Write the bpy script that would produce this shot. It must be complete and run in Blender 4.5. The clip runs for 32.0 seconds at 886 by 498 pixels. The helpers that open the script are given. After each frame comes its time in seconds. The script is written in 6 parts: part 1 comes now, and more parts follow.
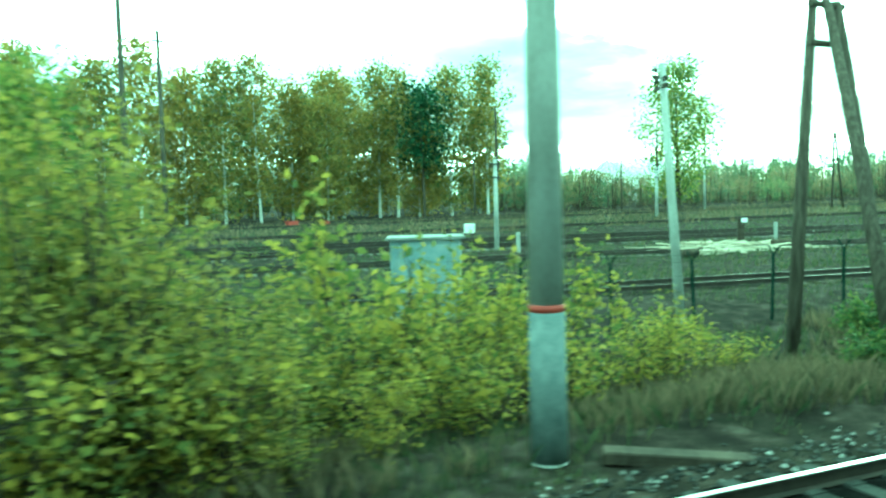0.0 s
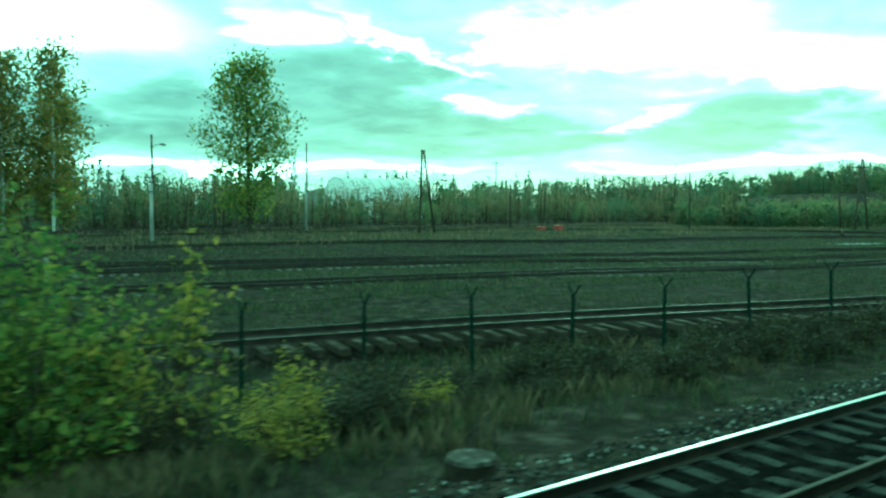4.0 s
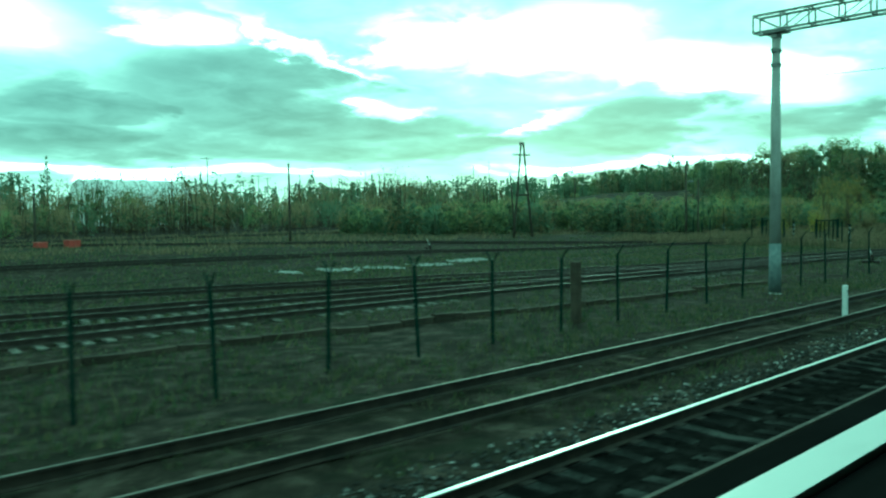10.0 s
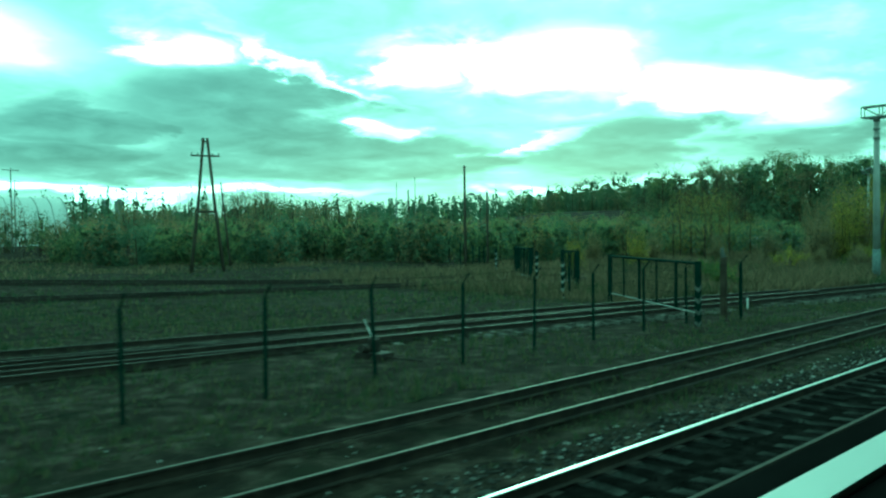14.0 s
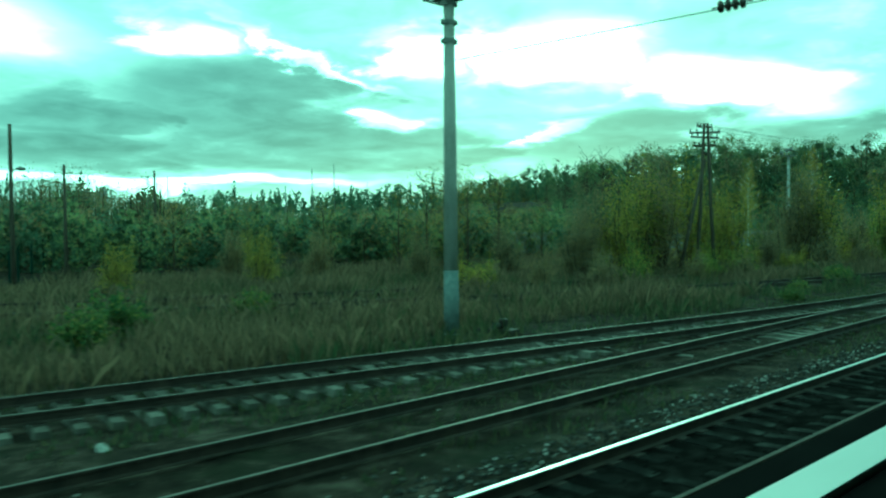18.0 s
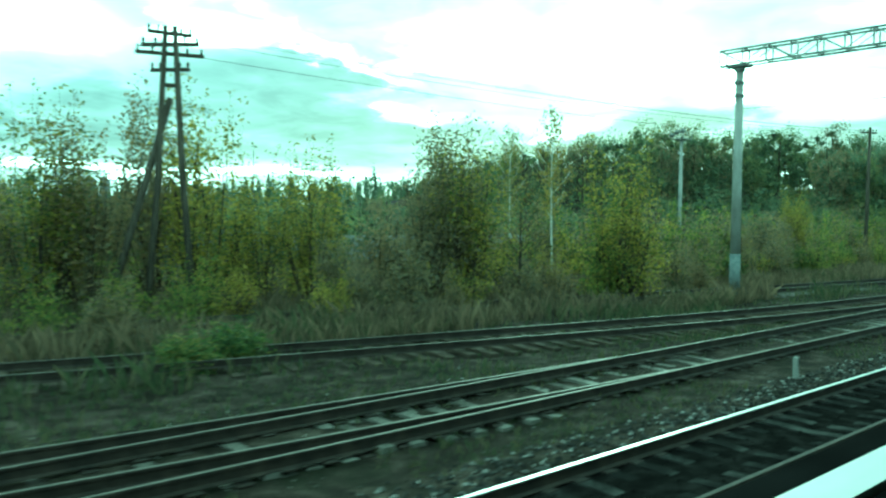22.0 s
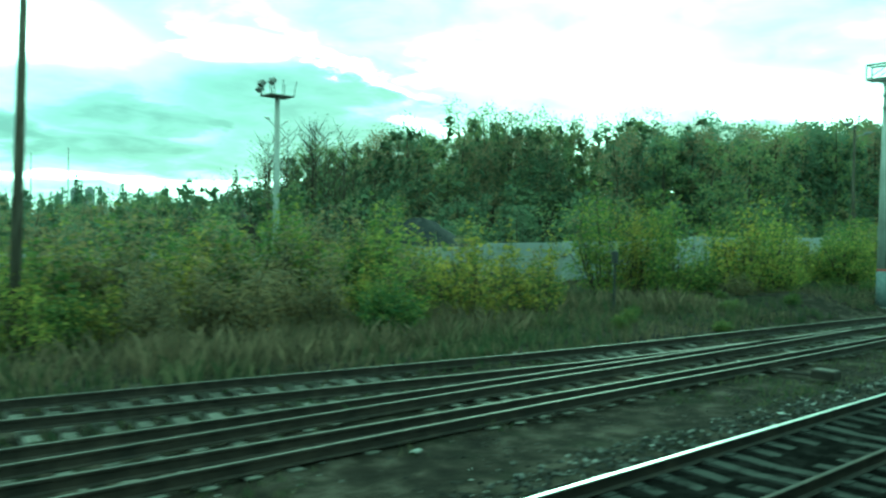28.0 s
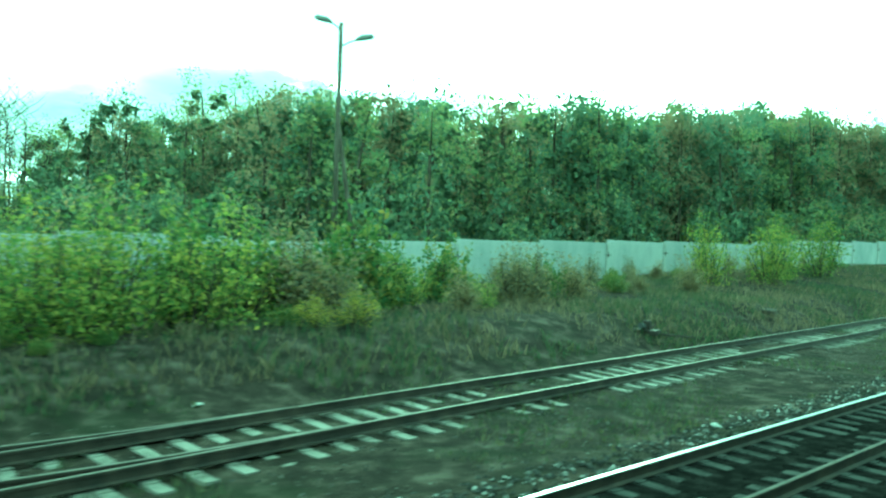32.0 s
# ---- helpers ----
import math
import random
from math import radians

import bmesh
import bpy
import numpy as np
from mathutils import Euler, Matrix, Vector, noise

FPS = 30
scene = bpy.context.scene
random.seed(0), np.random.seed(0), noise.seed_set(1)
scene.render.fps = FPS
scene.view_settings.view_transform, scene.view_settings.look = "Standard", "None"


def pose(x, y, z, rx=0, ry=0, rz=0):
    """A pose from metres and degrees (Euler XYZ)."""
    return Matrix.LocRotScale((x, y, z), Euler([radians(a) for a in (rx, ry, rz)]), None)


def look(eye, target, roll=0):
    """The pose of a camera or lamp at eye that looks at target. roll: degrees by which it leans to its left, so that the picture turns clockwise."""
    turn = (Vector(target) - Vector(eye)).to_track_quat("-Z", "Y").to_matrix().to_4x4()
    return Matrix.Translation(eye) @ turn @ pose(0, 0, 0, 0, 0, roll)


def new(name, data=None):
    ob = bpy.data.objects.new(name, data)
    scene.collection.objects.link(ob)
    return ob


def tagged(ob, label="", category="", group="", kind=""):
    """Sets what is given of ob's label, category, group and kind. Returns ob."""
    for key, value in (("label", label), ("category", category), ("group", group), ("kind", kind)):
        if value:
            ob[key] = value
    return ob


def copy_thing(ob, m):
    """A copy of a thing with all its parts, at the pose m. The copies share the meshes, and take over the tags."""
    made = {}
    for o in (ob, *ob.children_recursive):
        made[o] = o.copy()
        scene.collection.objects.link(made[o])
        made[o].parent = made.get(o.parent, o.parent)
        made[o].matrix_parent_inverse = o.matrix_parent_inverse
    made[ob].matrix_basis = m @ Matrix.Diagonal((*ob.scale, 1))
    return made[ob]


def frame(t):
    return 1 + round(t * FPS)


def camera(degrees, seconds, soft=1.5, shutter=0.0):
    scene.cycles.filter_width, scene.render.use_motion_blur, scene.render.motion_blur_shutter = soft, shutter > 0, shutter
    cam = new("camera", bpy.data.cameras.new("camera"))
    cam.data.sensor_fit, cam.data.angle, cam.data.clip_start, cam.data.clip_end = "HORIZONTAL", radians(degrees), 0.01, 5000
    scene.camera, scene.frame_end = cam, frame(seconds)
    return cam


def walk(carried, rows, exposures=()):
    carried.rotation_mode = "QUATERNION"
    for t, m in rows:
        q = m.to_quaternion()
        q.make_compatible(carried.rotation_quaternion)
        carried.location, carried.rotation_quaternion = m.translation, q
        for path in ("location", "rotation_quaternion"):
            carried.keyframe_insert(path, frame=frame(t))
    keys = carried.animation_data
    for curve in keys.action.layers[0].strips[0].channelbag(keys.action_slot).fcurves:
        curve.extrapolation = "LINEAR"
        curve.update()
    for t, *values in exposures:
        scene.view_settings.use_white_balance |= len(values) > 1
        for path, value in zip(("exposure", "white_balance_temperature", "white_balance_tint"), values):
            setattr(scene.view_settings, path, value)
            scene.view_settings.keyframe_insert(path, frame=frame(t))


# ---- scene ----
import collections
# seconds, stops, kelvin, tint
EXPO = [(0.0, 2.00, 4780, -80), (1.0, 1.50, 4690, -82), (2.0, 1.17, 4600, -85), (4.0, 0.47, 4520, -85), (8.0, 0.29, 4540, -77), (11.0, 0.13, 4460, -78), (14.0, -0.01, 4330, -87), (18.0, -0.01, 4330, -87), (20.0, 0.50, 4580, -75), (21.0, 0.72, 4620, -67), (22.5, 0.80, 4660, -69), (24.0, 0.47, 4470, -84), (27.0, 0.54, 4500, -86), (28.5, 0.97, 4850, -73), (30.0, 1.22, 4860, -75), (32.0, 1.80, 4660, -86)]
cam = camera(58.43, 32.0, soft=2.3, shutter=0.28)

# seconds, metres along the line, degrees turned forward, tilt, lean
PATH = [
    (0.0, -4.53, 22.26, -3.74, -1.60),
    (0.5, -0.42, 23.14, -3.61, -0.88),
    (1.0, 3.68, 25.07, -3.29, -0.57),
    (1.5, 7.78, 26.39, -3.07, -0.30),
    (2.0, 11.88, 28.38, -2.99, 0.02),
    (2.5, 15.96, 29.80, -2.87, 0.24),
    (3.0, 20.04, 31.81, -2.72, 0.53),
    (3.5, 24.09, 35.20, -3.32, -0.56),
    (4.0, 28.14, 36.08, -2.87, 0.05),
    (4.5, 32.16, 38.34, -3.70, -0.93),
    (6.5, 48.13, 40.33, -3.04, -1.07),
    (7.0, 52.14, 40.16, -3.34, -1.44),
    (7.5, 56.17, 40.55, -3.47, -0.59),
    (8.0, 60.24, 41.51, -3.42, -0.08),
    (8.5, 64.36, 42.32, -3.12, -0.03),
    (9.0, 68.53, 43.06, -2.99, -0.07),
    (9.5, 72.76, 43.12, -2.87, -0.33),
    (10.0, 77.05, 43.14, -2.70, -0.80),
    (10.5, 81.39, 42.78, -2.63, -0.58),
    (11.0, 85.77, 42.69, -2.39, -0.81),
    (11.5, 90.18, 42.53, -2.20, -0.70),
    (12.0, 94.61, 42.76, -2.04, -0.55),
    (12.5, 99.04, 42.85, -1.88, -0.38),
    (13.0, 103.47, 43.13, -1.59, -0.37),
    (13.5, 107.89, 42.94, -1.44, -0.70),
    (14.0, 112.28, 43.28, -1.29, -0.68),
    (14.5, 116.65, 42.96, -1.19, -0.57),
    (16.5, 133.95, 42.43, -1.45, -0.79),
    (17.0, 138.27, 42.61, -1.63, -0.40),
    (17.5, 142.58, 42.61, -1.75, -0.46),
    (18.0, 146.91, 42.97, -1.92, -0.49),
    (18.5, 151.25, 42.86, -2.15, -0.46),
    (19.0, 155.61, 43.06, -2.28, -0.29),
    (19.5, 159.99, 42.83, -2.46, -0.08),
    (20.0, 164.38, 42.93, -2.70, 0.12),
    (20.5, 168.78, 42.33, -2.81, 0.18),
    (21.0, 173.19, 41.96, -2.67, 0.24),
    (21.5, 177.60, 41.41, -2.51, 0.31),
    (22.0, 182.03, 41.39, -2.26, 0.66),
    (22.5, 186.46, 41.08, -1.88, 0.98),
    (23.0, 190.89, 41.24, -1.46, 1.07),
    (23.5, 195.32, 41.97, -1.02, 1.43),
    (24.0, 199.76, 42.76, -0.61, 1.46),
    (24.5, 204.19, 38.49, -0.13, 1.01),
    (26.5, 221.92, 23.84, -2.69, 0.10),
    (27.0, 226.34, 31.56, -1.69, 0.12),
    (27.5, 230.76, 36.00, -1.51, 0.36),
    (28.0, 235.18, 40.15, -1.29, 1.02),
    (28.5, 239.59, 41.67, -1.26, 1.46),
    (29.0, 244.00, 43.49, -0.88, 1.86),
    (29.5, 248.40, 44.03, -0.53, 1.91),
    (30.0, 252.80, 43.18, -0.16, 2.03),
    (30.5, 257.20, 42.15, -0.02, 1.54),
    (31.0, 261.60, 42.47, 0.11, 1.52),
    (31.5, 266.04, 42.75, -0.18, 2.15),
    (32.0, 270.46, 42.87, -0.50, 2.08),
]
EYE = 2.91


def ride(row):
    t, x, turn, tilt, lean = row
    a, b = radians(turn), radians(tilt)
    way = Vector((math.sin(a) * math.cos(b), math.cos(a) * math.cos(b), math.sin(b)))
    eye = Vector((x, 0, EYE))
    return t, look(eye, eye + way * 10, lean)


walk(cam, [ride(r) for r in PATH], EXPO)

# ---------------------------------------------------------------- sky and sun
SUN_TURN, SUN_HIGH = 52.0, 24.0


def build_sky():
    w = bpy.data.worlds.new("sky")
    scene.world = w
    w.use_nodes = True
    nt = w.node_tree
    nt.nodes.clear()

    def node(kind, **kw):
        n = nt.nodes.new(kind)
        for k, v in kw.items():
            n.inputs[k].default_value = v
        return n

    def link(a, b):
        nt.links.new(a, b)

    def m(op, a, b=None, c=None, clamp=False):
        n = nt.nodes.new("ShaderNodeMath")
        n.operation, n.use_clamp = op, clamp
        for i, v in enumerate((a, b, c)):
            if v is None:
                continue
            if isinstance(v, (int, float)):
                n.inputs[i].default_value = v
            else:
                link(v, n.inputs[i])
        return n.outputs[0]

    tc = nt.nodes.new("ShaderNodeTexCoord")
    sep = nt.nodes.new("ShaderNodeSeparateXYZ")
    link(tc.outputs["Generated"], sep.inputs[0])
    x, y, z = sep.outputs
    az = m("MULTIPLY", m("ARCTAN2", x, y), 57.29578)
    el = m("MULTIPLY", m("ARCSINE", z), 57.29578)

    def blob(a0, e0, wa, we, slope=0.0):
        da = m("SUBTRACT", az, a0)
        de = m("SUBTRACT", m("SUBTRACT", el, e0), m("MULTIPLY", da, slope))
        q = m("ADD", m("POWER", m("DIVIDE", da, wa), 2.0), m("POWER", m("DIVIDE", de, we), 2.0))
        return m("EXPONENT", m("MULTIPLY", q, -1.0))

    # cloud layer seen in perspective: stretched towards the horizon
    zz = m("ADD", m("MAXIMUM", z, 0.0), 0.16)
    comb = nt.nodes.new("ShaderNodeCombineXYZ")
    link(m("DIVIDE", x, zz), comb.inputs[0])
    link(m("DIVIDE", y, zz), comb.inputs[1])
    n1 = node("ShaderNodeTexNoise", Scale=1.3, Detail=6.0, Roughness=0.5, Distortion=0.2)
    link(comb.outputs[0], n1.inputs["Vector"])
    n2 = node("ShaderNodeTexNoise", Scale=3.6, Detail=6.0, Roughness=0.55, Distortion=0.3)
    link(comb.outputs[0], n2.inputs["Vector"])
    # ragged edges: the banks' outlines are shifted by the noise
    az = m("ADD", az, m("MULTIPLY", m("SUBTRACT", n2.outputs["Fac"], 0.5), 14.0))
    el = m("ADD", el, m("MULTIPLY", m("SUBTRACT", n1.outputs["Fac"], 0.5), 5.0))

    def bank(*q):
        n = nt.nodes.new("ShaderNodeMapRange")
        n.interpolation_type = "SMOOTHSTEP"
        n.inputs[1].default_value, n.inputs[2].default_value = 0.12, 0.72
        link(blob(*q), n.inputs[0])
        return n.outputs[0]

    f = m("ADD", m("MULTIPLY", n1.outputs["Fac"], 0.42), m("MULTIPLY", n2.outputs["Fac"], 0.75))
    shade = 0.0
    for q in ((28.9, 9.0, 8.5, 3.6, -0.03), (19.0, 7.2, 6.5, 1.9), (34.0, 5.4, 15.0, 1.4), (58.0, 6.2, 5.0, 1.5), (68.0, 5.4, 5.0, 1.2), (42.0, 5.2, 9.0, 1.5), (55.0, 5.6, 7.0, 1.8, 0.05), (20.0, 5.0, 9.0, 1.2), (8.0, 6.0, 8.0, 1.6), (95.0, 7.0, 14.0, 3.0), (-30.0, 8.0, 18.0, 3.0)):
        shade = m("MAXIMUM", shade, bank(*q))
    bright = 0.0
    for q in ((50.3, 11.9, 8.0, 2.5, -0.05), (63.0, 9.2, 8.0, 1.7, -0.12), (41.5, 11.4, 4.0, 1.6), (34.0, 11.2, 5.0, 0.9, -0.5), (25.0, 13.0, 4.0, 0.9), (22.0, 2.9, 16.0, 0.55), (40.0, 6.7, 3.0, 0.6), (50.0, 6.2, 4.0, 0.6, 0.2), (6.0, 12.0, 12.0, 3.0), (-12.0, 14.0, 14.0, 4.0), (60.0, 3.0, 14.0, 0.5)):
        bright = m("MAXIMUM", bright, bank(*q))
    v = m("ADD", m("ADD", f, 0.01), m("SUBTRACT", m("MULTIPLY", bright, 0.48), m("MULTIPLY", shade, 0.36)))
    ramp = nt.nodes.new("ShaderNodeValToRGB")
    e = ramp.color_ramp.elements
    e[0].position, e[0].color = 0.12, (0.25, 0.28, 0.29, 1)
    e[1].position, e[1].color = 1.0, (4.2, 4.1, 3.9, 1)
    for p, c in ((0.34, (0.46, 0.50, 0.51, 1)), (0.52, (0.80, 0.84, 0.85, 1)), (0.66, (1.10, 1.14, 1.14, 1)), (0.82, (2.1, 2.1, 2.05, 1))):
        k = e.new(p)
        k.color = c
    link(v, ramp.inputs[0])
    sky = nt.nodes.new("ShaderNodeTexSky")
    sky.sky_type, sky.sun_disc = "NISHITA", False
    sky.sun_elevation, sky.sun_rotation = radians(SUN_HIGH), radians(SUN_TURN)
    b1 = node("ShaderNodeBackground", Strength=0.10)
    link(sky.outputs[0], b1.inputs[0])
    b2 = node("ShaderNodeBackground", Strength=SKY_STRENGTH)
    link(ramp.outputs[0], b2.inputs[0])
    mix = node("ShaderNodeMixShader", Fac=0.85)
    link(b1.outputs[0], mix.inputs[1])
    link(b2.outputs[0], mix.inputs[2])
    out = nt.nodes.new("ShaderNodeOutputWorld")
    link(mix.outputs[0], out.inputs[0])


SKY_STRENGTH = 1.0
build_sky()
lamp = bpy.data.lights.new("sun", "SUN")
lamp.energy, lamp.angle, lamp.color = 0.9, radians(14), (1.0, 0.95, 0.86)
a, b = radians(SUN_TURN), radians(SUN_HIGH)
new("sun", lamp).matrix_world = look((math.sin(a) * math.cos(b) * 50, math.cos(a) * math.cos(b) * 50, math.sin(b) * 50), (0, 0, 0))

# ---------------------------------------------------------------- mesh tools
class Shape:
    """Collects boxes, tubes and faces into one mesh."""

    def __init__(self):
        self.v, self.f, self.m = [], [], []

    def add(self, verts, faces, slot=0):
        n = len(self.v)
        self.v += [tuple(p) for p in verts]
        self.f += [tuple(i + n for i in q) for q in faces]
        self.m += [slot] * len(faces)
        return self

    def box(self, c, s, slot=0, turn=None, bevel=0.0):
        x, y, z = (k / 2 for k in s)
        b = min(bevel, x * 0.9, y * 0.9)
        if b > 0:
            ring = [(-x + b, -y), (x - b, -y), (x, -y + b), (x, y - b), (x - b, y), (-x + b, y), (-x, y - b), (-x, -y + b)]
            k = 8
        else:
            ring = [(-x, -y), (x, -y), (x, y), (-x, y)]
            k = 4
        if b > 0:
            small = [(px * (1 - b / x), py * (1 - b / y)) for px, py in ring]
            verts = [(*q, -z) for q in ring] + [(*q, z - b) for q in ring] + [(*q, z) for q in small]
            rows = 3
        else:
            verts = [(*q, -z) for q in ring] + [(*q, z) for q in ring]
            rows = 2
        faces = [tuple(reversed(range(k)))] + [(r * k + i, r * k + (i + 1) % k, (r + 1) * k + (i + 1) % k, (r + 1) * k + i) for r in range(rows - 1) for i in range(k)]
        faces.append(tuple(range((rows - 1) * k, rows * k)))
        mat = (turn or Matrix()).to_3x3()
        c = Vector(c)
        return self.add([mat @ Vector(q) + c for q in verts], faces, slot)

    def tube(self, pts, radii, n=8, slot=0, caps=True):
        pts = [Vector(q) for q in pts]
        if isinstance(radii, (int, float)):
            radii = [radii] * len(pts)
        verts, faces = [], []
        side = None
        for i, q in enumerate(pts):
            d = (pts[min(i + 1, len(pts) - 1)] - pts[max(i - 1, 0)]).normalized()
            if side is None:
                side = d.cross(Vector((0.31, 0.95, 0.05))).normalized()
            else:
                side = (side - d * side.dot(d)).normalized()
            other = d.cross(side)
            for k in range(n):
                t = 2 * math.pi * k / n
                verts.append(q + (side * math.cos(t) + other * math.sin(t)) * radii[i])
        for i in range(len(pts) - 1):
            for k in range(n):
                faces.append((i * n + k, i * n + (k + 1) % n, (i + 1) * n + (k + 1) % n, (i + 1) * n + k))
        if caps:
            faces += [tuple(reversed(range(n))), tuple(range((len(pts) - 1) * n, len(pts) * n))]
        return self.add(verts, faces, slot)

    def sweep(self, profile, pts, slots=None):
        """A closed (side, up) profile along a level path."""
        verts, faces, slot = [], [], []
        n = len(profile)
        for i, q in enumerate(pts):
            a, b = pts[max(i - 1, 0)], pts[min(i + 1, len(pts) - 1)]
            dx, dy = b[0] - a[0], b[1] - a[1]
            l = math.hypot(dx, dy)
            sx, sy = -dy / l, dx / l
            verts += [(q[0] + sx * s, q[1] + sy * s, q[2] + u) for s, u in profile]
        for i in range(len(pts) - 1):
            for k in range(n):
                faces.append((i * n + k, (i + 1) * n + k, (i + 1) * n + (k + 1) % n, i * n + (k + 1) % n))
                slot.append(slots[k] if slots else 0)
        faces += [tuple(range(n)), tuple(reversed(range((len(pts) - 1) * n, len(pts) * n)))]
        slot += [0, 0]
        base = len(self.v)
        self.v += verts
        self.f += [tuple(i + base for i in q) for q in faces]
        self.m += slot
        return self

    def mesh(self, name, mats, smooth=False):
        me = bpy.data.meshes.new(name)
        me.from_pydata(self.v, [], self.f)
        for k in mats if isinstance(mats, (list, tuple)) else [mats]:
            me.materials.append(k)
        if any(self.m):
            me.polygons.foreach_set("material_index", self.m)
        if smooth:
            me.polygons.foreach_set("use_smooth", [True] * len(self.f))
        me.update()
        return me


def grid_mesh(name, verts, faces, mat, smooth=False):
    me = bpy.data.meshes.new(name)
    me.from_pydata(np.asarray(verts).tolist(), [], np.asarray(faces).tolist())
    me.materials.append(mat)
    if smooth:
        me.polygons.foreach_set("use_smooth", [True] * len(me.polygons))
    me.update()
    return me


def part(name, me, parent, label="", at=None):
    ob = new(name, me)
    ob.parent = parent
    if at is not None:
        ob.matrix_basis = at
    return tagged(ob, label) if label else ob


def thing(name, label, category, at=None, group="", kind=""):
    ob = new(name)
    ob.empty_display_size = 0.2
    if at is not None:
        ob.matrix_basis = at
    return tagged(ob, label, category, group, kind)


def smooth_path(points, step=2.0):
    """A curve through (x, y) points, sampled along x."""
    px = np.array([q[0] for q in points], float)
    py = np.array([q[1] for q in points], float)
    d = np.gradient(py, px)
    xs = np.arange(px[0], px[-1] + step * 0.5, step)
    xs[-1] = px[-1]
    i = np.clip(np.searchsorted(px, xs) - 1, 0, len(px) - 2)
    h = px[i + 1] - px[i]
    t = (xs - px[i]) / h
    ys = (2 * t**3 - 3 * t**2 + 1) * py[i] + (t**3 - 2 * t**2 + t) * h * d[i] + (-2 * t**3 + 3 * t**2) * py[i + 1] + (t**3 - t**2) * h * d[i + 1]
    return np.stack([xs, ys], 1)


def hills(x, y, scale, seed=0.0):
    """Cheap smooth random field from summed sines, about -1 to 1 (arrays)."""
    s = 0
    for k, (a, b, c) in enumerate(((1.0, 0.37, 0.3), (-0.53, 0.91, 1.7), (0.71, -0.83, 4.1), (1.57, 1.21, 2.2), (-1.9, 0.6, 5.2))):
        s = s + np.sin((a * x + b * y) * scale + c + seed * (k + 1.3)) / (1 + 0.35 * k)
    return s / 2.6


def step(v, a, b):
    t = np.clip((v - a) / (b - a), 0, 1)
    return t * t * (3 - 2 * t)


def ground_z(x, y):
    """Height of the ground; the rail tops lie at 0."""
    x, y = np.asarray(x, float), np.asarray(y, float)
    z = -0.24 + 0 * x * y
    # ditch beside the yard at the beginning
    z = z - 0.45 * step(-x, -62, -40) * step(y, 8.6, 11.5) * (1 - step(y, 15.0, 19.0))
    z = z - 0.10 * step(y, 10.5, 13) * (1 - step(x, 236, 250))
    z = z + 0.5 * step(y, 42, 58) * (1 - step(x, 205, 235))
    # bank on which the wall stands at the end
    bank = y - np.interp(x, [270, 287, 300, 320, 345, 420], [0, 0.4, 0.7, 1.7, 2.7, 5.2])
    z = z + 0.95 * step(x, 246, 280) * step(bank, 12.0, 15.8)
    z = z + np.interp(x, [285, 305, 345, 420], [0, 0.35, 1.5, 2.6]) * step(y, 15.5, 25.0)
    # wooded hill
    edge = np.interp(x, [276, 300, 340, 355, 370, 400, 460], [100, 88, 66, 52, 46, 43, 40])
    z = z + np.interp(x, [250, 285, 330, 400, 460], [0, 3, 7, 8.5, 9.5]) * step(y - edge, -16, 14) * (1 - step(y - edge, 110, 190))
    near = step(y, 6.6, 8.0)
    z = z + near * 0.05 * hills(x, y, 0.9) + near * 0.025 * hills(x, y, 3.1, 2.0)
    z = z + step(y, 12, 16) * 0.10 * hills(x, y, 0.35, 5.0)
    # cribs of the running line lie a little lower than its shoulder
    z = z + 0.06 * step(y, 5.9, 6.35) * (1 - step(y, 6.8, 7.6))
    return z


def gz(x, y):
    return float(ground_z(x, y))

# ---------------------------------------------------------------- materials
def material(name, build):
    mt = bpy.data.materials.new(name)
    mt.use_nodes = True
    nt = mt.node_tree
    build(nt, nt.nodes["Principled BSDF"])
    return mt


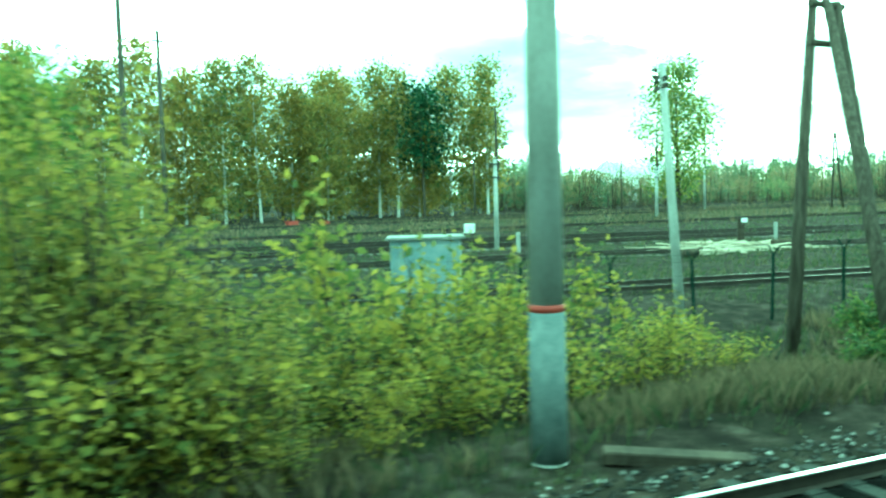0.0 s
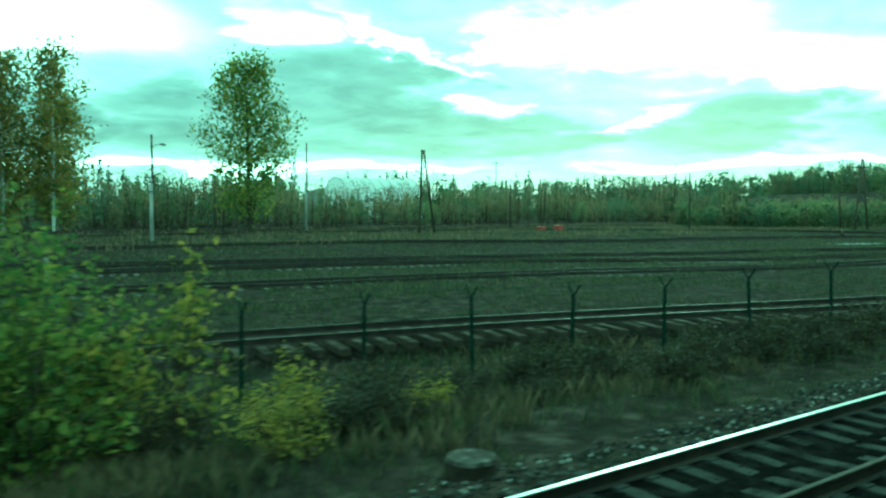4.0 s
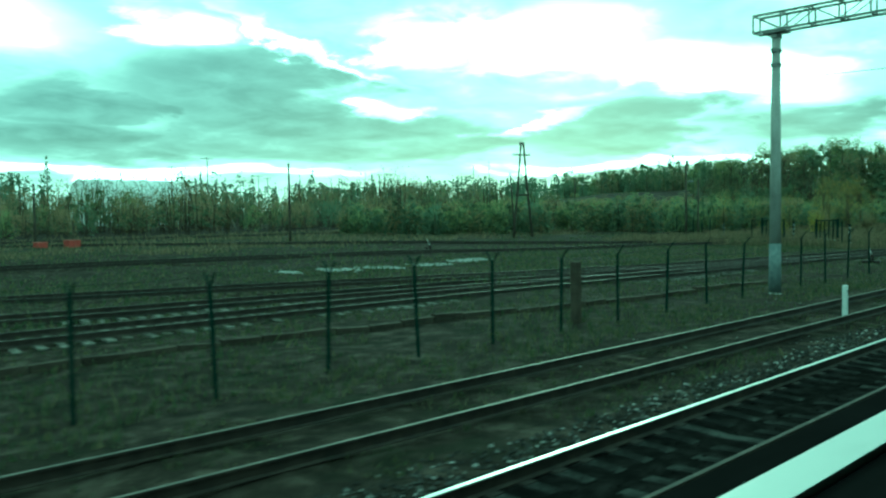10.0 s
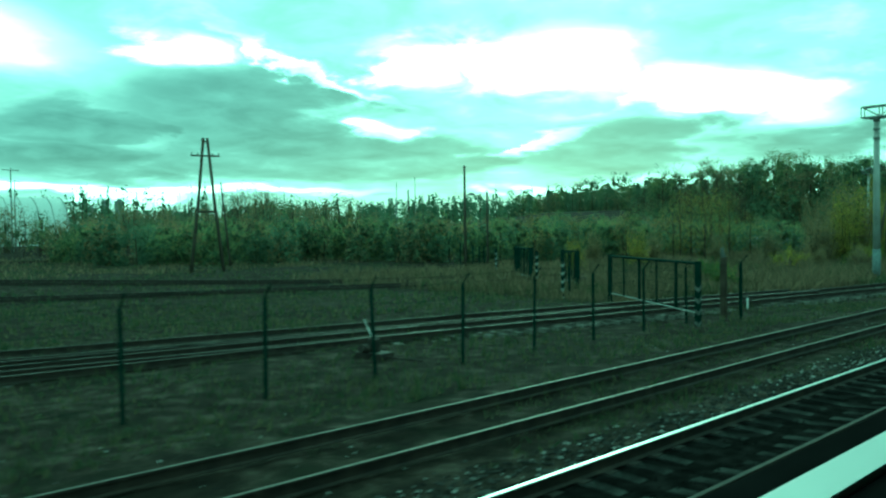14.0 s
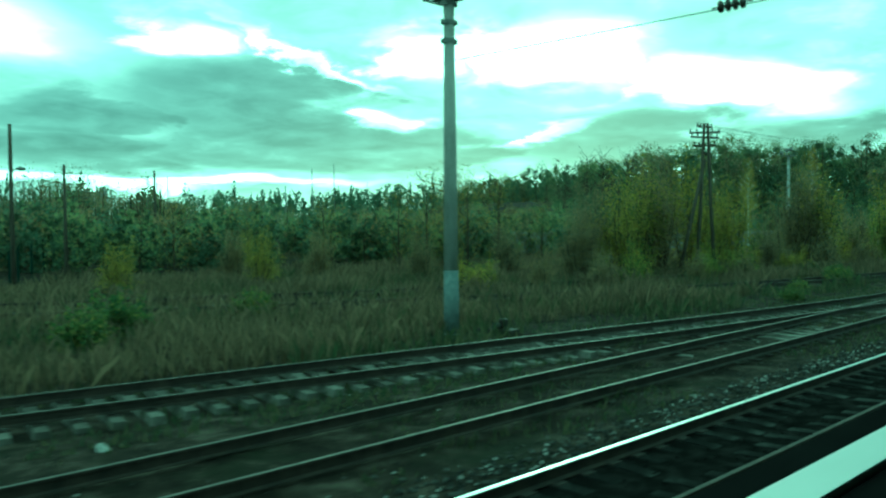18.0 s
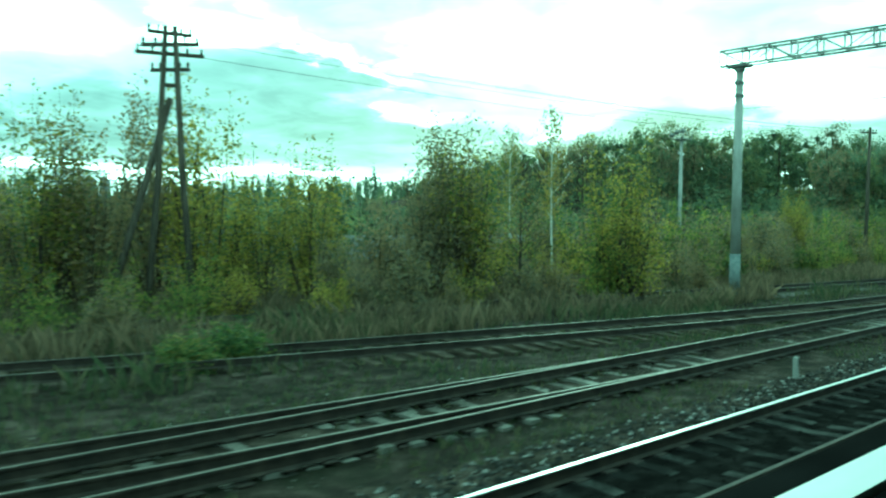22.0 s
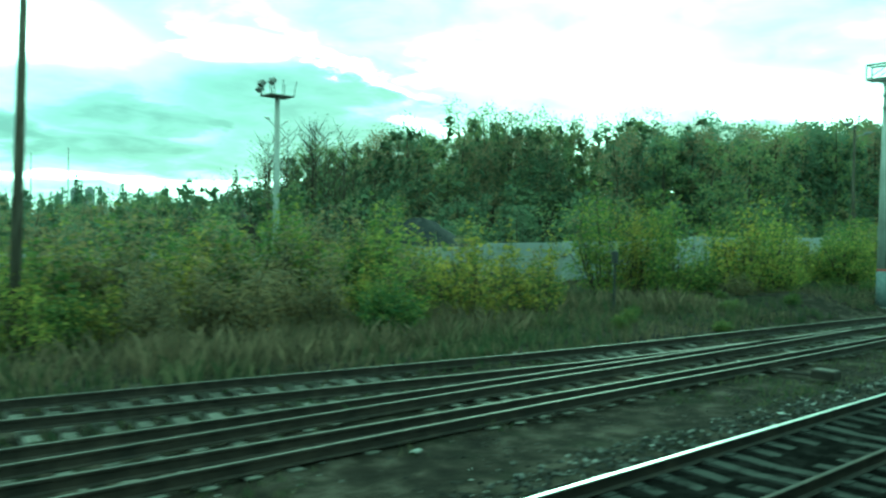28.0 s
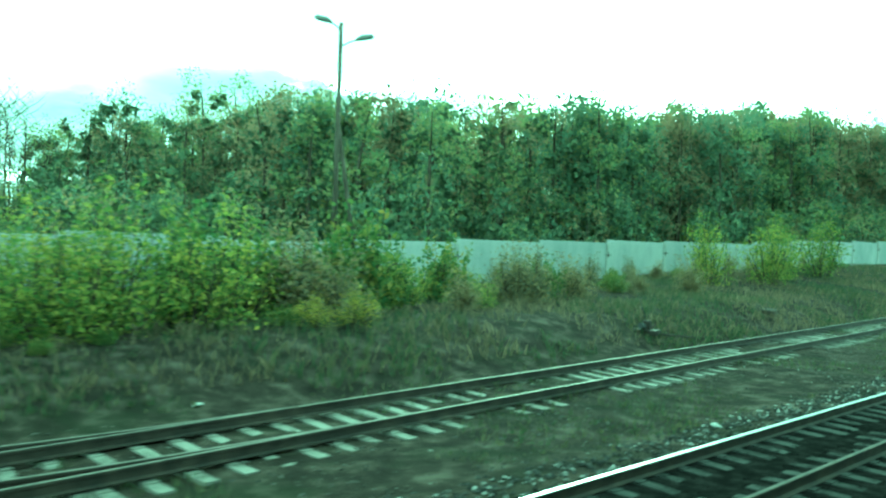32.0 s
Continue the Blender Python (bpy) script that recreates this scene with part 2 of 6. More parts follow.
def rough_coat(nt, bsdf, stops, scale=3.0, detail=8.0, rough=0.9, bump=0.3, fine=40.0, bump_size=0.01, coords="Object", stretch=(1, 1, 1), spread=0.0):
    """Colour from two scales of noise through a ramp, and relief from the finer one. spread: how far single objects differ."""
    N, L = nt.nodes, nt.links
    tc = N.new("ShaderNodeTexCoord")
    mp = N.new("ShaderNodeMapping")
    mp.inputs["Scale"].default_value = stretch
    L.new(tc.outputs[coords], mp.inputs[0])
    a, b = N.new("ShaderNodeTexNoise"), N.new("ShaderNodeTexNoise")
    a.inputs["Scale"].default_value, a.inputs["Detail"].default_value = scale, detail
    b.inputs["Scale"].default_value, b.inputs["Detail"].default_value = fine, 4.0
    L.new(mp.outputs[0], a.inputs["Vector"])
    L.new(mp.outputs[0], b.inputs["Vector"])
    add = N.new("ShaderNodeMath")
    add.operation = "MULTIPLY_ADD"
    add.inputs[1].default_value = 0.45
    L.new(b.outputs["Fac"], add.inputs[0])
    L.new(a.outputs["Fac"], add.inputs[2])
    last = add.outputs[0]
    if spread:
        oi = N.new("ShaderNodeObjectInfo")
        k = N.new("ShaderNodeMath")
        k.operation = "MULTIPLY_ADD"
        k.inputs[1].default_value = spread
        L.new(oi.outputs["Random"], k.inputs[0])
        L.new(last, k.inputs[2])
        last = k.outputs[0]
    ramp = N.new("ShaderNodeValToRGB")
    e = ramp.color_ramp.elements
    e[0].position, e[0].color = stops[0][0], (*stops[0][1], 1)
    e[1].position, e[1].color = stops[-1][0], (*stops[-1][1], 1)
    for p, c in stops[1:-1]:
        e.new(p).color = (*c, 1)
    L.new(last, ramp.inputs[0])
    L.new(ramp.outputs[0], bsdf.inputs["Base Color"])
    bsdf.inputs["Roughness"].default_value = rough
    bsdf.inputs["Specular IOR Level"].default_value = 0.0 if rough > 0.93 else 0.05 if rough > 0.8 else 0.4
    bp = N.new("ShaderNodeBump")
    bp.inputs["Strength"].default_value, bp.inputs["Distance"].default_value = bump, bump_size
    L.new(b.outputs["Fac"], bp.inputs["Height"])
    L.new(bp.outputs[0], bsdf.inputs["Normal"])
    return ramp


def coat(name, stops, metal=0.0, **kw):
    def build(nt, b):
        rough_coat(nt, b, stops, **kw)
        b.inputs["Metallic"].default_value = metal
    return material(name, build)


def leaf(name, colours, glow=0.35):
    """Leaves: each its own tint out of the given colours, half of the light shining through."""
    def build(nt, b):
        N, L = nt.nodes, nt.links
        g = N.new("ShaderNodeNewGeometry")
        oi = N.new("ShaderNodeObjectInfo")
        k = N.new("ShaderNodeMath")
        k.operation = "MULTIPLY_ADD"
        k.inputs[1].default_value = 0.8
        sc = N.new("ShaderNodeMath")
        sc.operation = "MULTIPLY"
        sc.inputs[1].default_value = 0.2
        L.new(oi.outputs["Random"], sc.inputs[0])
        L.new(g.outputs["Random Per Island"], k.inputs[0])
        L.new(sc.outputs[0], k.inputs[2])
        ramp = N.new("ShaderNodeValToRGB")
        e = ramp.color_ramp.elements
        e[0].position, e[0].color = 0.0, (*colours[0], 1)
        e[1].position, e[1].color = 1.0, (*colours[-1], 1)
        for i, c in enumerate(colours[1:-1]):
            e.new((i + 1) / (len(colours) - 1)).color = (*c, 1)
        L.new(k.outputs[0], ramp.inputs[0])
        b.inputs["Roughness"].default_value = 0.65
        b.inputs["Specular IOR Level"].default_value = 0.25
        L.new(ramp.outputs[0], b.inputs["Base Color"])
        t = N.new("ShaderNodeBsdfTranslucent")
        L.new(ramp.outputs[0], t.inputs[0])
        mx = N.new("ShaderNodeMixShader")
        mx.inputs[0].default_value = glow
        L.new(b.outputs[0], mx.inputs[1])
        L.new(t.outputs[0], mx.inputs[2])
        L.new(mx.outputs[0], nt.nodes["Material Output"].inputs[0])
    return material(name, build)


def ground_build(nt, b):
    N, L = nt.nodes, nt.links
    ramp = rough_coat(nt, b, ((0.52, (0.013, 0.0115, 0.0098)), (0.67, (0.023, 0.0198, 0.0160)), (0.78, (0.036, 0.0305, 0.0245)), (0.92, (0.078, 0.067, 0.054))), scale=2.1, fine=38.0, rough=0.95, bump=0.7, bump_size=0.05)
    b.inputs["Specular IOR Level"].default_value = 0.02
    # mossy green patches over the soil
    tc = N.new("ShaderNodeTexCoord")
    n = N.new("ShaderNodeTexNoise")
    n.inputs["Scale"].default_value, n.inputs["Detail"].default_value, n.inputs["Roughness"].default_value = 0.5, 12.0, 0.68
    L.new(tc.outputs["Object"], n.inputs["Vector"])
    r = N.new("ShaderNodeValToRGB")
    r.color_ramp.elements[0].position, r.color_ramp.elements[1].position = 0.50, 0.66
    r.color_ramp.elements[1].color = (0.6, 0.6, 0.6, 1)
    L.new(n.outputs["Fac"], r.inputs[0])
    mx = N.new("ShaderNodeMix")
    mx.data_type = "RGBA"
    mx.inputs["B"].default_value = (0.019, 0.0225, 0.0125, 1)
    L.new(r.outputs[0], mx.inputs["Factor"])
    L.new(ramp.outputs[0], mx.inputs["A"])
    L.new(mx.outputs["Result"], b.inputs["Base Color"])


GROUND = material("soil_and_moss", ground_build)
# Near-black: the train's shade is put into the oily ballast's colour.
OILED_SHADED = coat("oily_shaded_ballast", ((0.4, (0.004, 0.004, 0.004)), (0.7, (0.008, 0.008, 0.0075)), (0.95, (0.020, 0.019, 0.018))), scale=4, fine=26, rough=0.96, bump=0.6, bump_size=0.03)
COVER = coat("dirty_concrete", ((0.35, (0.06, 0.06, 0.055)), (0.65, (0.12, 0.12, 0.11)), (0.95, (0.20, 0.20, 0.185))), scale=3, fine=30, rough=0.9, bump=0.3)
EARTHY = coat("earthy_stones", ((0.35, (0.018, 0.016, 0.014)), (0.7, (0.050, 0.046, 0.040)), (1.0, (0.18, 0.17, 0.15))), scale=7, fine=60, rough=0.92, bump=0.5)
CONCRETE = coat("weathered_concrete", ((0.35, (0.16, 0.16, 0.15)), (0.65, (0.30, 0.30, 0.28)), (0.95, (0.42, 0.42, 0.40))), scale=2.2, fine=30, rough=0.9, bump=0.25, stretch=(1, 1, 0.35))
SLEEPER = coat("sleeper_concrete", ((0.40, (0.036, 0.034, 0.030)), (0.7, (0.085, 0.080, 0.070)), (1.0, (0.20, 0.19, 0.168))), scale=2.5, fine=25, rough=0.9, bump=0.3, spread=0.25)
# Darker twin of SLEEPER: oil plus the train's shade, both in the colour.
SLEEPER_DARK = coat("oily_shaded_concrete", ((0.40, (0.006, 0.006, 0.006)), (0.72, (0.018, 0.018, 0.017)), (1.0, (0.062, 0.062, 0.058))), scale=2.5, fine=25, rough=0.95, bump=0.3, spread=0.22)
TIMBER = coat("tarred_timber", ((0.4, (0.014, 0.012, 0.010)), (0.65, (0.035, 0.030, 0.024)), (0.95, (0.075, 0.062, 0.048))), scale=3, fine=30, rough=0.85, bump=0.4, stretch=(1, 0.15, 1), spread=0.2)
TARRED = coat("wet_black_timber", ((0.4, (0.006, 0.0055, 0.005)), (0.65, (0.014, 0.012, 0.010)), (0.95, (0.036, 0.031, 0.025))), scale=3, fine=30, rough=0.85, bump=0.4, stretch=(0.3, 3, 3))
POLE_WOOD = coat("old_pole_wood", ((0.4, (0.020, 0.017, 0.014)), (0.65, (0.055, 0.048, 0.038)), (0.95, (0.12, 0.105, 0.085))), scale=3, fine=35, rough=0.9, bump=0.4, stretch=(6, 6, 0.4))
RUST = coat("rusty_rail", ((0.4, (0.008, 0.0065, 0.0055)), (0.65, (0.019, 0.0145, 0.011)), (0.95, (0.045, 0.034, 0.026))), scale=4, fine=60, rough=0.8, bump=0.3)
BRIGHT = coat("polished_rail_head", ((0.3, (0.32, 0.32, 0.31)), (0.9, (0.46, 0.46, 0.44))), metal=1.0, scale=2, fine=20, rough=0.32, bump=0.02)
DULL = coat("dull_rail_head", ((0.4, (0.030, 0.024, 0.020)), (0.9, (0.115, 0.100, 0.086))), metal=0.4, scale=2, fine=30, rough=0.6, bump=0.05)
STEEL = coat("grey_painted_steel", ((0.4, (0.10, 0.105, 0.10)), (0.7, (0.17, 0.175, 0.165)), (0.95, (0.24, 0.24, 0.22))), scale=3, fine=40, rough=0.6, bump=0.1)
GREEN = coat("dark_green_paint", ((0.4, (0.006, 0.013, 0.010)), (0.7, (0.011, 0.024, 0.018)), (0.95, (0.028, 0.040, 0.031))), scale=4, fine=40, rough=0.85, bump=0.15)
WHITE = coat("chalky_white_paint", ((0.35, (0.45, 0.45, 0.43)), (0.6, (0.68, 0.68, 0.66)), (0.95, (0.80, 0.80, 0.78))), scale=4, fine=30, rough=0.7, bump=0.15)
BLACK = coat("black_paint", ((0.4, (0.010, 0.010, 0.010)), (0.95, (0.03, 0.03, 0.03))), scale=4, fine=30, rough=0.6, bump=0.15)
YELLOW = coat("yellow_paint", ((0.4, (0.16, 0.12, 0.03)), (0.95, (0.34, 0.26, 0.06))), scale=4, fine=30, rough=0.6, bump=0.15)
RED = coat("red_paint", ((0.4, (0.17, 0.025, 0.022)), (0.95, (0.32, 0.055, 0.042))), scale=4, fine=30, rough=0.6, bump=0.15)
BLUEGREY = coat("pale_blue_limewash", ((0.35, (0.10, 0.115, 0.12)), (0.65, (0.155, 0.175, 0.18)), (0.95, (0.23, 0.25, 0.25))), scale=5, fine=30, rough=0.85, bump=0.2)
CABINET = coat("grey_cabinet_paint", ((0.4, (0.14, 0.18, 0.21)), (0.7, (0.21, 0.255, 0.28)), (0.95, (0.30, 0.33, 0.34))), scale=2, fine=25, rough=0.5, bump=0.1)
PANEL = coat("wall_panel_concrete", ((0.35, (0.13, 0.14, 0.14)), (0.6, (0.21, 0.22, 0.22)), (0.95, (0.31, 0.31, 0.30))), scale=0.9, fine=16, rough=0.9, bump=0.3, stretch=(1, 1, 0.5), spread=0.15)
PLANK = coat("fresh_sawn_wood", ((0.35, (0.13, 0.105, 0.070)), (0.65, (0.25, 0.215, 0.15)), (0.95, (0.40, 0.36, 0.27))), scale=2, fine=30, rough=0.8, bump=0.2, stretch=(0.3, 3, 3), spread=0.2)
GLASSY = coat("dark_porcelain", ((0.4, (0.02, 0.018, 0.015)), (0.9, (0.06, 0.05, 0.04))), scale=4, fine=30, rough=0.25, bump=0.05)
BARK = coat("dark_bark", ((0.4, (0.020, 0.017, 0.013)), (0.65, (0.05, 0.043, 0.033)), (0.95, (0.10, 0.085, 0.065))), scale=3, fine=25, rough=0.95, bump=0.6, stretch=(3, 3, 0.6))
BIRCH = coat("birch_bark", ((0.44, (0.03, 0.028, 0.025)), (0.52, (0.40, 0.39, 0.36)), (0.95, (0.62, 0.60, 0.56))), scale=3, fine=14, rough=0.8, bump=0.3, stretch=(0.6, 0.6, 4))
COAL = coat("dark_spoil", ((0.4, (0.012, 0.013, 0.014)), (0.9, (0.05, 0.05, 0.05))), scale=3, fine=20, rough=0.9, bump=0.6)
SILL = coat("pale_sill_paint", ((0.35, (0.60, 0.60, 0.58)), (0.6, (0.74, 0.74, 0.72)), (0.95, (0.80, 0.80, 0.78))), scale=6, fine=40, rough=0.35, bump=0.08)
RUBBER = coat("matt_black_rubber", ((0.4, (0.006, 0.006, 0.006)), (0.95, (0.016, 0.016, 0.016))), scale=5, fine=40, rough=0.95, bump=0.1)
def stone_build(nt, b):
    """Every stone its own shade of grey, a few of them pale."""
    N, L = nt.nodes, nt.links
    g = N.new("ShaderNodeNewGeometry")
    r = N.new("ShaderNodeValToRGB")
    e = r.color_ramp.elements
    e[0].position, e[0].color = 0.0, (0.012, 0.0115, 0.011, 1)
    e[1].position, e[1].color = 1.0, (0.36, 0.35, 0.33, 1)
    for p, c in ((0.45, (0.036, 0.035, 0.032, 1)), (0.8, (0.088, 0.085, 0.078, 1))):
        e.new(p).color = c
    L.new(g.outputs["Random Per Island"], r.inputs[0])
    L.new(r.outputs[0], b.inputs["Base Color"])
    b.inputs["Roughness"].default_value = 0.9
    b.inputs["Specular IOR Level"].default_value = 0.15


def mass_build(nt, b):
    """Dense foliage seen from afar: a tint for every clump, speckled by leaves and gaps."""
    N, L = nt.nodes, nt.links
    g, tc = N.new("ShaderNodeNewGeometry"), N.new("ShaderNodeTexCoord")
    a, c = N.new("ShaderNodeTexNoise"), N.new("ShaderNodeTexNoise")
    for n, sc in ((a, 2.4), (c, 0.7)):
        n.inputs["Scale"].default_value, n.inputs["Detail"].default_value, n.inputs["Roughness"].default_value = sc, 6.0, 0.7
        L.new(tc.outputs["Object"], n.inputs["Vector"])
    k = N.new("ShaderNodeMath")
    k.operation = "MULTIPLY_ADD"
    k.inputs[1].default_value = 0.25
    L.new(g.outputs["Random Per Island"], k.inputs[0])
    L.new(a.outputs["Fac"], k.inputs[2])
    r = N.new("ShaderNodeValToRGB")
    e = r.color_ramp.elements
    e[0].position, e[0].color = 0.40, (0.066, 0.082, 0.056, 1)
    e[1].position, e[1].color = 0.88, (0.205, 0.215, 0.116, 1)
    for q, col in ((0.56, (0.112, 0.138, 0.084, 1)), (0.70, (0.152, 0.180, 0.100, 1))):
        e.new(q).color = col
    L.new(k.outputs[0], r.inputs[0])
    L.new(r.outputs[0], b.inputs["Base Color"])
    b.inputs["Roughness"].default_value, b.inputs["Specular IOR Level"].default_value = 0.9, 0.05
    bp = N.new("ShaderNodeBump")
    bp.inputs["Strength"].default_value, bp.inputs["Distance"].default_value = 0.9, 0.5
    L.new(a.outputs["Fac"], bp.inputs["Height"])
    L.new(bp.outputs[0], b.inputs["Normal"])


LEAF_MASS = material("dense_leaf_mass", mass_build)
STONES = material("mixed_crushed_stone", stone_build)
LEAF_GREEN = leaf("green_leaves", ((0.042, 0.071, 0.027), (0.086, 0.124, 0.038), (0.163, 0.184, 0.050), (0.278, 0.218, 0.059)), 0.45)
LEAF_LIME = leaf("yellow_green_leaves", ((0.071, 0.112, 0.035), (0.144, 0.180, 0.046), (0.248, 0.260, 0.060), (0.400, 0.344, 0.078)), 0.56)
LEAF_YELLOW = leaf("yellow_leaves", ((0.069, 0.099, 0.034), (0.189, 0.190, 0.048), (0.352, 0.294, 0.061), (0.452, 0.348, 0.074)), 0.50)
LEAF_OCHRE = leaf("ochre_birch_leaves", ((0.096, 0.132, 0.046), (0.212, 0.198, 0.062), (0.322, 0.246, 0.070), (0.380, 0.270, 0.078)), 0.50)
LEAF_DARK = leaf("dark_forest_leaves", ((0.118, 0.160, 0.108), (0.140, 0.184, 0.119), (0.160, 0.192, 0.121), (0.186, 0.186, 0.116)), 0.66)
LEAF_OLIVE = leaf("olive_forest_leaves", ((0.160, 0.205, 0.098), (0.200, 0.240, 0.110), (0.232, 0.250, 0.113), (0.272, 0.250, 0.110)), 0.66)
LEAF_RUSSET = leaf("russet_forest_leaves", ((0.176, 0.164, 0.103), (0.212, 0.184, 0.111), (0.240, 0.192, 0.112), (0.246, 0.180, 0.105)), 0.66)
LEAF_SCRUB = leaf("autumn_scrub_leaves", ((0.110, 0.112, 0.078), (0.171, 0.153, 0.093), (0.228, 0.192, 0.097), (0.297, 0.208, 0.096)), 0.45)
LEAF_GOLD = leaf("olive_gold_leaves", ((0.060, 0.078, 0.028), (0.135, 0.140, 0.040), (0.240, 0.208, 0.052), (0.370, 0.290, 0.072)), 0.52)
LEAF_DULL = leaf("dull_brown_leaves", ((0.022, 0.024, 0.015), (0.038, 0.037, 0.022), (0.055, 0.050, 0.028), (0.085, 0.070, 0.038)), 0.35)
NEEDLE = leaf("pine_needles", ((0.022, 0.047, 0.021), (0.037, 0.073, 0.029), (0.068, 0.097, 0.035)), 0.20)
GRASS = leaf("grass_blades", ((0.038, 0.057, 0.026), (0.063, 0.079, 0.036), (0.098, 0.098, 0.050), (0.155, 0.138, 0.078)), 0.35)
DRY = leaf("dry_weeds", ((0.069, 0.064, 0.039), (0.113, 0.095, 0.057), (0.163, 0.129, 0.081), (0.230, 0.189, 0.115)), 0.35)

# ---------------------------------------------------------------- ground and tracks
def build_ground():
    xs = np.concatenate([[-3500, -2000, -1100, -600, -320, -180, -110, -75, -55], np.arange(-40, 345, 1.0), [350, 360, 375, 400, 440, 500, 600, 780, 1100, 1700, 2600, 3900]])
    ys = np.concatenate([[-3000, -1200, -500, -200, -80, -40, -20, -10, -6, -4], np.arange(-2, 30, 0.5), np.arange(30, 60, 2.0), np.arange(60, 150, 5.0), [160, 180, 220, 300, 450, 700, 1100, 1800, 2800, 4200]])
    X, Y = np.meshgrid(xs, ys)
    Z = ground_z(X, Y)
    n, m = len(xs), len(ys)
    verts = np.stack([X.ravel(), Y.ravel(), Z.ravel()], 1)
    i = (np.arange(m - 1)[:, None] * n + np.arange(n - 1)[None]).ravel()
    faces = np.stack([i, i + 1, i + 1 + n, i + n], 1)
    tagged(new("ground", grid_mesh("ground", verts, faces, GROUND, True)), "dark weedy railway ground of soil and moss", "ground", kind="structure")


build_ground()

# centre lines of the tracks, (x, y)
MAIN_Y = 5.16
LINES = {
    "main": [(-90, MAIN_Y), (120, MAIN_Y), (430, MAIN_Y)],
    "siding": [(-70, 37), (-34, 30), (-4, 24.9), (12, 21.8), (22, 20.3), (31.5, 18.8), (40, 17.0), (48, 14.5), (54.5, 12.4), (58.3, 11.55), (65, 9.95), (72, 9.2), (80, 9.03), (160, 9.03), (190, 9.25), (210, 9.35), (227, 9.6), (245, 9.95), (256, 9.92), (265, 10.1), (273, 10.45), (279, 10.85), (287, 11.3), (300, 12.05), (320, 13.2), (345, 14.0), (420, 16.5)],
    "yard_a": [(-70, 44), (0, 37), (20, 34.5), (42, 31), (57.5, 27.8), (65, 25.1), (71.5, 23.2), (82.6, 22.3), (97, 21.6), (109, 20.6), (118, 19.6), (127, 18.5), (135, 17.1), (142.7, 15.6), (150, 14.3), (163, 12.3), (173, 10.85), (186, 9.75), (196, 9.3)],
    "yard_b": [(-70, 50), (20, 44), (42, 41), (59, 36.6), (67, 32.2), (75, 28.5), (83.8, 26.6), (90.4, 25.6), (102, 23.7), (112, 21.6), (122, 19.6), (129, 18.3)],
    "yard_c": [(-70, 52), (16, 48.5), (45, 44.5), (64.5, 39.8), (75, 36), (85, 33.3), (96, 29.6), (105, 26.4), (115.3, 23.1), (124, 21.2), (134, 19.4), (142, 17.6), (150, 15.4)],
    "yard_d": [(-70, 62), (40, 57), (63, 55.3), (80, 50.5), (95, 49.2), (108, 47.4), (119, 45.1), (127, 41.0), (133, 38.7), (141, 35.6), (149, 32), (165, 24.4), (178, 19.2), (186, 16.7), (194, 14.7), (203, 12.8), (211, 11.7), (227, 10.9), (245, 10.45), (262, 10.3)],
    "yard_e": [(-90, 84), (40, 83), (80, 82), (102, 76), (113, 63.5), (124, 53.8), (136, 45.8), (147, 38), (160, 31.5), (178, 24.5), (205, 19.5), (227, 15.4), (236, 14.1), (242.5, 13.3), (247, 12.7), (252, 12.2), (258, 11.85), (264, 11.45), (270, 11.0), (275, 10.72), (278, 10.80)],
    "yard_f": [(-90, 93), (90, 92), (130, 88), (200, 70)],
}
LOOKS = {
    "main": ("running line of bright rails on oily sleepers darkened for shade", BRIGHT, "oily"),
    "siding": ("overgrown siding of dull rusty rails", DULL, "timber"),
    "yard_a": ("yard track of rusty rails on pale concrete sleepers", DULL, "concrete"),
    "yard_b": ("yard track of rusty rails on pale concrete sleepers", DULL, "concrete"),
    "yard_c": ("weedy yard track of rusty rails", DULL, "timber"),
    "yard_d": ("weedy yard track of rusty rails on buried sleepers", DULL, "timber"),
    "yard_e": ("yard track of rusty rails on pale concrete sleepers", DULL, "concrete"),
    "yard_f": ("far weedy yard track of rusty rails", DULL, "timber"),
}
HALF = 0.796
PROFILE = [(-0.075, -0.172), (0.075, -0.172), (0.075, -0.162), (0.012, -0.145), (0.012, -0.045), (0.036, -0.036), (0.036, -0.008), (0.028, 0.0), (-0.028, 0.0), (-0.036, -0.008), (-0.036, -0.036), (-0.012, -0.045), (-0.012, -0.145), (-0.075, -0.162)]
CURVES = {k: smooth_path(v, 1.0) for k, v in LINES.items()}


def track_y(name, x):
    c = CURVES[name]
    return float(np.interp(x, c[:, 0], c[:, 1]))


def rail_z(x, y):
    """Rail level: 0, but in the yard the far tracks follow the ground."""
    return (0.5 * float(step(y, 42, 58)) - 0.12 * float(step(y, 13.0, 20.0))) * (1 - float(step(x, 236, 250)))


def build_rails():
    made = {}
    for name, curve in CURVES.items():
        label, head, _ = LOOKS[name]
        root = thing("railway_track", label, "railway track", kind="structure")
        made[name] = root
        near = curve[(curve[:, 0] > -95)]
        d = np.gradient(near, axis=0)
        d /= np.linalg.norm(d, axis=1)[:, None]
        side = np.stack([-d[:, 1], d[:, 0]], 1)
        slots = [0, 0, 0, 0, 0, 0, 0, 1, 1, 0, 0, 0, 0, 0] if name == "main" else [0, 0, 0, 0, 0, 0, 0, 1, 0, 0, 0, 0, 0, 0]
        for s in (-1, 1):
            q = near + side * HALF * s
            pts = [(a, b, rail_z(a, b)) for a, b in q]
            part("rail", Shape().sweep(PROFILE, pts, slots).mesh("rail", [RUST, (RUST if name == "main" else DULL) if s < 0 else head]), root)
    return made


TRACKS = build_rails()

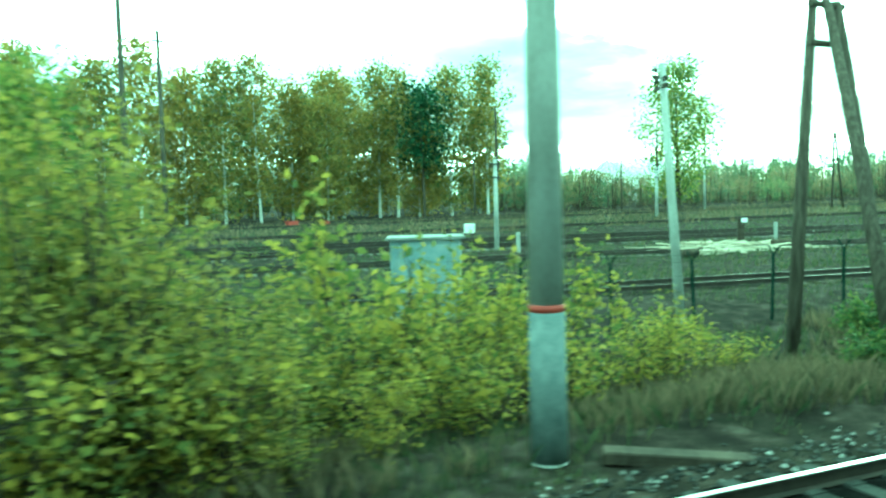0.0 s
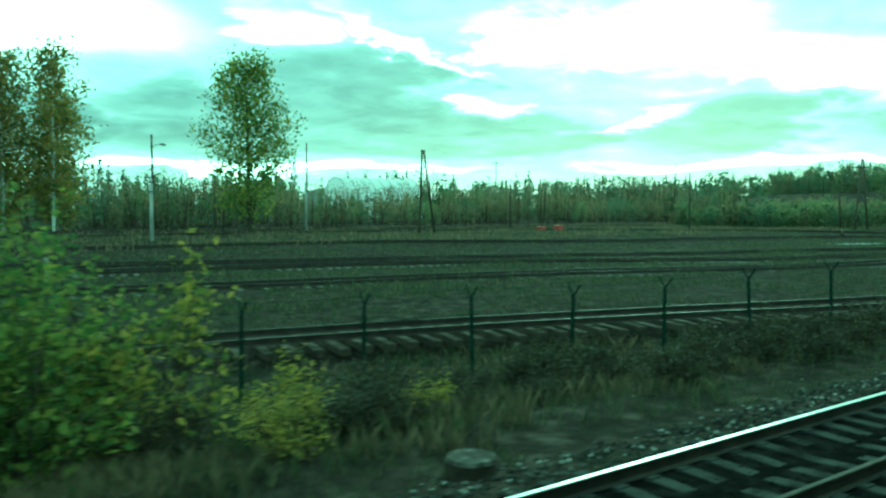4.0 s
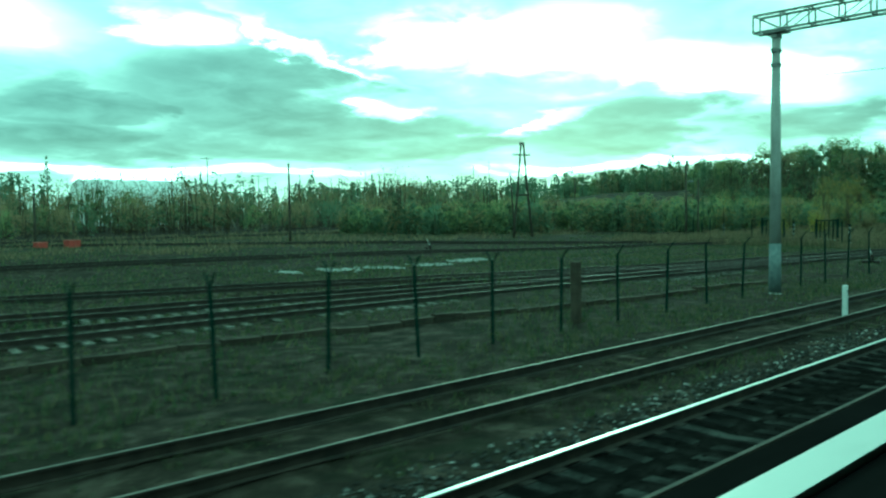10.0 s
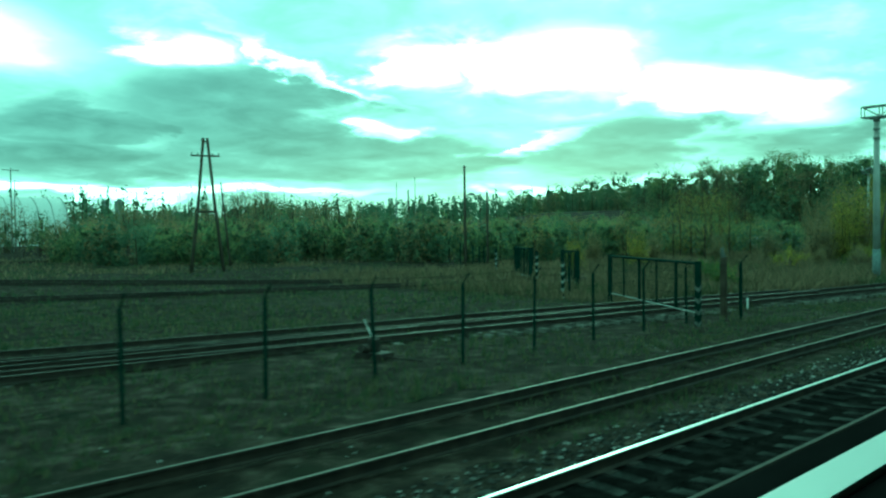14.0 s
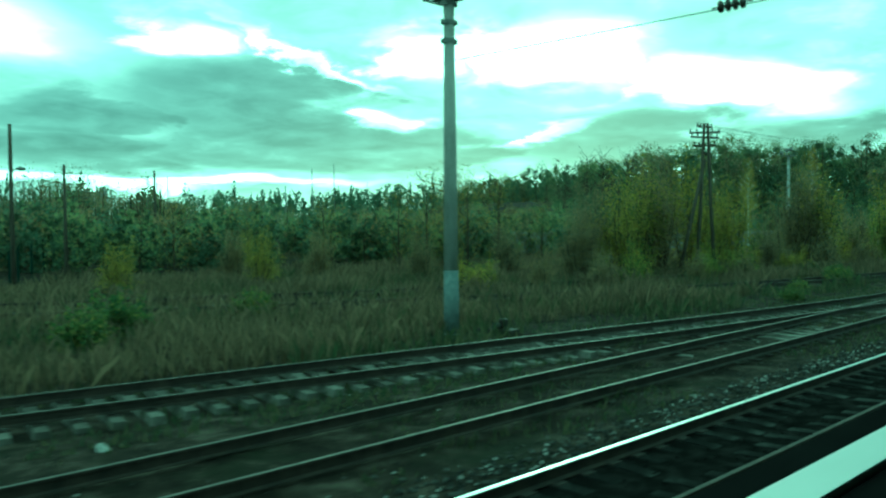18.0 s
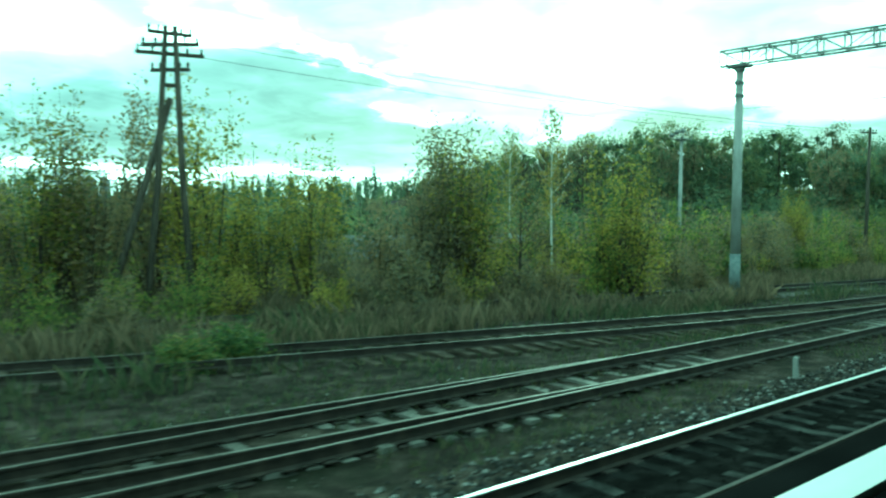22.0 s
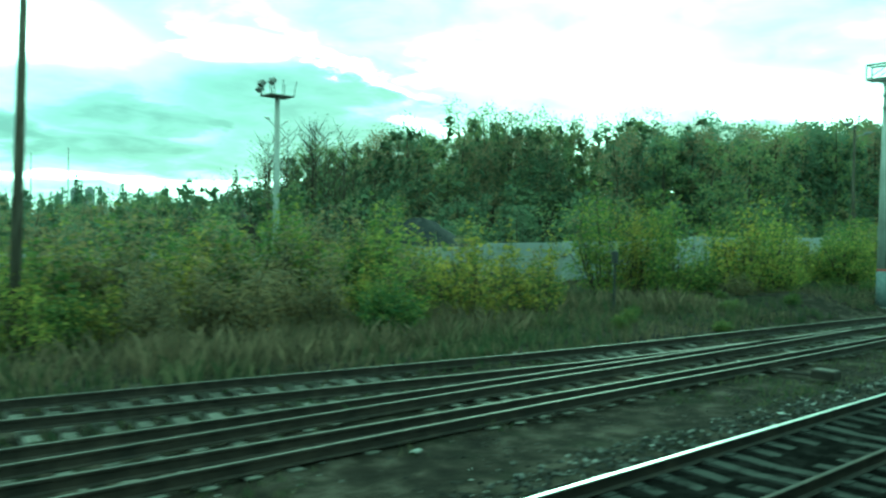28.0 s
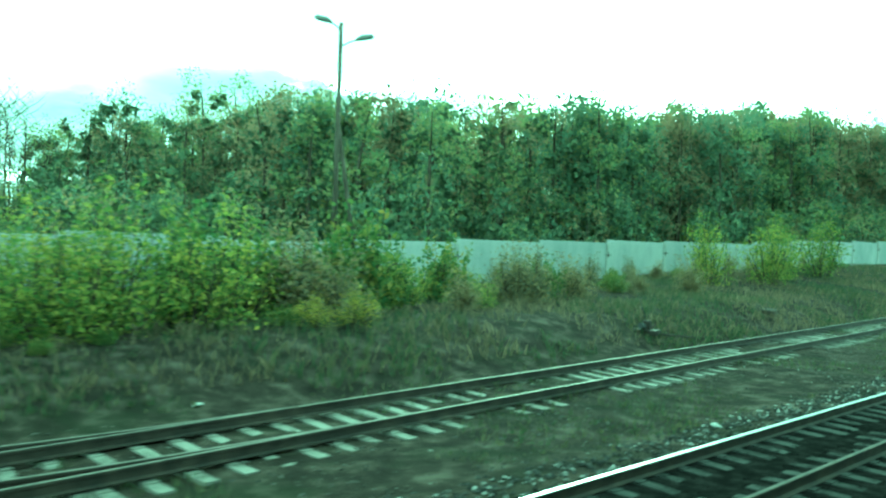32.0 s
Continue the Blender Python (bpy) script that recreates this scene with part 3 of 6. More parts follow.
# ---------------------------------------------------------------- plants
def leaf_quads(c, size, rng, flat=0.0):
    """One small kite-shaped leaf at each centre."""
    n = len(c)
    u = rng.normal(size=(n, 3))
    u[:, 2] *= 1 - flat
    u /= np.linalg.norm(u, axis=1)[:, None]
    w = rng.normal(size=(n, 3))
    w -= u * (w * u).sum(1)[:, None]
    w /= np.linalg.norm(w, axis=1)[:, None]
    s = size * rng.uniform(0.65, 1.35, (n, 1))
    v = np.stack([c - u * s, c + w * s * 0.55 + u * s * 0.1, c + u * s, c - w * s * 0.55 + u * s * 0.1], 1).reshape(-1, 3)
    f = np.arange(4 * n).reshape(n, 4)
    return v, f


def stem_points(base, top, rng, bend=0.12, n=5):
    base, top = np.array(base, float), np.array(top, float)
    l = np.linalg.norm(top - base)
    off = rng.normal(size=3) * bend * l
    t = np.linspace(0, 1, n)[:, None]
    p = base + (top - base) * t + off * (t * (1 - t)) * 2
    return p


def make_bush(name, label, h, w, count, size, leaf_mat, seed, stems=9, low=0.15, shoots=7, group="", category="bush"):
    """Many stems from one stool, with leaf clusters along them."""
    rng = np.random.default_rng(seed)
    root = thing(name, label, category, group=group)
    wood, cl = Shape(), []
    for k in range(stems):
        a = rng.uniform(0, 2 * math.pi)
        r = w * 0.5 * math.sqrt(rng.uniform(0.02, 1))
        hh = h * rng.uniform(0.6, 1.05) * (1 - 0.35 * (r / (w * 0.5)) ** 2)
        b = (math.cos(a) * r * 0.25, math.sin(a) * r * 0.25, -0.15)
        p = stem_points(b, (math.cos(a) * r, math.sin(a) * r, hh), rng)
        wood.tube(p, list(np.linspace(0.022, 0.005, len(p)) * (0.6 + h * 0.3)), 5)
        for j in range(9):
            t = low + (1 - low) * rng.uniform(0, 1) ** 0.8
            q = np.array([np.interp(t, np.linspace(0, 1, len(p)), p[:, i]) for i in range(3)])
            o = rng.normal(size=3) * np.array([w, w, h * 0.4]) * 0.11
            e = q + o
            e[2] = max(e[2], 0.08)
            wood.tube([q, (q + e) / 2 + (0, 0, 0.03), e], [0.008, 0.006, 0.003], 3, caps=False)
            cl.append((e, (0.10 + 0.10 * rng.uniform()) * w * (1.1 - 0.5 * t)))
    # upright shoots above the rest
    for k in range(shoots):
        a, r = rng.uniform(0, 2 * math.pi), w * 0.36 * math.sqrt(rng.uniform(0, 1))
        top = h * rng.uniform(0.95, 1.28)
        p = stem_points((math.cos(a) * r * 0.6, math.sin(a) * r * 0.6, h * 0.3), (math.cos(a) * r * 1.15, math.sin(a) * r * 1.15, top), rng, 0.05)
        wood.tube(p, list(np.linspace(0.010, 0.003, len(p))), 4, caps=False)
        for t in np.linspace(0.3, 1.0, 7):
            q = np.array([np.interp(t, np.linspace(0, 1, len(p)), p[:, i]) for i in range(3)])
            cl.append((q, w * 0.10 * (1.25 - 0.7 * t)))
    wt = np.array([c[1] ** 2 for c in cl])
    pick = rng.choice(len(cl), count, p=wt / wt.sum())
    cen = np.array([c[0] for c in cl])[pick] + rng.normal(size=(count, 3)) * np.array([c[1] for c in cl])[pick][:, None] * (0.62, 0.62, 0.55)
    cen[:, 2] = np.abs(cen[:, 2]) + 0.03
    v, f = leaf_quads(cen, size, rng, 0.3)
    part("stool", wood.mesh("stool", BARK), root)
    part("foliage", grid_mesh("foliage", v, f, leaf_mat), root)
    return root


def make_tree(name, label, h, crown_w, crown_low, count, size, leaf_mat, bark, seed, limbs=16, trunk=0.16, shape="oval", category="tree", group="", up=0.5, sag=0.0, spread=0.09):
    """A tapered trunk, limbs from it and leaf clusters round the limbs' outer parts."""
    rng = np.random.default_rng(seed)
    root = thing(name, label, category, group=group)
    wood, cl = Shape(), []
    tp = stem_points((0, 0, -0.3), (rng.normal() * 0.02 * h, rng.normal() * 0.02 * h, h * 0.97), rng, 0.015, 9)
    wood.tube(tp, list(trunk * np.linspace(1.15, 0.08, 9)), 9)
    tt = np.linspace(0, 1, 9)
    for k in range(limbs):
        t = crown_low + (0.97 - crown_low) * ((k + rng.uniform(0, 0.9)) / limbs)
        b = np.array([np.interp(t, tt, tp[:, i]) for i in range(3)])
        rel = (t - crown_low) / (1 - crown_low)
        if shape == "oval":
            prof = 0.25 + 0.75 * math.sin(math.pi * min(1, max(0.04, rel * 0.86 + 0.12)))
        elif shape == "drop":
            prof = 0.15 + 0.85 * math.sin(math.pi * ((1 - rel) * 0.72 + 0.05))
        elif shape == "cone":
            prof = 1.05 - rel
        else:
            prof = 0.55 + 0.45 * math.sin(math.pi * rel)
        reach = crown_w * 0.5 * prof * rng.uniform(0.7, 1.15)
        a = k * 2.4 + rng.uniform(-0.5, 0.5)
        e = b + np.array([math.cos(a) * reach, math.sin(a) * reach, reach * (up - sag) + 0.02 * h])
        p = stem_points(b, e, rng, 0.08, 4)
        wood.tube(p, [trunk * 0.34 * (1.1 - t), trunk * 0.24 * (1.1 - t), trunk * 0.14 * (1.1 - t), 0.006], 5, caps=False)
        for j in range(7):
            s = rng.uniform(0.25, 1.05)
            q = b + (e - b) * s + rng.normal(size=3) * crown_w * spread * 0.5
            wood.tube([b + (e - b) * s * 0.8, q], [0.012, 0.004], 3, caps=False)
            cl.append((q, crown_w * spread * rng.uniform(0.6, 1.4)))
    cl.append((tp[-1], crown_w * spread * 0.7))
    wt = np.array([c[1] ** 2 for c in cl])
    pick = rng.choice(len(cl), count, p=wt / wt.sum())
    cen = np.array([c[0] for c in cl])[pick] + rng.normal(size=(count, 3)) * np.array([c[1] for c in cl])[pick][:, None] * (0.75, 0.75, 0.65)
    v, f = leaf_quads(cen, size, rng, 0.2)
    part("trunk", wood.mesh("trunk", bark), root)
    part("crown", grid_mesh("crown", v, f, leaf_mat), root)
    return root


def plant(ob, x, y, s=1.0, turn=0.0, z=None, label="", tall=1.0):
    at = Matrix.LocRotScale((x, y, gz(x, y) if z is None else z), Euler((0, 0, turn)), (s, s, s * tall))
    c = copy_thing(ob, at)
    return tagged(c, label) if label else c


def place(ob, x, y, s=1.0, turn=0.0, tall=1.0):
    """Sets the first of a kind itself in its place."""
    ob.matrix_basis = Matrix.LocRotScale((x, y, gz(x, y)), Euler((0, 0, turn)), (1, 1, 1))
    return ob


def lump(c, r, rng, n=26):
    """Ragged inner mass of a leaf clump: large overlapping leaf sprays in a ball."""
    o = rng.normal(size=(len(c) * n, 3))
    o /= np.linalg.norm(o, axis=1)[:, None]
    rr = np.repeat(r, n)
    q = np.repeat(c, n, axis=0) + o * (rr * rng.uniform(0.1, 0.95, len(rr)))[:, None]
    return leaf_quads(q, (rr * 0.40)[:, None], rng)


def make_wood(name, label, spots, mat, seed, per=220, size=0.4, conifer=0.0, trunk_mat=None, low=0.12, bare=None, core=0.62, top=0.80, stems=0):
    """Woodland as one mesh of many crowns, each a heap of leaf clumps: spots are (x, y, height, width)."""
    rng = np.random.default_rng(seed)
    V, F, T, n = [], [], [], 0
    trunks, LC, LR = Shape(), [], []
    for x, y, h, w in spots:
        z0 = gz(x, y)
        thin = bare is not None and bare(x, y)
        k = int(per * rng.uniform(0.8, 1.2) * (0.08 if thin else 1))
        if rng.uniform() < conifer:
            t = 1 - np.sqrt(rng.uniform(0, 1, k))
            r = (1 - t) * w * 0.33 * np.sqrt(rng.uniform(0.1, 1, k))
            a = rng.uniform(0, 2 * math.pi, k)
            c = np.stack([x + np.cos(a) * r, y + np.sin(a) * r, z0 + h * (0.08 + 0.92 * t)], 1)
        else:
            m = int(rng.uniform(9, 14))
            t = low + (0.90 - low) * (np.arange(m) + rng.uniform(0, 1, m)) / m
            rr = w * 0.40 * np.sin(np.pi * np.clip(t * 0.80 + 0.16, 0, 1)) ** 0.7 * np.sqrt(rng.uniform(0.15, 1, m))
            a = np.arange(m) * 2.4 + rng.uniform(-0.6, 0.6, m)
            cc = np.stack([x + np.cos(a) * rr, y + np.sin(a) * rr, z0 + h * t], 1)
            cr = w * rng.uniform(0.17, 0.26, m) * (1.12 - 0.30 * t)
            wt = cr ** 2 * (0.7 + 1.3 * t)
            pick = rng.choice(m, k, p=wt / wt.sum())
            o = rng.normal(size=(k, 3))
            o /= np.linalg.norm(o, axis=1)[:, None]
            c = cc[pick] + o * (cr[pick] * rng.uniform(0.35, 2.6 if thin else 1.14, k))[:, None]
            c[:, 2] = np.maximum(c[:, 2], z0 + 0.1)
            if not thin and per > 100:
                LC.append(cc[t < top])
                LR.append(cr[t < top] * core)
            elif thin:
                for j in range(24):
                    q = np.array([x, y, z0 + h * (0.25 + 0.027 * j)])
                    d = rng.normal(size=3) * (1, 1, 0.2)
                    e = q + d / np.linalg.norm(d) * w * 0.4 + (0, 0, h * 0.16)
                    trunks.tube([q, (q + e) / 2 - (0, 0, 0.02 * h), e], [0.004 * h, 0.003 * h, 0.001 * h], 3, caps=False)
        trunks.tube([(x, y, z0 - 0.4), (x + rng.normal() * 0.2, y, z0 + h * 0.55), (x + rng.normal() * 0.3, y, z0 + h * 0.86)], [0.007 * h, 0.005 * h, 0.001 * h] if thin else [0.014 * h, 0.009 * h, 0.002 * h], 4, caps=False)
        for j in range(stems):
            a = rng.uniform(0, 6.28)
            r = w * rng.uniform(0.08, 0.32)
            trunks.tube([(x + 0.4 * r * math.cos(a), y + 0.4 * r * math.sin(a), z0 - 0.3), (x + r * math.cos(a), y + r * math.sin(a), z0 + h * rng.uniform(0.6, 0.95))], [0.010 * h, 0.003 * h], 3, caps=False)
        v, f = leaf_quads(c, size * (0.7 + 0.03 * h), rng)
        V.append(v)
        F.append(f + n)
        n += len(v)
    root = thing(name, label, "woodland", kind="stuff")
    part("crowns", grid_mesh("crowns", np.concatenate(V), np.concatenate(F), mat), root)
    if LC:
        v, f = lump(np.concatenate(LC), np.concatenate(LR), rng)
        part("inner_leaves", grid_mesh("inner_leaves", v, f, LEAF_MASS), root)
    part("trunks", trunks.mesh("trunks", trunk_mat or BARK), root)
    return root


def build_plants():
    rng = np.random.default_rng(11)
    U = rng.uniform
    g = "lineside bushes"
    lime = make_bush("willow_bush", "leafy yellow-green willow bush beside the line", 2.6, 2.6, 1750, 0.066, LEAF_LIME, 1, 13, group=g)
    gold = make_bush("maple_bush", "yellow autumn maple bush with dark stems", 2.4, 2.4, 1250, 0.072, LEAF_YELLOW, 2, 11, group=g)
    green = make_bush("green_bush", "dense green leafy bush among weeds", 1.3, 1.9, 3000, 0.065, LEAF_GREEN, 3, 12, group=g)
    tall = make_bush("tall_willow_bush", "tall slender yellow-green bush with upright shoots", 4.2, 3.0, 2900, 0.075, LEAF_LIME, 4, 16, 0.10, group=g)
    sapling = make_bush("young_tree", "slender young tree with thin yellowing leaves", 5.6, 3.5, 5000, 0.072, LEAF_YELLOW, 5, 15, 0.24, 20, "young trees", "tree")
    sapling2 = make_bush("young_tree", "multi-stemmed young tree with olive and yellow leaves", 5.4, 4.0, 6200, 0.076, LEAF_SCRUB, 6, 16, 0.22, 18, "young trees", "tree")
    bare = make_tree("bare_young_tree", "nearly leafless young tree with dark twigs", 6.4, 3.8, 0.06, 1000, 0.06, LEAF_OCHRE, BARK, 7, 34, 0.085, group="young trees", up=0.9)
    scrub = make_bush("scrub_bush", "brownish green scrub bush in tall weeds", 2.6, 3.0, 2600, 0.075, LEAF_SCRUB, 8, 14, 0.08, group=g)
    birchlet = make_tree("thin_birch", "thin young birch with a white stem", 8.8, 2.2, 0.35, 1500, 0.07, LEAF_OCHRE, BIRCH, 9, 18, 0.06, up=1.0)

    place(lime, -7.2, 8.5)
    for x, y, s, t in ((-9.6, 8.8, 1.25, 1.25), (-5.6, 8.4, 0.95, 1), (-4.0, 8.9, 0.8, 1), (-8.4, 10.4, 1.5, 1.2), (-12.1, 9.5, 1.5, 1.1), (-3.0, 10.0, 0.75, 0.95), (-5.8, 11.0, 1.2, 1.1), (-12.6, 12, 1.7, 1.2), (-1.6, 9.2, 0.5, 1), (-2.0, 11.6, 0.9, 1.0), (29.6, 11.6, 1.1, 1.0), (28.4, 12.8, 1.1, 1)):
        plant(gold if -6.5 < x < 0 else lime, x, y, s, U(0, 6.2), tall=t)
    place(gold, 0.6, 11.6)
    for x, y, s, t in ((-1.0, 12.4, 1.15, 1.25), (2.0, 11.2, 0.85, 1.0), (3.0, 12.6, 1.0, 1), (4.4, 11.6, 0.75, 0.9), (-0.2, 10.2, 0.7, 0.9), (5.2, 13.2, 0.7, 1), (1.4, 13.8, 1.0, 1.1), (6.0, 11.9, 0.55, 0.9),
                       (15.6, 12.0, 0.95, 1.0), (16.5, 12.4, 1.05, 1.05), (18.4, 12.2, 0.95, 1.0), (15.8, 13.8, 0.85, 1.1), (17.4, 13.8, 0.95, 1), (20.1, 11.6, 0.6, 0.8), (22.4, 11.4, 0.85, 0.9), (23.9, 12.0, 1.0, 0.95), (27.0, 10.8, 1.05, 0.95), (31.6, 12.2, 1.05, 1.05), (25.4, 12.6, 0.95, 0.95), (33.1, 10.6, 0.6, 0.85), (32.5, 9.4, 0.5, 0.8), (35.3, 10.2, 0.4, 0.8)):
        plant(gold, x, y, s, U(0, 6.2), tall=t)
    for x, y, q in ((-0.6, 14.6, 0.85), (1.0, 15.6, 0.8), (2.6, 15.0, 0.7), (-2.2, 14.0, 1.0), (0.2, 13.0, 0.7)):
        plant(gold, x, y, q, U(0, 6.2), tall=1.05)
    place(green, 9.2, 9.6)
    for x, y, s, t in ((10.2, 9.8, 0.85, 1.0), (8.1, 10.2, 0.7, 0.8), (12.5, 11.6, 0.7, 0.8), (11.3, 13, 0.8, 1), (188.8, 15.6, 0.75, 0.75), (183.0, 15.2, 0.55, 0.7), (178.6, 13.6, 0.55, 0.6), (190.2, 16.2, 0.8, 0.7), (154, 21.5, 0.9, 0.8), (155.5, 23, 1.0, 0.9), (161, 25, 0.9, 0.7), (258.5, 13.6, 0.4, 0.6), (262, 15.4, 0.45, 0.6), (291, 22, 1.2, 1.3)):
        plant(green, x, y, s, U(0, 6.2), tall=t)
    # thicket in the middle of the ride
    place(sapling, 202.6, 22.3)
    for x, y, s, t in ((-5.1, 10.8, 0.72, 1.1), (208.55, 19.5, 0.98, 1.0), (194.6, 27.4, 1.1, 1.05), (186.0, 26.2, 0.95, 1.0), (196.4, 26.4, 0.85, 1), (189.2, 27.4, 1.0, 1.05), (198.4, 26.2, 0.92, 1.0), (264.2, 21.4, 0.7, 0.85), (167.5, 36, 0.55, 0.85), (161.0, 37, 0.5, 0.8)):
        plant(sapling, x, y, s, U(0, 6.2), tall=t)
    place(sapling2, 190.4, 27.0)
    for x, y, s, t in ((184.4, 28.0, 0.7, 0.9), (187.4, 29.5, 0.9, 1.0), (193.8, 29.6, 1.1, 1.1), (203.0, 22.9, 1.0, 1.06), (201.9, 23.2, 0.9, 1.05), (180.5, 30.6, 0.6, 0.85), (176.5, 33.5, 0.5, 0.85), (197.6, 23.2, 0.55, 0.75), (172, 37, 0.5, 0.9), (169, 41, 0.5, 0.9), (182.5, 27.0, 0.7, 0.9)):
        plant(sapling2, x, y, s, U(0, 6.2), tall=t)
    place(bare, 185.6, 39.0)
    for x, y, s, t in ((182.8, 38.2, 0.95, 1.0), (188.2, 38.4, 1.0, 1.0), (180.2, 40.0, 0.85, 0.95), (190.4, 40.6, 0.95, 0.95), (184.0, 41.5, 1.0, 1.05), (187.0, 42.0, 1.05, 1.0), (176.0, 42.5, 0.8, 0.9), (172.0, 45.0, 0.75, 0.9), (204.2, 25.6, 0.8, 1), (206.0, 22.4, 0.75, 0.95), (199.4, 28.0, 0.9, 0.9), (168.0, 47.0, 0.8, 0.9), (193.0, 38.5, 0.8, 0.9)):
        plant(bare, x, y, s, U(0, 6.2), tall=t)
    place(birchlet, 218.3, 34.6)
    for x, y, s in ((213.2, 26.8, 1.0), (208.6, 30.0, 0.8)):
        plant(birchlet, x, y, s, U(0, 6.2))
    # undergrowth below the thicket
    for k in range(34):
        x = 172 + k * 1.28 + U(-0.5, 0.5)
        y = float(np.interp(x, [172, 185, 200, 216], [25, 21.5, 20.5, 19.8])) + U(-1.0, 3.5)
        ob = (scrub, scrub, lime, gold)[int(U(0, 4))]
        plant(ob, x, y, U(0.45, 0.75), U(0, 6.2), tall=U(0.8, 1.1))
    for k in range(11):
        plant((scrub, lime, scrub, gold)[k % 4], 204.5 + k * 1.3 + U(-0.4, 0.4), 27.5 + U(-1.5, 3), U(0.95, 1.25), U(0, 6.2), tall=U(0.9, 1.2))
    for k in range(3):
        plant(sapling, 234.9 + 0.6 * k, 24.2 + 0.4 * k, 0.6, U(0, 6.2), tall=1.2 + 0.08 * k)
    # belt of bushes before the wall
    place(scrub, 222, 23.0)
    for k in range(46):
        x = 216 + k * 0.95 + U(-0.5, 0.5)
        for y in (21.0 + U(-0.8, 0.8), 24.2 + U(-1, 1), 28.5 + U(-1, 1)):
            if x > 255 and y > 23:
                continue
            ob = (scrub, lime, gold, scrub, green)[int(U(0, 5))]
            big = {scrub: 1.0, lime: 1.0, gold: 1.0, green: 1.5}[ob] * (0.72 if y < 22.5 else 1.12)
            plant(ob, x, y + 0.5, big * U(0.8, 1.15), U(0, 6.2), tall=U(0.9, 1.15))
    for ob, x, y, s, t in ((lime, 275.6, 17.2, 1.0, 1.0), (lime, 277.2, 17.9, 1.05, 1.05), (lime, 278.8, 17.3, 0.95, 1.0), (lime, 280.4, 18.3, 1.0, 0.95), (gold, 276.6, 19.2, 0.9, 1.0), (gold, 282.4, 16.0, 0.5, 0.8), (gold, 281.4, 16.3, 0.45, 0.7),
                           (green, 285.1, 20.0, 1.6, 1.25), (green, 286.6, 20.4, 1.2, 1.1), (scrub, 293.4, 20.0, 0.8, 0.9), (green, 294.8, 20.3, 0.9, 1.2), (lime, 290.2, 19.0, 0.5, 0.8), (scrub, 288.4, 18.4, 0.55, 0.8), (scrub, 301.6, 20.5, 0.5, 0.7),
                           (gold, 208.7, 19.4, 1.05, 1.3), (lime, 208.2, 19.9, 0.95, 1.5), (lime, 267.6, 17.6, 1.05, 1.15), (lime, 269.3, 17.4, 1.1, 1.25), (lime, 270.9, 17.8, 0.95, 1.1), (gold, 268.4, 18.6, 1.0, 1.3), (lime, 276.0, 16.9, 0.9, 1.0), (green, 279.6, 19.0, 1.5, 1.2), (green, 281.6, 19.4, 1.4, 1.1), (scrub, 283.4, 18.0, 0.7, 0.8), (gold, 252.4, 19.0, 1.05, 1.2), (gold, 253.9, 19.8, 1.05, 1.1), (gold, 255.6, 19.2, 0.95, 1.15), (lime, 250.0, 20.0, 1.0, 1.0), (green, 249.0, 18.6, 1.1, 1.0), (lime, 274.7, 19.0, 0.75, 1.1), (lime, 264.2, 19.4, 0.95, 1.35), (green, 266.0, 19.2, 1.0, 1.1)):
        plant(ob, x, y, s, U(0, 6.2), tall=t)
    for k in range(26):
        x = 288 + 1.9 * k + U(-0.6, 0.6)
        plant((scrub, green, scrub)[k % 3], x, float(np.interp(x, [270, 300, 340], [28.2, 27.4, 26.6])) - U(0.9, 2.4), U(0.28, 0.5), U(0, 6.2), tall=U(0.8, 1.2))
    for k in range(16):
        plant(green, 254 + 1.5 * k + U(-0.5, 0.5), 15.4 + U(-0.6, 2.4), U(0.2, 0.38), U(0, 6.2), tall=U(0.6, 1.0), label="low clump of fresh green weeds on the dark bank")
    shrub = make_bush("low_shrub", "low dark brownish shrub in the weeds beside the line", 0.95, 1.5, 1300, 0.045, LEAF_DULL, 10, 12, 0.05, group=g)
    place(shrub, 31.4, 11.2)
    for k in range(46):
        x = 32.5 + 0.46 * k + U(-0.5, 0.5)
        plant(shrub, x, float(np.interp(x, [33, 44, 54], [10.9, 10.2, 8.8])) + U(-1.3, 1.7), U(0.6, 1.1), U(0, 6.2), tall=U(0.7, 1.0))
    place(tall, 265.4, 21.2)
    olive = make_bush("tall_willow_bush", "tall willow bush turning olive gold beside the line", 4.2, 3.0, 3600, 0.066, LEAF_GOLD, 12, 17, 0.08, group=g)
    place(olive, -4.9, 9.7)
    for x, y, s, t in ((-9.6, 9.4, 1.15, 1.15), (-7.6, 10.4, 1.0, 1.05), (-6.4, 9.3, 0.90, 1.0), (-5.2, 9.0, 0.86, 0.96), (-4.2, 9.9, 0.80, 0.9), (-5.9, 10.8, 0.95, 1.05), (-2.9, 10.8, 0.72, 0.8), (-4.4, 11.6, 0.85, 0.95), (-3.2, 9.1, 0.55, 0.8), (28.6, 12.2, 0.85, 0.95), (30.2, 12.8, 0.9, 1.0), (26.4, 13.4, 0.75, 0.9), (263.6, 22.6, 1.1, 1.0), (272.0, 19.6, 0.85, 0.95), (270.6, 20.8, 0.8, 1.0), (277.2, 18.4, 0.66, 0.85), (275.6, 19.6, 0.7, 0.8), (279.2, 18.8, 0.6, 0.8), (252.5, 23.5, 0.9, 1), (248.8, 24.5, 0.95, 1.0), (286.0, 19.8, 0.6, 0.8), (288.0, 20.6, 0.55, 0.7), (311, 22, 0.9, 1), (316, 21, 0.9, 1), (320, 22, 0.9, 1), (326, 22, 1, 1)):
        plant(olive if x < 0 else tall, x, y, s, U(0, 6.2), tall=t)
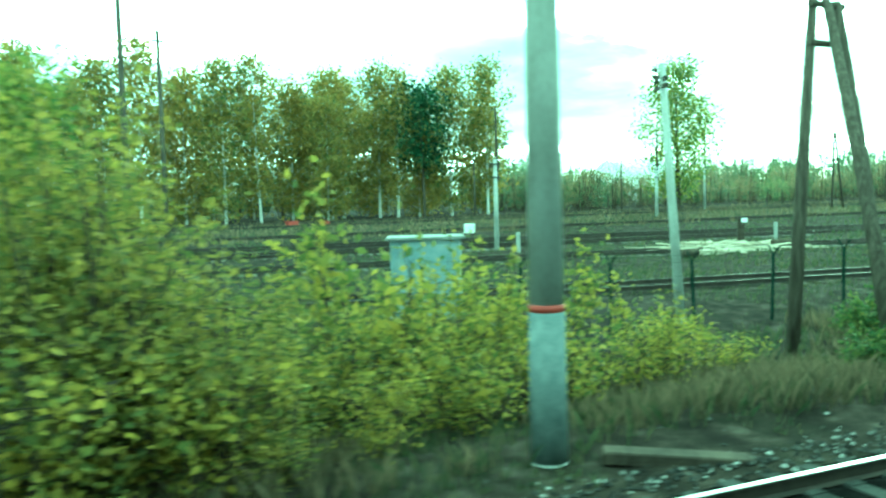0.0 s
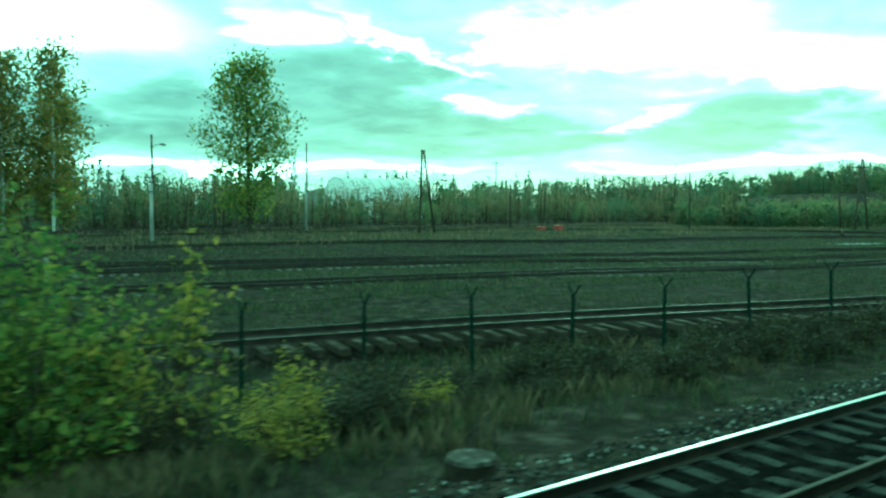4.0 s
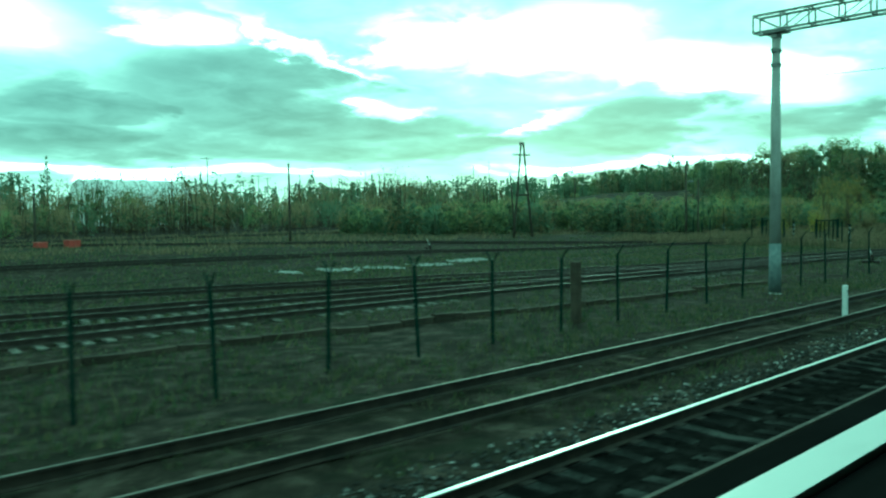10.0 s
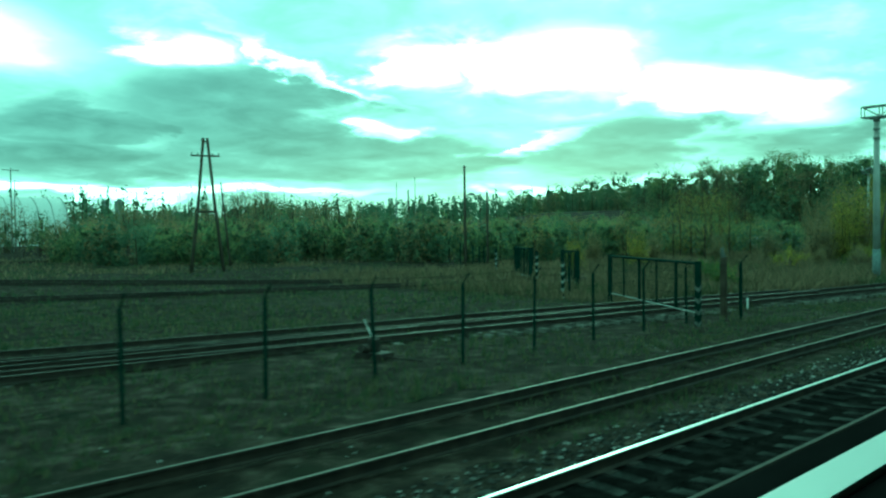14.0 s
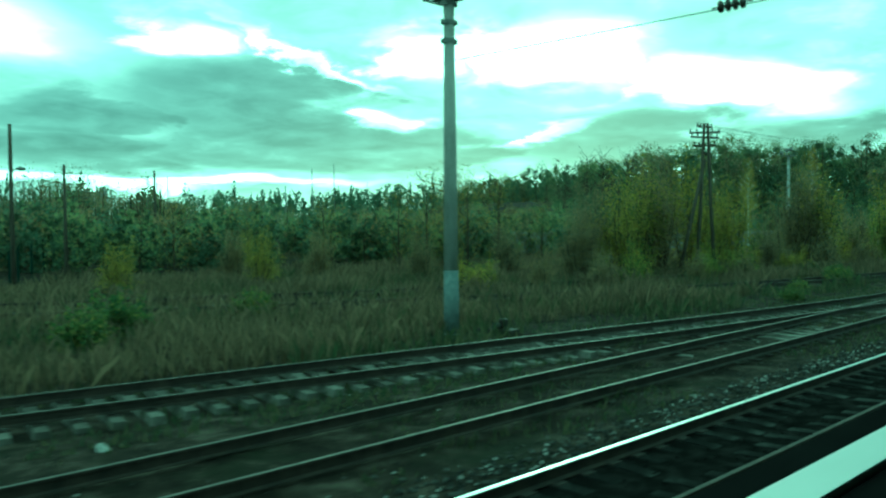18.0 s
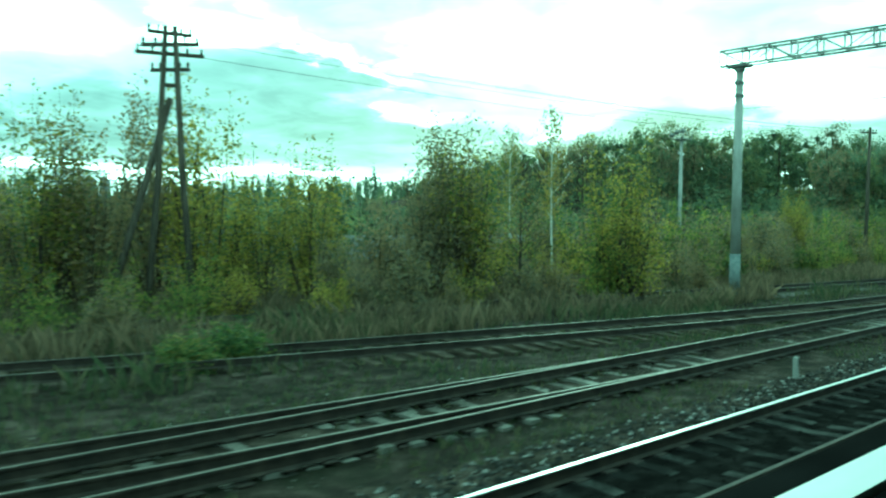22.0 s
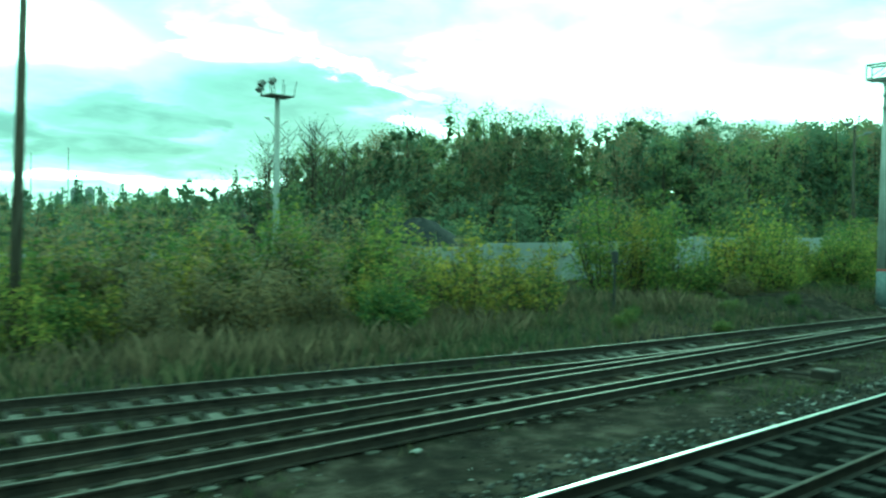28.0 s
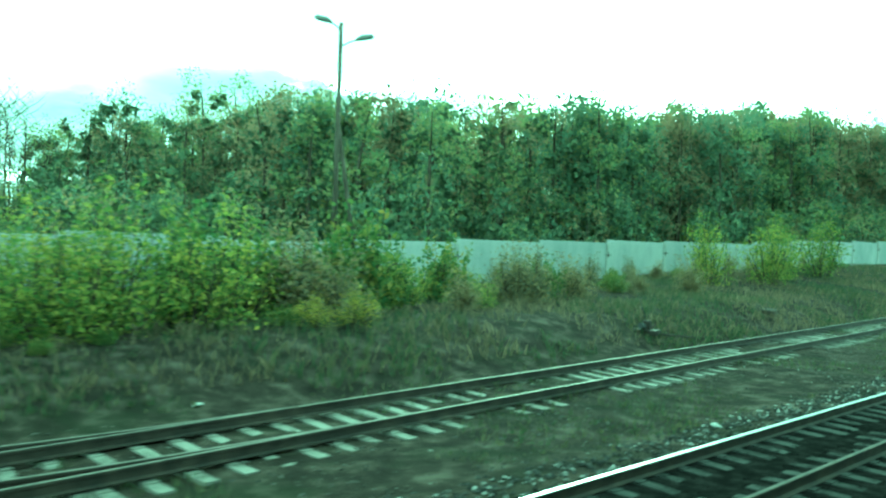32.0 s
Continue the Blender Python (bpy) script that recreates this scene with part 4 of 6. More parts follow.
    for x, y, s, t in ((283.5, 19.5, 1.1, 1.1), (282.0, 18.6, 0.9, 1.0), (293.2, 20.4, 0.8, 0.9), (280.8, 16.8, 0.5, 0.6), (283.0, 16.4, 0.45, 0.6), (268, 18, 0.5, 0.7), (266, 17.4, 0.5, 0.6), (274.5, 17, 0.5, 0.7), (296, 20, 0.7, 0.8), (300, 20.6, 0.7, 0.8), (305, 20, 0.7, 0.8)):
        plant(scrub if U() < 0.6 else green, x, y, s, U(0, 6.2), tall=t)


build_plants()


def build_trees():
    rng = np.random.default_rng(21)
    U = rng.uniform
    g = "birches behind the yard"
    b1 = make_tree("birch_tree", "tall ochre birch with a pale trunk behind the yard", 21, 7.5, 0.07, 5200, 0.27, LEAF_OCHRE, BIRCH, 31, 30, 0.20, group=g, spread=0.13)
    b2 = make_tree("birch_tree", "tall thinning birch with ochre leaves behind the yard", 23, 6.5, 0.14, 4000, 0.26, LEAF_OCHRE, BIRCH, 32, 28, 0.19, group=g, spread=0.12)
    b3 = make_tree("birch_tree", "dense rust-yellow birch behind the yard", 19, 8.0, 0.04, 5600, 0.28, LEAF_OCHRE, BIRCH, 33, 34, 0.18, group=g, spread=0.13)
    place(b1, 24.3, 112)
    place(b2, 30.8, 110)
    place(b3, 18.3, 111)
    for k, x in enumerate((-44, -38, -33, -28, -23, -18, -13, -8.5, -4, 0.5, 5, 9.5, 14, 18.5, 27, 33, 39.5, 43, 47.5, 52, 55)):
        plant((b1, b2, b3)[k % 3], x - 5.7 + U(-1, 1), 110 + U(-4, 7), U(0.85, 1.08), U(0, 6.2))
    for k, x in enumerate(range(-46, 52, 6)):
        plant((b3, b1)[k % 2], x - 6 + U(-2, 2), 124 + U(-4, 5), U(0.8, 1.0), U(0, 6.2))
    pine = make_tree("pine_tree", "dark green pine standing among birches", 18.5, 9.6, 0.34, 3600, 0.28, NEEDLE, BARK, 35, 26, 0.24, up=0.3, spread=0.10)
    place(pine, 36.2, 106)
    lone = make_tree("poplar_tree", "single round-crowned poplar with thinning yellow-green leaves", 18.6, 9.6, 0.06, 9500, 0.20, LEAF_LIME, BARK, 36, 50, 0.28, shape="drop", up=0.75, spread=0.09)
    place(lone, 62.4, 83.0)
    plant(lone, -5.9, 12.6, 0.30, 1.0, label="young poplar with yellow-green leaves beside the line")

    spots = []
    for k in range(1050):
        x, y = U(-60, 420), U(104, 150)
        if x < 52 and y < 135 or x > 275 + (y - 100) * 0.45:
            continue
        h = U(4.6, 8.8) * (0.85 + 0.2 * math.sin(x * 0.11)) * float(np.interp(x, [60, 100, 165, 190, 215, 235, 300], [0.95, 0.92, 1.0, 1.3, 1.2, 0.75, 0.7])) + (2.5 if y > 135 and x < 215 else 0)
        spots.append((x, y, h, h * U(0.7, 0.95)))
    for k, (label, mat) in enumerate((("dense green and brown scrub along the far side of the yard", LEAF_SCRUB), ("dark green scrub trees along the far side of the yard", LEAF_DARK), ("olive scrub trees along the far side of the yard", LEAF_OLIVE), ("russet scrub along the far side of the yard", LEAF_RUSSET))):
        make_wood("scrub_woodland", label, [q for i, q in enumerate(spots) if (0, 3, 0, 2, 3, 1, 0)[i % 7] == k], mat, 410 + k, per=400, size=0.15, low=0.16, core=0.40, top=0.6, stems=4)
    spots = []
    for k in range(560):
        y = U(190, 330)
        x = U(-0.4, 3.2) * y + U(0, 160) - 60
        if x > 600 or 140 < x < 205 and y < 262:
            continue
        h = U(14, 21) * (0.9 + 0.12 * math.sin(x * 0.045) + 0.10 * math.sin(x * 0.13)) * float(np.interp(x, [-60, 60, 240, 285, 320, 370], [0.75, 1.0, 1.0, 0.55, 0.55, 1.15]))
        spots.append((x, y, h, h * U(0.35, 0.6)))
    for k in range(14):
        h = U(18, 22)
        spots.append((200 + 2.6 * k + U(-1, 1), U(264, 300), h, h * U(0.4, 0.6)))
    make_wood("far_woodland", "dark distant mixed woodland on the horizon", spots, LEAF_DARK, 42, per=260, size=0.42, conifer=0.6, core=0.40, top=0.5)
    spots = []
    for k in range(520):
        y = U(380, 620)
        x = U(-2.0, 3.4) * y
        h = U(19, 27) * float(np.interp(x, [-200, 100, 300, 420, 520], [0.75, 0.7, 0.75, 0.85, 1.12]))
        spots.append((x, y, h, h * U(0.5, 0.9)))
    make_wood("horizon_woodland", "hazy woodland far off on the horizon", spots, LEAF_DARK, 43, per=180, size=0.75, conifer=0.5, core=0.40, top=0.5)
    # wooded hill
    spots = []
    for k in range(470):
        t = U(0, 1) ** 0.9
        x = 277 + 234 * t + U(-3, 3)
        edge = float(np.interp(x, [276, 300, 340, 355, 370, 400, 460], [100, 88, 66, 52, 46, 43, 40]))
        d = U(0, 1) ** 1.5 * 50
        if x < 275 + d * 0.5:
            continue
        top = float(np.interp(x - 0.3 * d, [274, 284, 296, 307, 323, 345, 360, 380, 400, 430], [9, 12.0, 18.0, 22.4, 24.8, 23.0, 22.2, 23.4, 26.2, 29.5])) * U(0.85, 1.02)
        if d < 6:
            top *= U(0.62, 0.85) if x < 350 else U(0.8, 0.95)
        h = max(5.0, top - gz(x, edge + d))
        spots.append((x, edge + d, h, min(h, 15) * U(0.55, 0.75)))
    for k in range(14):
        y = U(78, 112)
        x = 276 + 0.45 * (y - 80) + U(0, 15)
        spots.append((x, y, U(8, 10.5) + 0.25 * (x - 276), U(5, 7)))
    for k in range(130):
        y = U(150, 235)
        x = 300 + (y - 100) * 0.45 + U(0, 130)
        h = max(8.0, U(20, 23.5) * float(np.interp(x - 300 - (y - 100) * 0.45, [0, 20], [0.7, 1])) - gz(x, y))
        spots.append((x, y, h, h * U(0.5, 0.7)))
    # stand of younger trees close behind the wall
    for k in range(125):
        x, y = U(297, 396), U(38, 52)
        h = float(np.interp(x, [296, 307, 323, 340, 374, 395], [13.0, 14.4, 16.3, 18.2, 22.4, 24.0])) * (0.70 + y * 0.0072) * U(0.93, 1.05) - gz(x, y)
        spots.append((x, y, h, min(h, 13) * U(0.45, 0.6)))
    thin = lambda x, y: x < 297 + 0.14 * (y - 80)
    for k, (label, mat) in enumerate((("dark green broadleaf wood on the hillside", LEAF_DARK), ("olive green broadleaf wood on the hillside", LEAF_OLIVE), ("russet autumn trees on the wooded hillside", LEAF_RUSSET))):
        make_wood("hillside_woodland", label, [q for i, q in enumerate(spots) if (0, 1, 2, 0, 1, 0, 2)[i % 7] == k], mat, 44 + k, per=1150, size=0.16, low=0.05, bare=thin)
    # scrub between the wall and the wood, and behind the field
    spots = []
    for k in range(420):
        x = U(222, 440)
        lo = float(np.interp(x, [222, 258, 300, 440], [42, 33, 31.5, 30]))
        edge = float(np.interp(x, [276, 300, 340, 355, 370, 400, 460], [100, 88, 66, 52, 46, 43, 40]))
        y = lo + (max(edge + 4, lo + 6) - lo) * U(0, 1)
        if abs(x - 266.5) < 6 and y < 46 or abs(x - 262) < 2 and y < 52:
            continue
        h = U(2.2, 4.6) * float(np.interp(y, [30, 60, 100], [0.75, 1.0, 1.5])) * float(np.interp(x, [275, 300], [1.0, 1.7]))
        spots.append((x, y, h, h * U(0.8, 1.1)))
    for k, (label, mat) in enumerate((("olive scrub growing behind the wall", LEAF_OLIVE), ("dark green scrub growing behind the wall", LEAF_DARK), ("autumn scrub growing behind the wall", LEAF_SCRUB))):
        make_wood("wall_scrub", label, [q for i, q in enumerate(spots) if (0, 1, 0, 2)[i % 4] == k], mat, 480 + k, per=300, size=0.15, low=0.02)
    spots = []
    for k in range(260):
        x = U(138, 216)
        lo = float(np.interp(x, [138, 165, 190, 216], [66, 50, 40, 38]))
        h = U(2.4, 4.6)
        spots.append((x, lo + U(0, 1) * 24, h, h * U(0.8, 1.1)))
    for k, (label, mat) in enumerate((("dense brownish scrub behind the weedy field", LEAF_SCRUB), ("dark olive scrub behind the weedy field", LEAF_OLIVE), ("dark green scrub behind the weedy field", LEAF_DARK))):
        make_wood("field_scrub", label, [q for i, q in enumerate(spots) if (0, 1, 2, 1)[i % 4] == k], mat, 490 + k, per=300, size=0.16, low=0.02)


build_trees()

# ---------------------------------------------------------------- masts, poles, fence, wall
def band_tube(z0, z1, r0, r1, n, bands, mats_n):
    """A round shaft from z0 to z1; bands are (from, to, slot), slot 0 elsewhere."""
    s = Shape()
    cuts = sorted({z0, z1, *[b for q in bands for b in q[:2]]})
    for a, b in zip(cuts, cuts[1:]):
        slot = 0
        for p, q, k in bands:
            if p <= a < q:
                slot = k
        ra, rb = (r0 + (r1 - r0) * (c - z0) / (z1 - z0) for c in (a, b))
        grow = 1.012 if slot else 1.0
        s.tube([(0, 0, a), (0, 0, b)], [ra * grow, rb * grow], n, slot)
    return s


def make_insulator():
    s = Shape()
    s.tube([(0, -0.45, 0), (0, 0.45, 0)], 0.018, 6)
    for k in range(4):
        y = -0.24 + 0.16 * k
        s.tube([(0, y - 0.05, 0), (0, y - 0.01, 0), (0, y + 0.02, 0), (0, y + 0.06, 0)], [0.05, 0.125, 0.135, 0.04], 12)
    return s.mesh("insulator", GLASSY, True)


INSULATOR = make_insulator()


def gantry_mast(root, x, y, z0, top, lean=0.0, ring=False):
    zp = 1.55 - z0
    bands = [(0.0, zp, 1)] + ([(zp, zp + 0.09, 2)] if ring else [])
    s = band_tube(-0.8, top - z0, 0.225, 0.150, 20, bands, 3)
    m = part("mast", s.mesh("mast", [CONCRETE, BLUEGREY, RED], True), root, "tapered grey concrete mast with a pale painted foot", pose(x, y, z0, lean, 0, 0))
    for zc in (top - z0 - 0.10, top - z0 - 0.62, top - z0 - 1.15):
        c = Shape().tube([(0, 0, zc - 0.05), (0, 0, zc + 0.05)], [0.185, 0.185], 16)
        for t in (-1, 1):
            c.box((t * 0.19, 0, zc), (0.07, 0.22, 0.14))
        part("clamp", c.mesh("clamp", STEEL), m)
    return m


def make_gantry(x, y, z0, top, mesh_cache={}):
    """Concrete masts either side and a lattice beam across all tracks."""
    root = thing("catenary_gantry", "concrete catenary mast carrying a steel lattice beam across the tracks", "catenary mast", group="catenary gantries")
    gantry_mast(root, x, y, z0, top, ring=x > 250)
    gantry_mast(root, x, -8.0, -0.3, top)
    y1, y0, w, h = y + 0.75, -8.6, 0.28, 0.62
    length = y1 - y0
    if "chord" not in mesh_cache:
        mesh_cache["chord"] = Shape().box((0, 0, 0), (0.075, 1.0, 0.075)).mesh("chord", STEEL)
        mesh_cache["post"] = Shape().box((0, 0, 0), (0.045, 0.045, h)).mesh("beam_post", STEEL)
        mesh_cache["bar"] = Shape().box((0, 0, 0), (2 * w, 0.045, 0.045)).mesh("cross_bar", STEEL)
        mesh_cache["lace"] = Shape().tube([(0, -0.5, -h / 2), (0, 0.5, h / 2)], 0.022, 5).mesh("lacing", STEEL)
    beam = part("lattice_beam", Shape().box((x, y, top + 0.04), (0.62, 0.8, 0.07)).mesh("beam_seat", STEEL), root, "grey lattice beam of bolted steel angles")
    for sx in (-w, w):
        for sz in (0.10, 0.10 + h):
            part("chord", mesh_cache["chord"], beam, at=Matrix.LocRotScale((x + sx, (y0 + y1) / 2, top + sz), None, (1, length, 1)))
    n = int(length / 0.98)
    d = length / n
    for k in range(n + 1):
        yy = y0 + k * d
        for sx in (-w, w):
            part("beam_post", mesh_cache["post"], beam, at=pose(x + sx, yy, top + 0.10 + h / 2))
        part("cross_bar", mesh_cache["bar"], beam, at=pose(x, yy, top + 0.10))
        part("cross_bar", mesh_cache["bar"], beam, at=pose(x, yy, top + 0.10 + h))
        if k < n:
            for sx in (-w, w):
                flip = 1 if k % 2 else -1
                part("lacing", mesh_cache["lace"], beam, at=Matrix.LocRotScale((x + sx, yy + d / 2, top + 0.10 + h / 2), None, (1, d * flip, 1)))
    # rope across the tracks below the beam, with insulators
    zr = top - (2.1 if x > 250 else 1.75)
    part("cross_rope", Shape().tube([(x + 0.2, y, zr + 0.1), (x + 0.2, y * 0.5, zr - 0.08), (x + 0.2, 0, zr - 0.12), (x + 0.2, -8, zr + 0.1)], 0.012, 5).mesh("cross_rope", BLACK), root)
    for yy in (float(np.interp(x, [106, 162, 213, 272], [7.1, 8.0, 8.3, 8.0])), 2.0) + ((11.9,) if x > 250 else ()):
        part("insulator", INSULATOR, root, "dark ribbed porcelain insulator", pose(x + 0.2, yy, zr - 0.03 if yy > 5 else zr - 0.11))
    return root


make_gantry(106.35, 13.1, -0.3, 9.3)
make_gantry(162.4, 16.3, -0.25, 9.15)
make_gantry(212.8, 16.6, -0.25, 9.2)
last = make_gantry(270.95, 13.6, gz(270.95, 13.6), 9.55)
box = part("junction_box", Shape().box((271.4, 13.8, 3.25), (0.42, 0.28, 0.5), bevel=0.03).mesh("junction_box", STEEL), last, "grey junction box clamped to the mast")
part("bracket", Shape().box((271.2, 13.66, 3.4), (0.5, 0.06, 0.08)).mesh("bracket", STEEL), box)
mast = thing("catenary_mast", "grey concrete catenary mast with a red ring above its pale foot", "catenary mast")
gantry_mast(mast, 0.05, 8.05, -0.22, 10.5, 0.0, True)
part("bracket", Shape().tube([(0.05, 8.05, 9.4), (0.05, 5.2, 9.9)], 0.05, 8).tube([(0.05, 8.05, 8.4), (0.05, 5.6, 9.75)], 0.03, 8).mesh("bracket", STEEL), mast)


def make_pole(name, label, x, y, h, r=0.13, split=0.0, arms=(), mat=POLE_WOOD, lean=(0, 0), lamps=(), knobs=True, z=None, taper=0.62):
    """A pole with cross arms (height below the top, length, turn) and pin insulators on them."""
    z0 = gz(x, y) if z is None else z
    root = thing(name, label, "utility pole", Matrix.LocRotScale((x, y, z0), Euler((radians(lean[0]), radians(lean[1]), 0)), None))
    s = Shape().tube([(0, 0, -0.6), (0, 0, h * 0.5), (0, 0, h)], [r, r * (1 + taper) / 2, r * taper], 12)
    if split:
        s = Shape().tube([(0, 0, -0.6), (0, 0, h * split + 1.2)], [r, r * 0.8], 12)
        part("extension", Shape().tube([(0.16, 0.05, h * split - 0.2), (0.12, 0.05, h)], [r * 0.62, r * 0.45], 10).mesh("extension", POLE_WOOD, True), root, "dark timber extension bound to the post")
        for zc in (h * split + 0.1, h * split + 0.9):
            part("binding", Shape().tube([(0.06, 0.02, zc - 0.04), (0.06, 0.02, zc + 0.04)], r * 1.75, 12).mesh("binding", BLACK), root)
    part("shaft", s.mesh("shaft", mat, True), root)
    for down, length, turn in arms:
        a = part("cross_arm", Shape().box((0, 0, 0), (length, 0.09, 0.11), bevel=0.012).mesh("cross_arm", POLE_WOOD), root, at=pose(0, 0.1, h - down, 0, 0, turn))
        if knobs:
            for k in (-0.46, -0.28, 0.28, 0.46):
                p = Shape().tube([(k * length, 0, 0.05), (k * length, 0, 0.15)], 0.012, 5).tube([(k * length, 0, 0.13), (k * length, 0, 0.17), (k * length, 0, 0.22), (k * length, 0, 0.25)], [0.03, 0.045, 0.04, 0.02], 8)
                part("pin_insulator", p.mesh("pin_insulator", GLASSY, True), a)
    for down, reach, turn in lamps:
        c, d = math.cos(radians(turn)), math.sin(radians(turn))
        arm = Shape().tube([(0, 0, h - down), (c * reach * 0.6, d * reach * 0.6, h - down + 0.35), (c * reach, d * reach, h - down + 0.4)], 0.03, 6)
        b = part("lamp_arm", arm.mesh("lamp_arm", STEEL), root)
        hd = Shape().tube([(c * reach, d * reach, h - down + 0.4), (c * (reach + 0.25), d * (reach + 0.25), h - down + 0.42), (c * (reach + 0.55), d * (reach + 0.55), h - down + 0.38)], [0.05, 0.13, 0.06], 8)
        part("lamp_head", hd.mesh("lamp_head", STEEL, True), b)
    return root


def make_frame_pole(name, label, x, y, h, spread, feet_turn, arms, r=0.12, strut=True, mid=0.45, lean=0.0):
    """Two legs that meet at the top, a tie between them and cross arms."""
    z0 = gz(x, y)
    root = thing(name, label, "utility pole", Matrix.LocRotScale((x, y, z0), Euler((0, radians(lean), radians(feet_turn))), None))
    for k in (-1, 1):
        part("leg", Shape().tube([(k * spread / 2, 0, -0.5), (k * spread * 0.25, 0, h * 0.48), (k * 0.14, 0, h)], [r * 1.1, r * 0.95, r * 0.75], 10).mesh("leg", POLE_WOOD, True), root)
    if strut:
        w = spread * (1 - mid) + 0.3
        part("tie", Shape().tube([(-w / 2, 0.06, h * mid), (w / 2, 0.06, h * mid)], r * 0.6, 8).mesh("tie", POLE_WOOD), root)
    for down, length, turn in arms:
        a = part("cross_arm", Shape().box((0, 0, 0), (length, 0.1, 0.12), bevel=0.012).mesh("cross_arm", POLE_WOOD), root, at=pose(0, 0.12, h - down, 0, 0, turn - feet_turn))
        for k in (-0.46, -0.25, 0.25, 0.46):
            p = Shape().tube([(k * length, 0, 0.05), (k * length, 0, 0.12), (k * length, 0, 0.2), (k * length, 0, 0.24)], [0.015, 0.045, 0.045, 0.02], 8)
            part("pin_insulator", p.mesh("pin_insulator", GLASSY, True), a)
    return root


# beginning: concrete pole, three-legged pole, leaning post, yard lamps
make_pole("telegraph_pole", "slender pale concrete pole with insulators on a short cross arm", 9.15, 16.9, 6.9, 0.14, 0.0, ((0.6, 1.0, 70), (0.35, 0.6, 20)), CONCRETE, (-1.5, -3.4))


def make_tripod(x, y):
    root = thing("tripod_pole", "grey weathered three-legged timber pole with a cross bar on top", "utility pole", pose(x, y, 0))
    feet = ((-1.1, -0.1), (-1.4, -3.0), (0.9, -1.0))
    tops = ((-0.28, 0.1), (0.0, 0.0), (0.42, 0.1))
    for (a, b), (c, d) in zip(feet, tops):
        z = gz(x + a, y + b)
        part("leg", Shape().tube([(a, b, z - 0.4), ((a + c) / 2, (b + d) / 2, 3.2), (c, d, 7.0)], [0.15, 0.13, 0.10], 12).mesh("leg", POLE_WOOD, True), root)
    for zz, l in ((6.05, 1.1), (6.9, 1.0)):
        part("cross_bar", Shape().tube([(-l * 0.45, 0.02, zz), (l * 0.65, 0.12, zz)], 0.075, 8).mesh("cross_bar", POLE_WOOD), root)


make_tripod(10.06, 13.1)
make_pole("leaning_post", "dark leaning timber post without arms", 21.5, 13.75, 6.9, 0.12, 0.0, (), TIMBER, (-1.6, 4.6), taper=0.9)
make_pole("telegraph_pole", "tall dark timber pole behind bushes", -4.1, 34, 12.5, 0.16, 0.0, (), POLE_WOOD)
make_pole("telegraph_pole", "dark timber pole with small insulators behind bushes", -2.2, 43, 12.0, 0.15, 0.0, ((0.5, 0.7, 30),), POLE_WOOD)
make_pole("yard_lamp_post", "pale concrete lamp post with a dark timber extension in the yard", 16.8, 43.4, 8.7, 0.15, 0.5, ((3.6, 0.7, 0),), CONCRETE, lamps=((2.6, 0.7, 20),))
make_pole("yard_lamp_post", "pale concrete lamp post with a dark top in the yard", 47.5, 68, 8.9, 0.17, 0.45, ((3.6, 0.8, 0),), CONCRETE, lamps=((1.2, 0.8, 10),))
make_pole("yard_lamp_post", "pale concrete lamp post beside the poplar", 72.6, 90, 10.9, 0.17, 0.45, ((3.2, 0.8, 0),), CONCRETE)
make_pole("telegraph_pole", "dark timber pole at the edge of the scrub", 39.5, 96, 8.0, 0.16)
make_pole("telegraph_pole", "dark timber pole at the edge of the scrub", 63.5, 97, 7.0, 0.16)
make_frame_pole("braced_pole", "dark timber pole with a slanting brace at the scrub's edge", 79.6, 73.7, 9.4, 2.6, 10, ((2.0, 0.9, 10),), 0.14, False, lean=-4)
make_pole("telegraph_pole", "short dark pole at the edge of the scrub", 101, 84, 6.0, 0.15)
make_pole("telegraph_pole", "tall dark timber pole without arms behind the yard", 120.3, 68.6, 7.8, 0.15, lamps=((2.6, 0.5, -40),))
make_frame_pole("a_frame_pole", "dark timber A-frame pole with one cross arm", 139.8, 54.7, 9.9, 2.5, -15, ((1.3, 2.1, -18), (0.25, 0.5, -18)), 0.13)
make_pole("telegraph_pole", "slanting dark timber pole beside the A-frame", 144.5, 60, 7.0, 0.11, 0.0, (), POLE_WOOD, (0, -6))
make_pole("telegraph_pole", "tall dark timber pole with a small lamp", 159.0, 46.9, 8.6, 0.14, lamps=((2.8, 0.3, -50),))
make_pole("telegraph_pole", "short dark timber pole beside the field", 161.7, 46.9, 6.6, 0.12)
make_pole("telegraph_pole", "dark timber pole behind the field", 180.5, 79, 8.4, 0.15)
for x, y, h in ((151, 147, 14.2), (163, 190, 15), (196, 205, 14), (205, 215, 14)):
    make_pole("yard_light_mast", "distant thin light mast above the woods", x, y, h, 0.16, 0.0, ((0.3, 2.6, 0),), STEEL, knobs=False)
for x, y, h in ((226, 190, 15), (231, 190, 15), (280, 200, 16), (288, 200, 17), (246, 160, 12)):
    make_pole("yard_light_mast", "distant thin mast above the woods", x, y, h, 0.17, 0.0, (), STEEL, knobs=False)


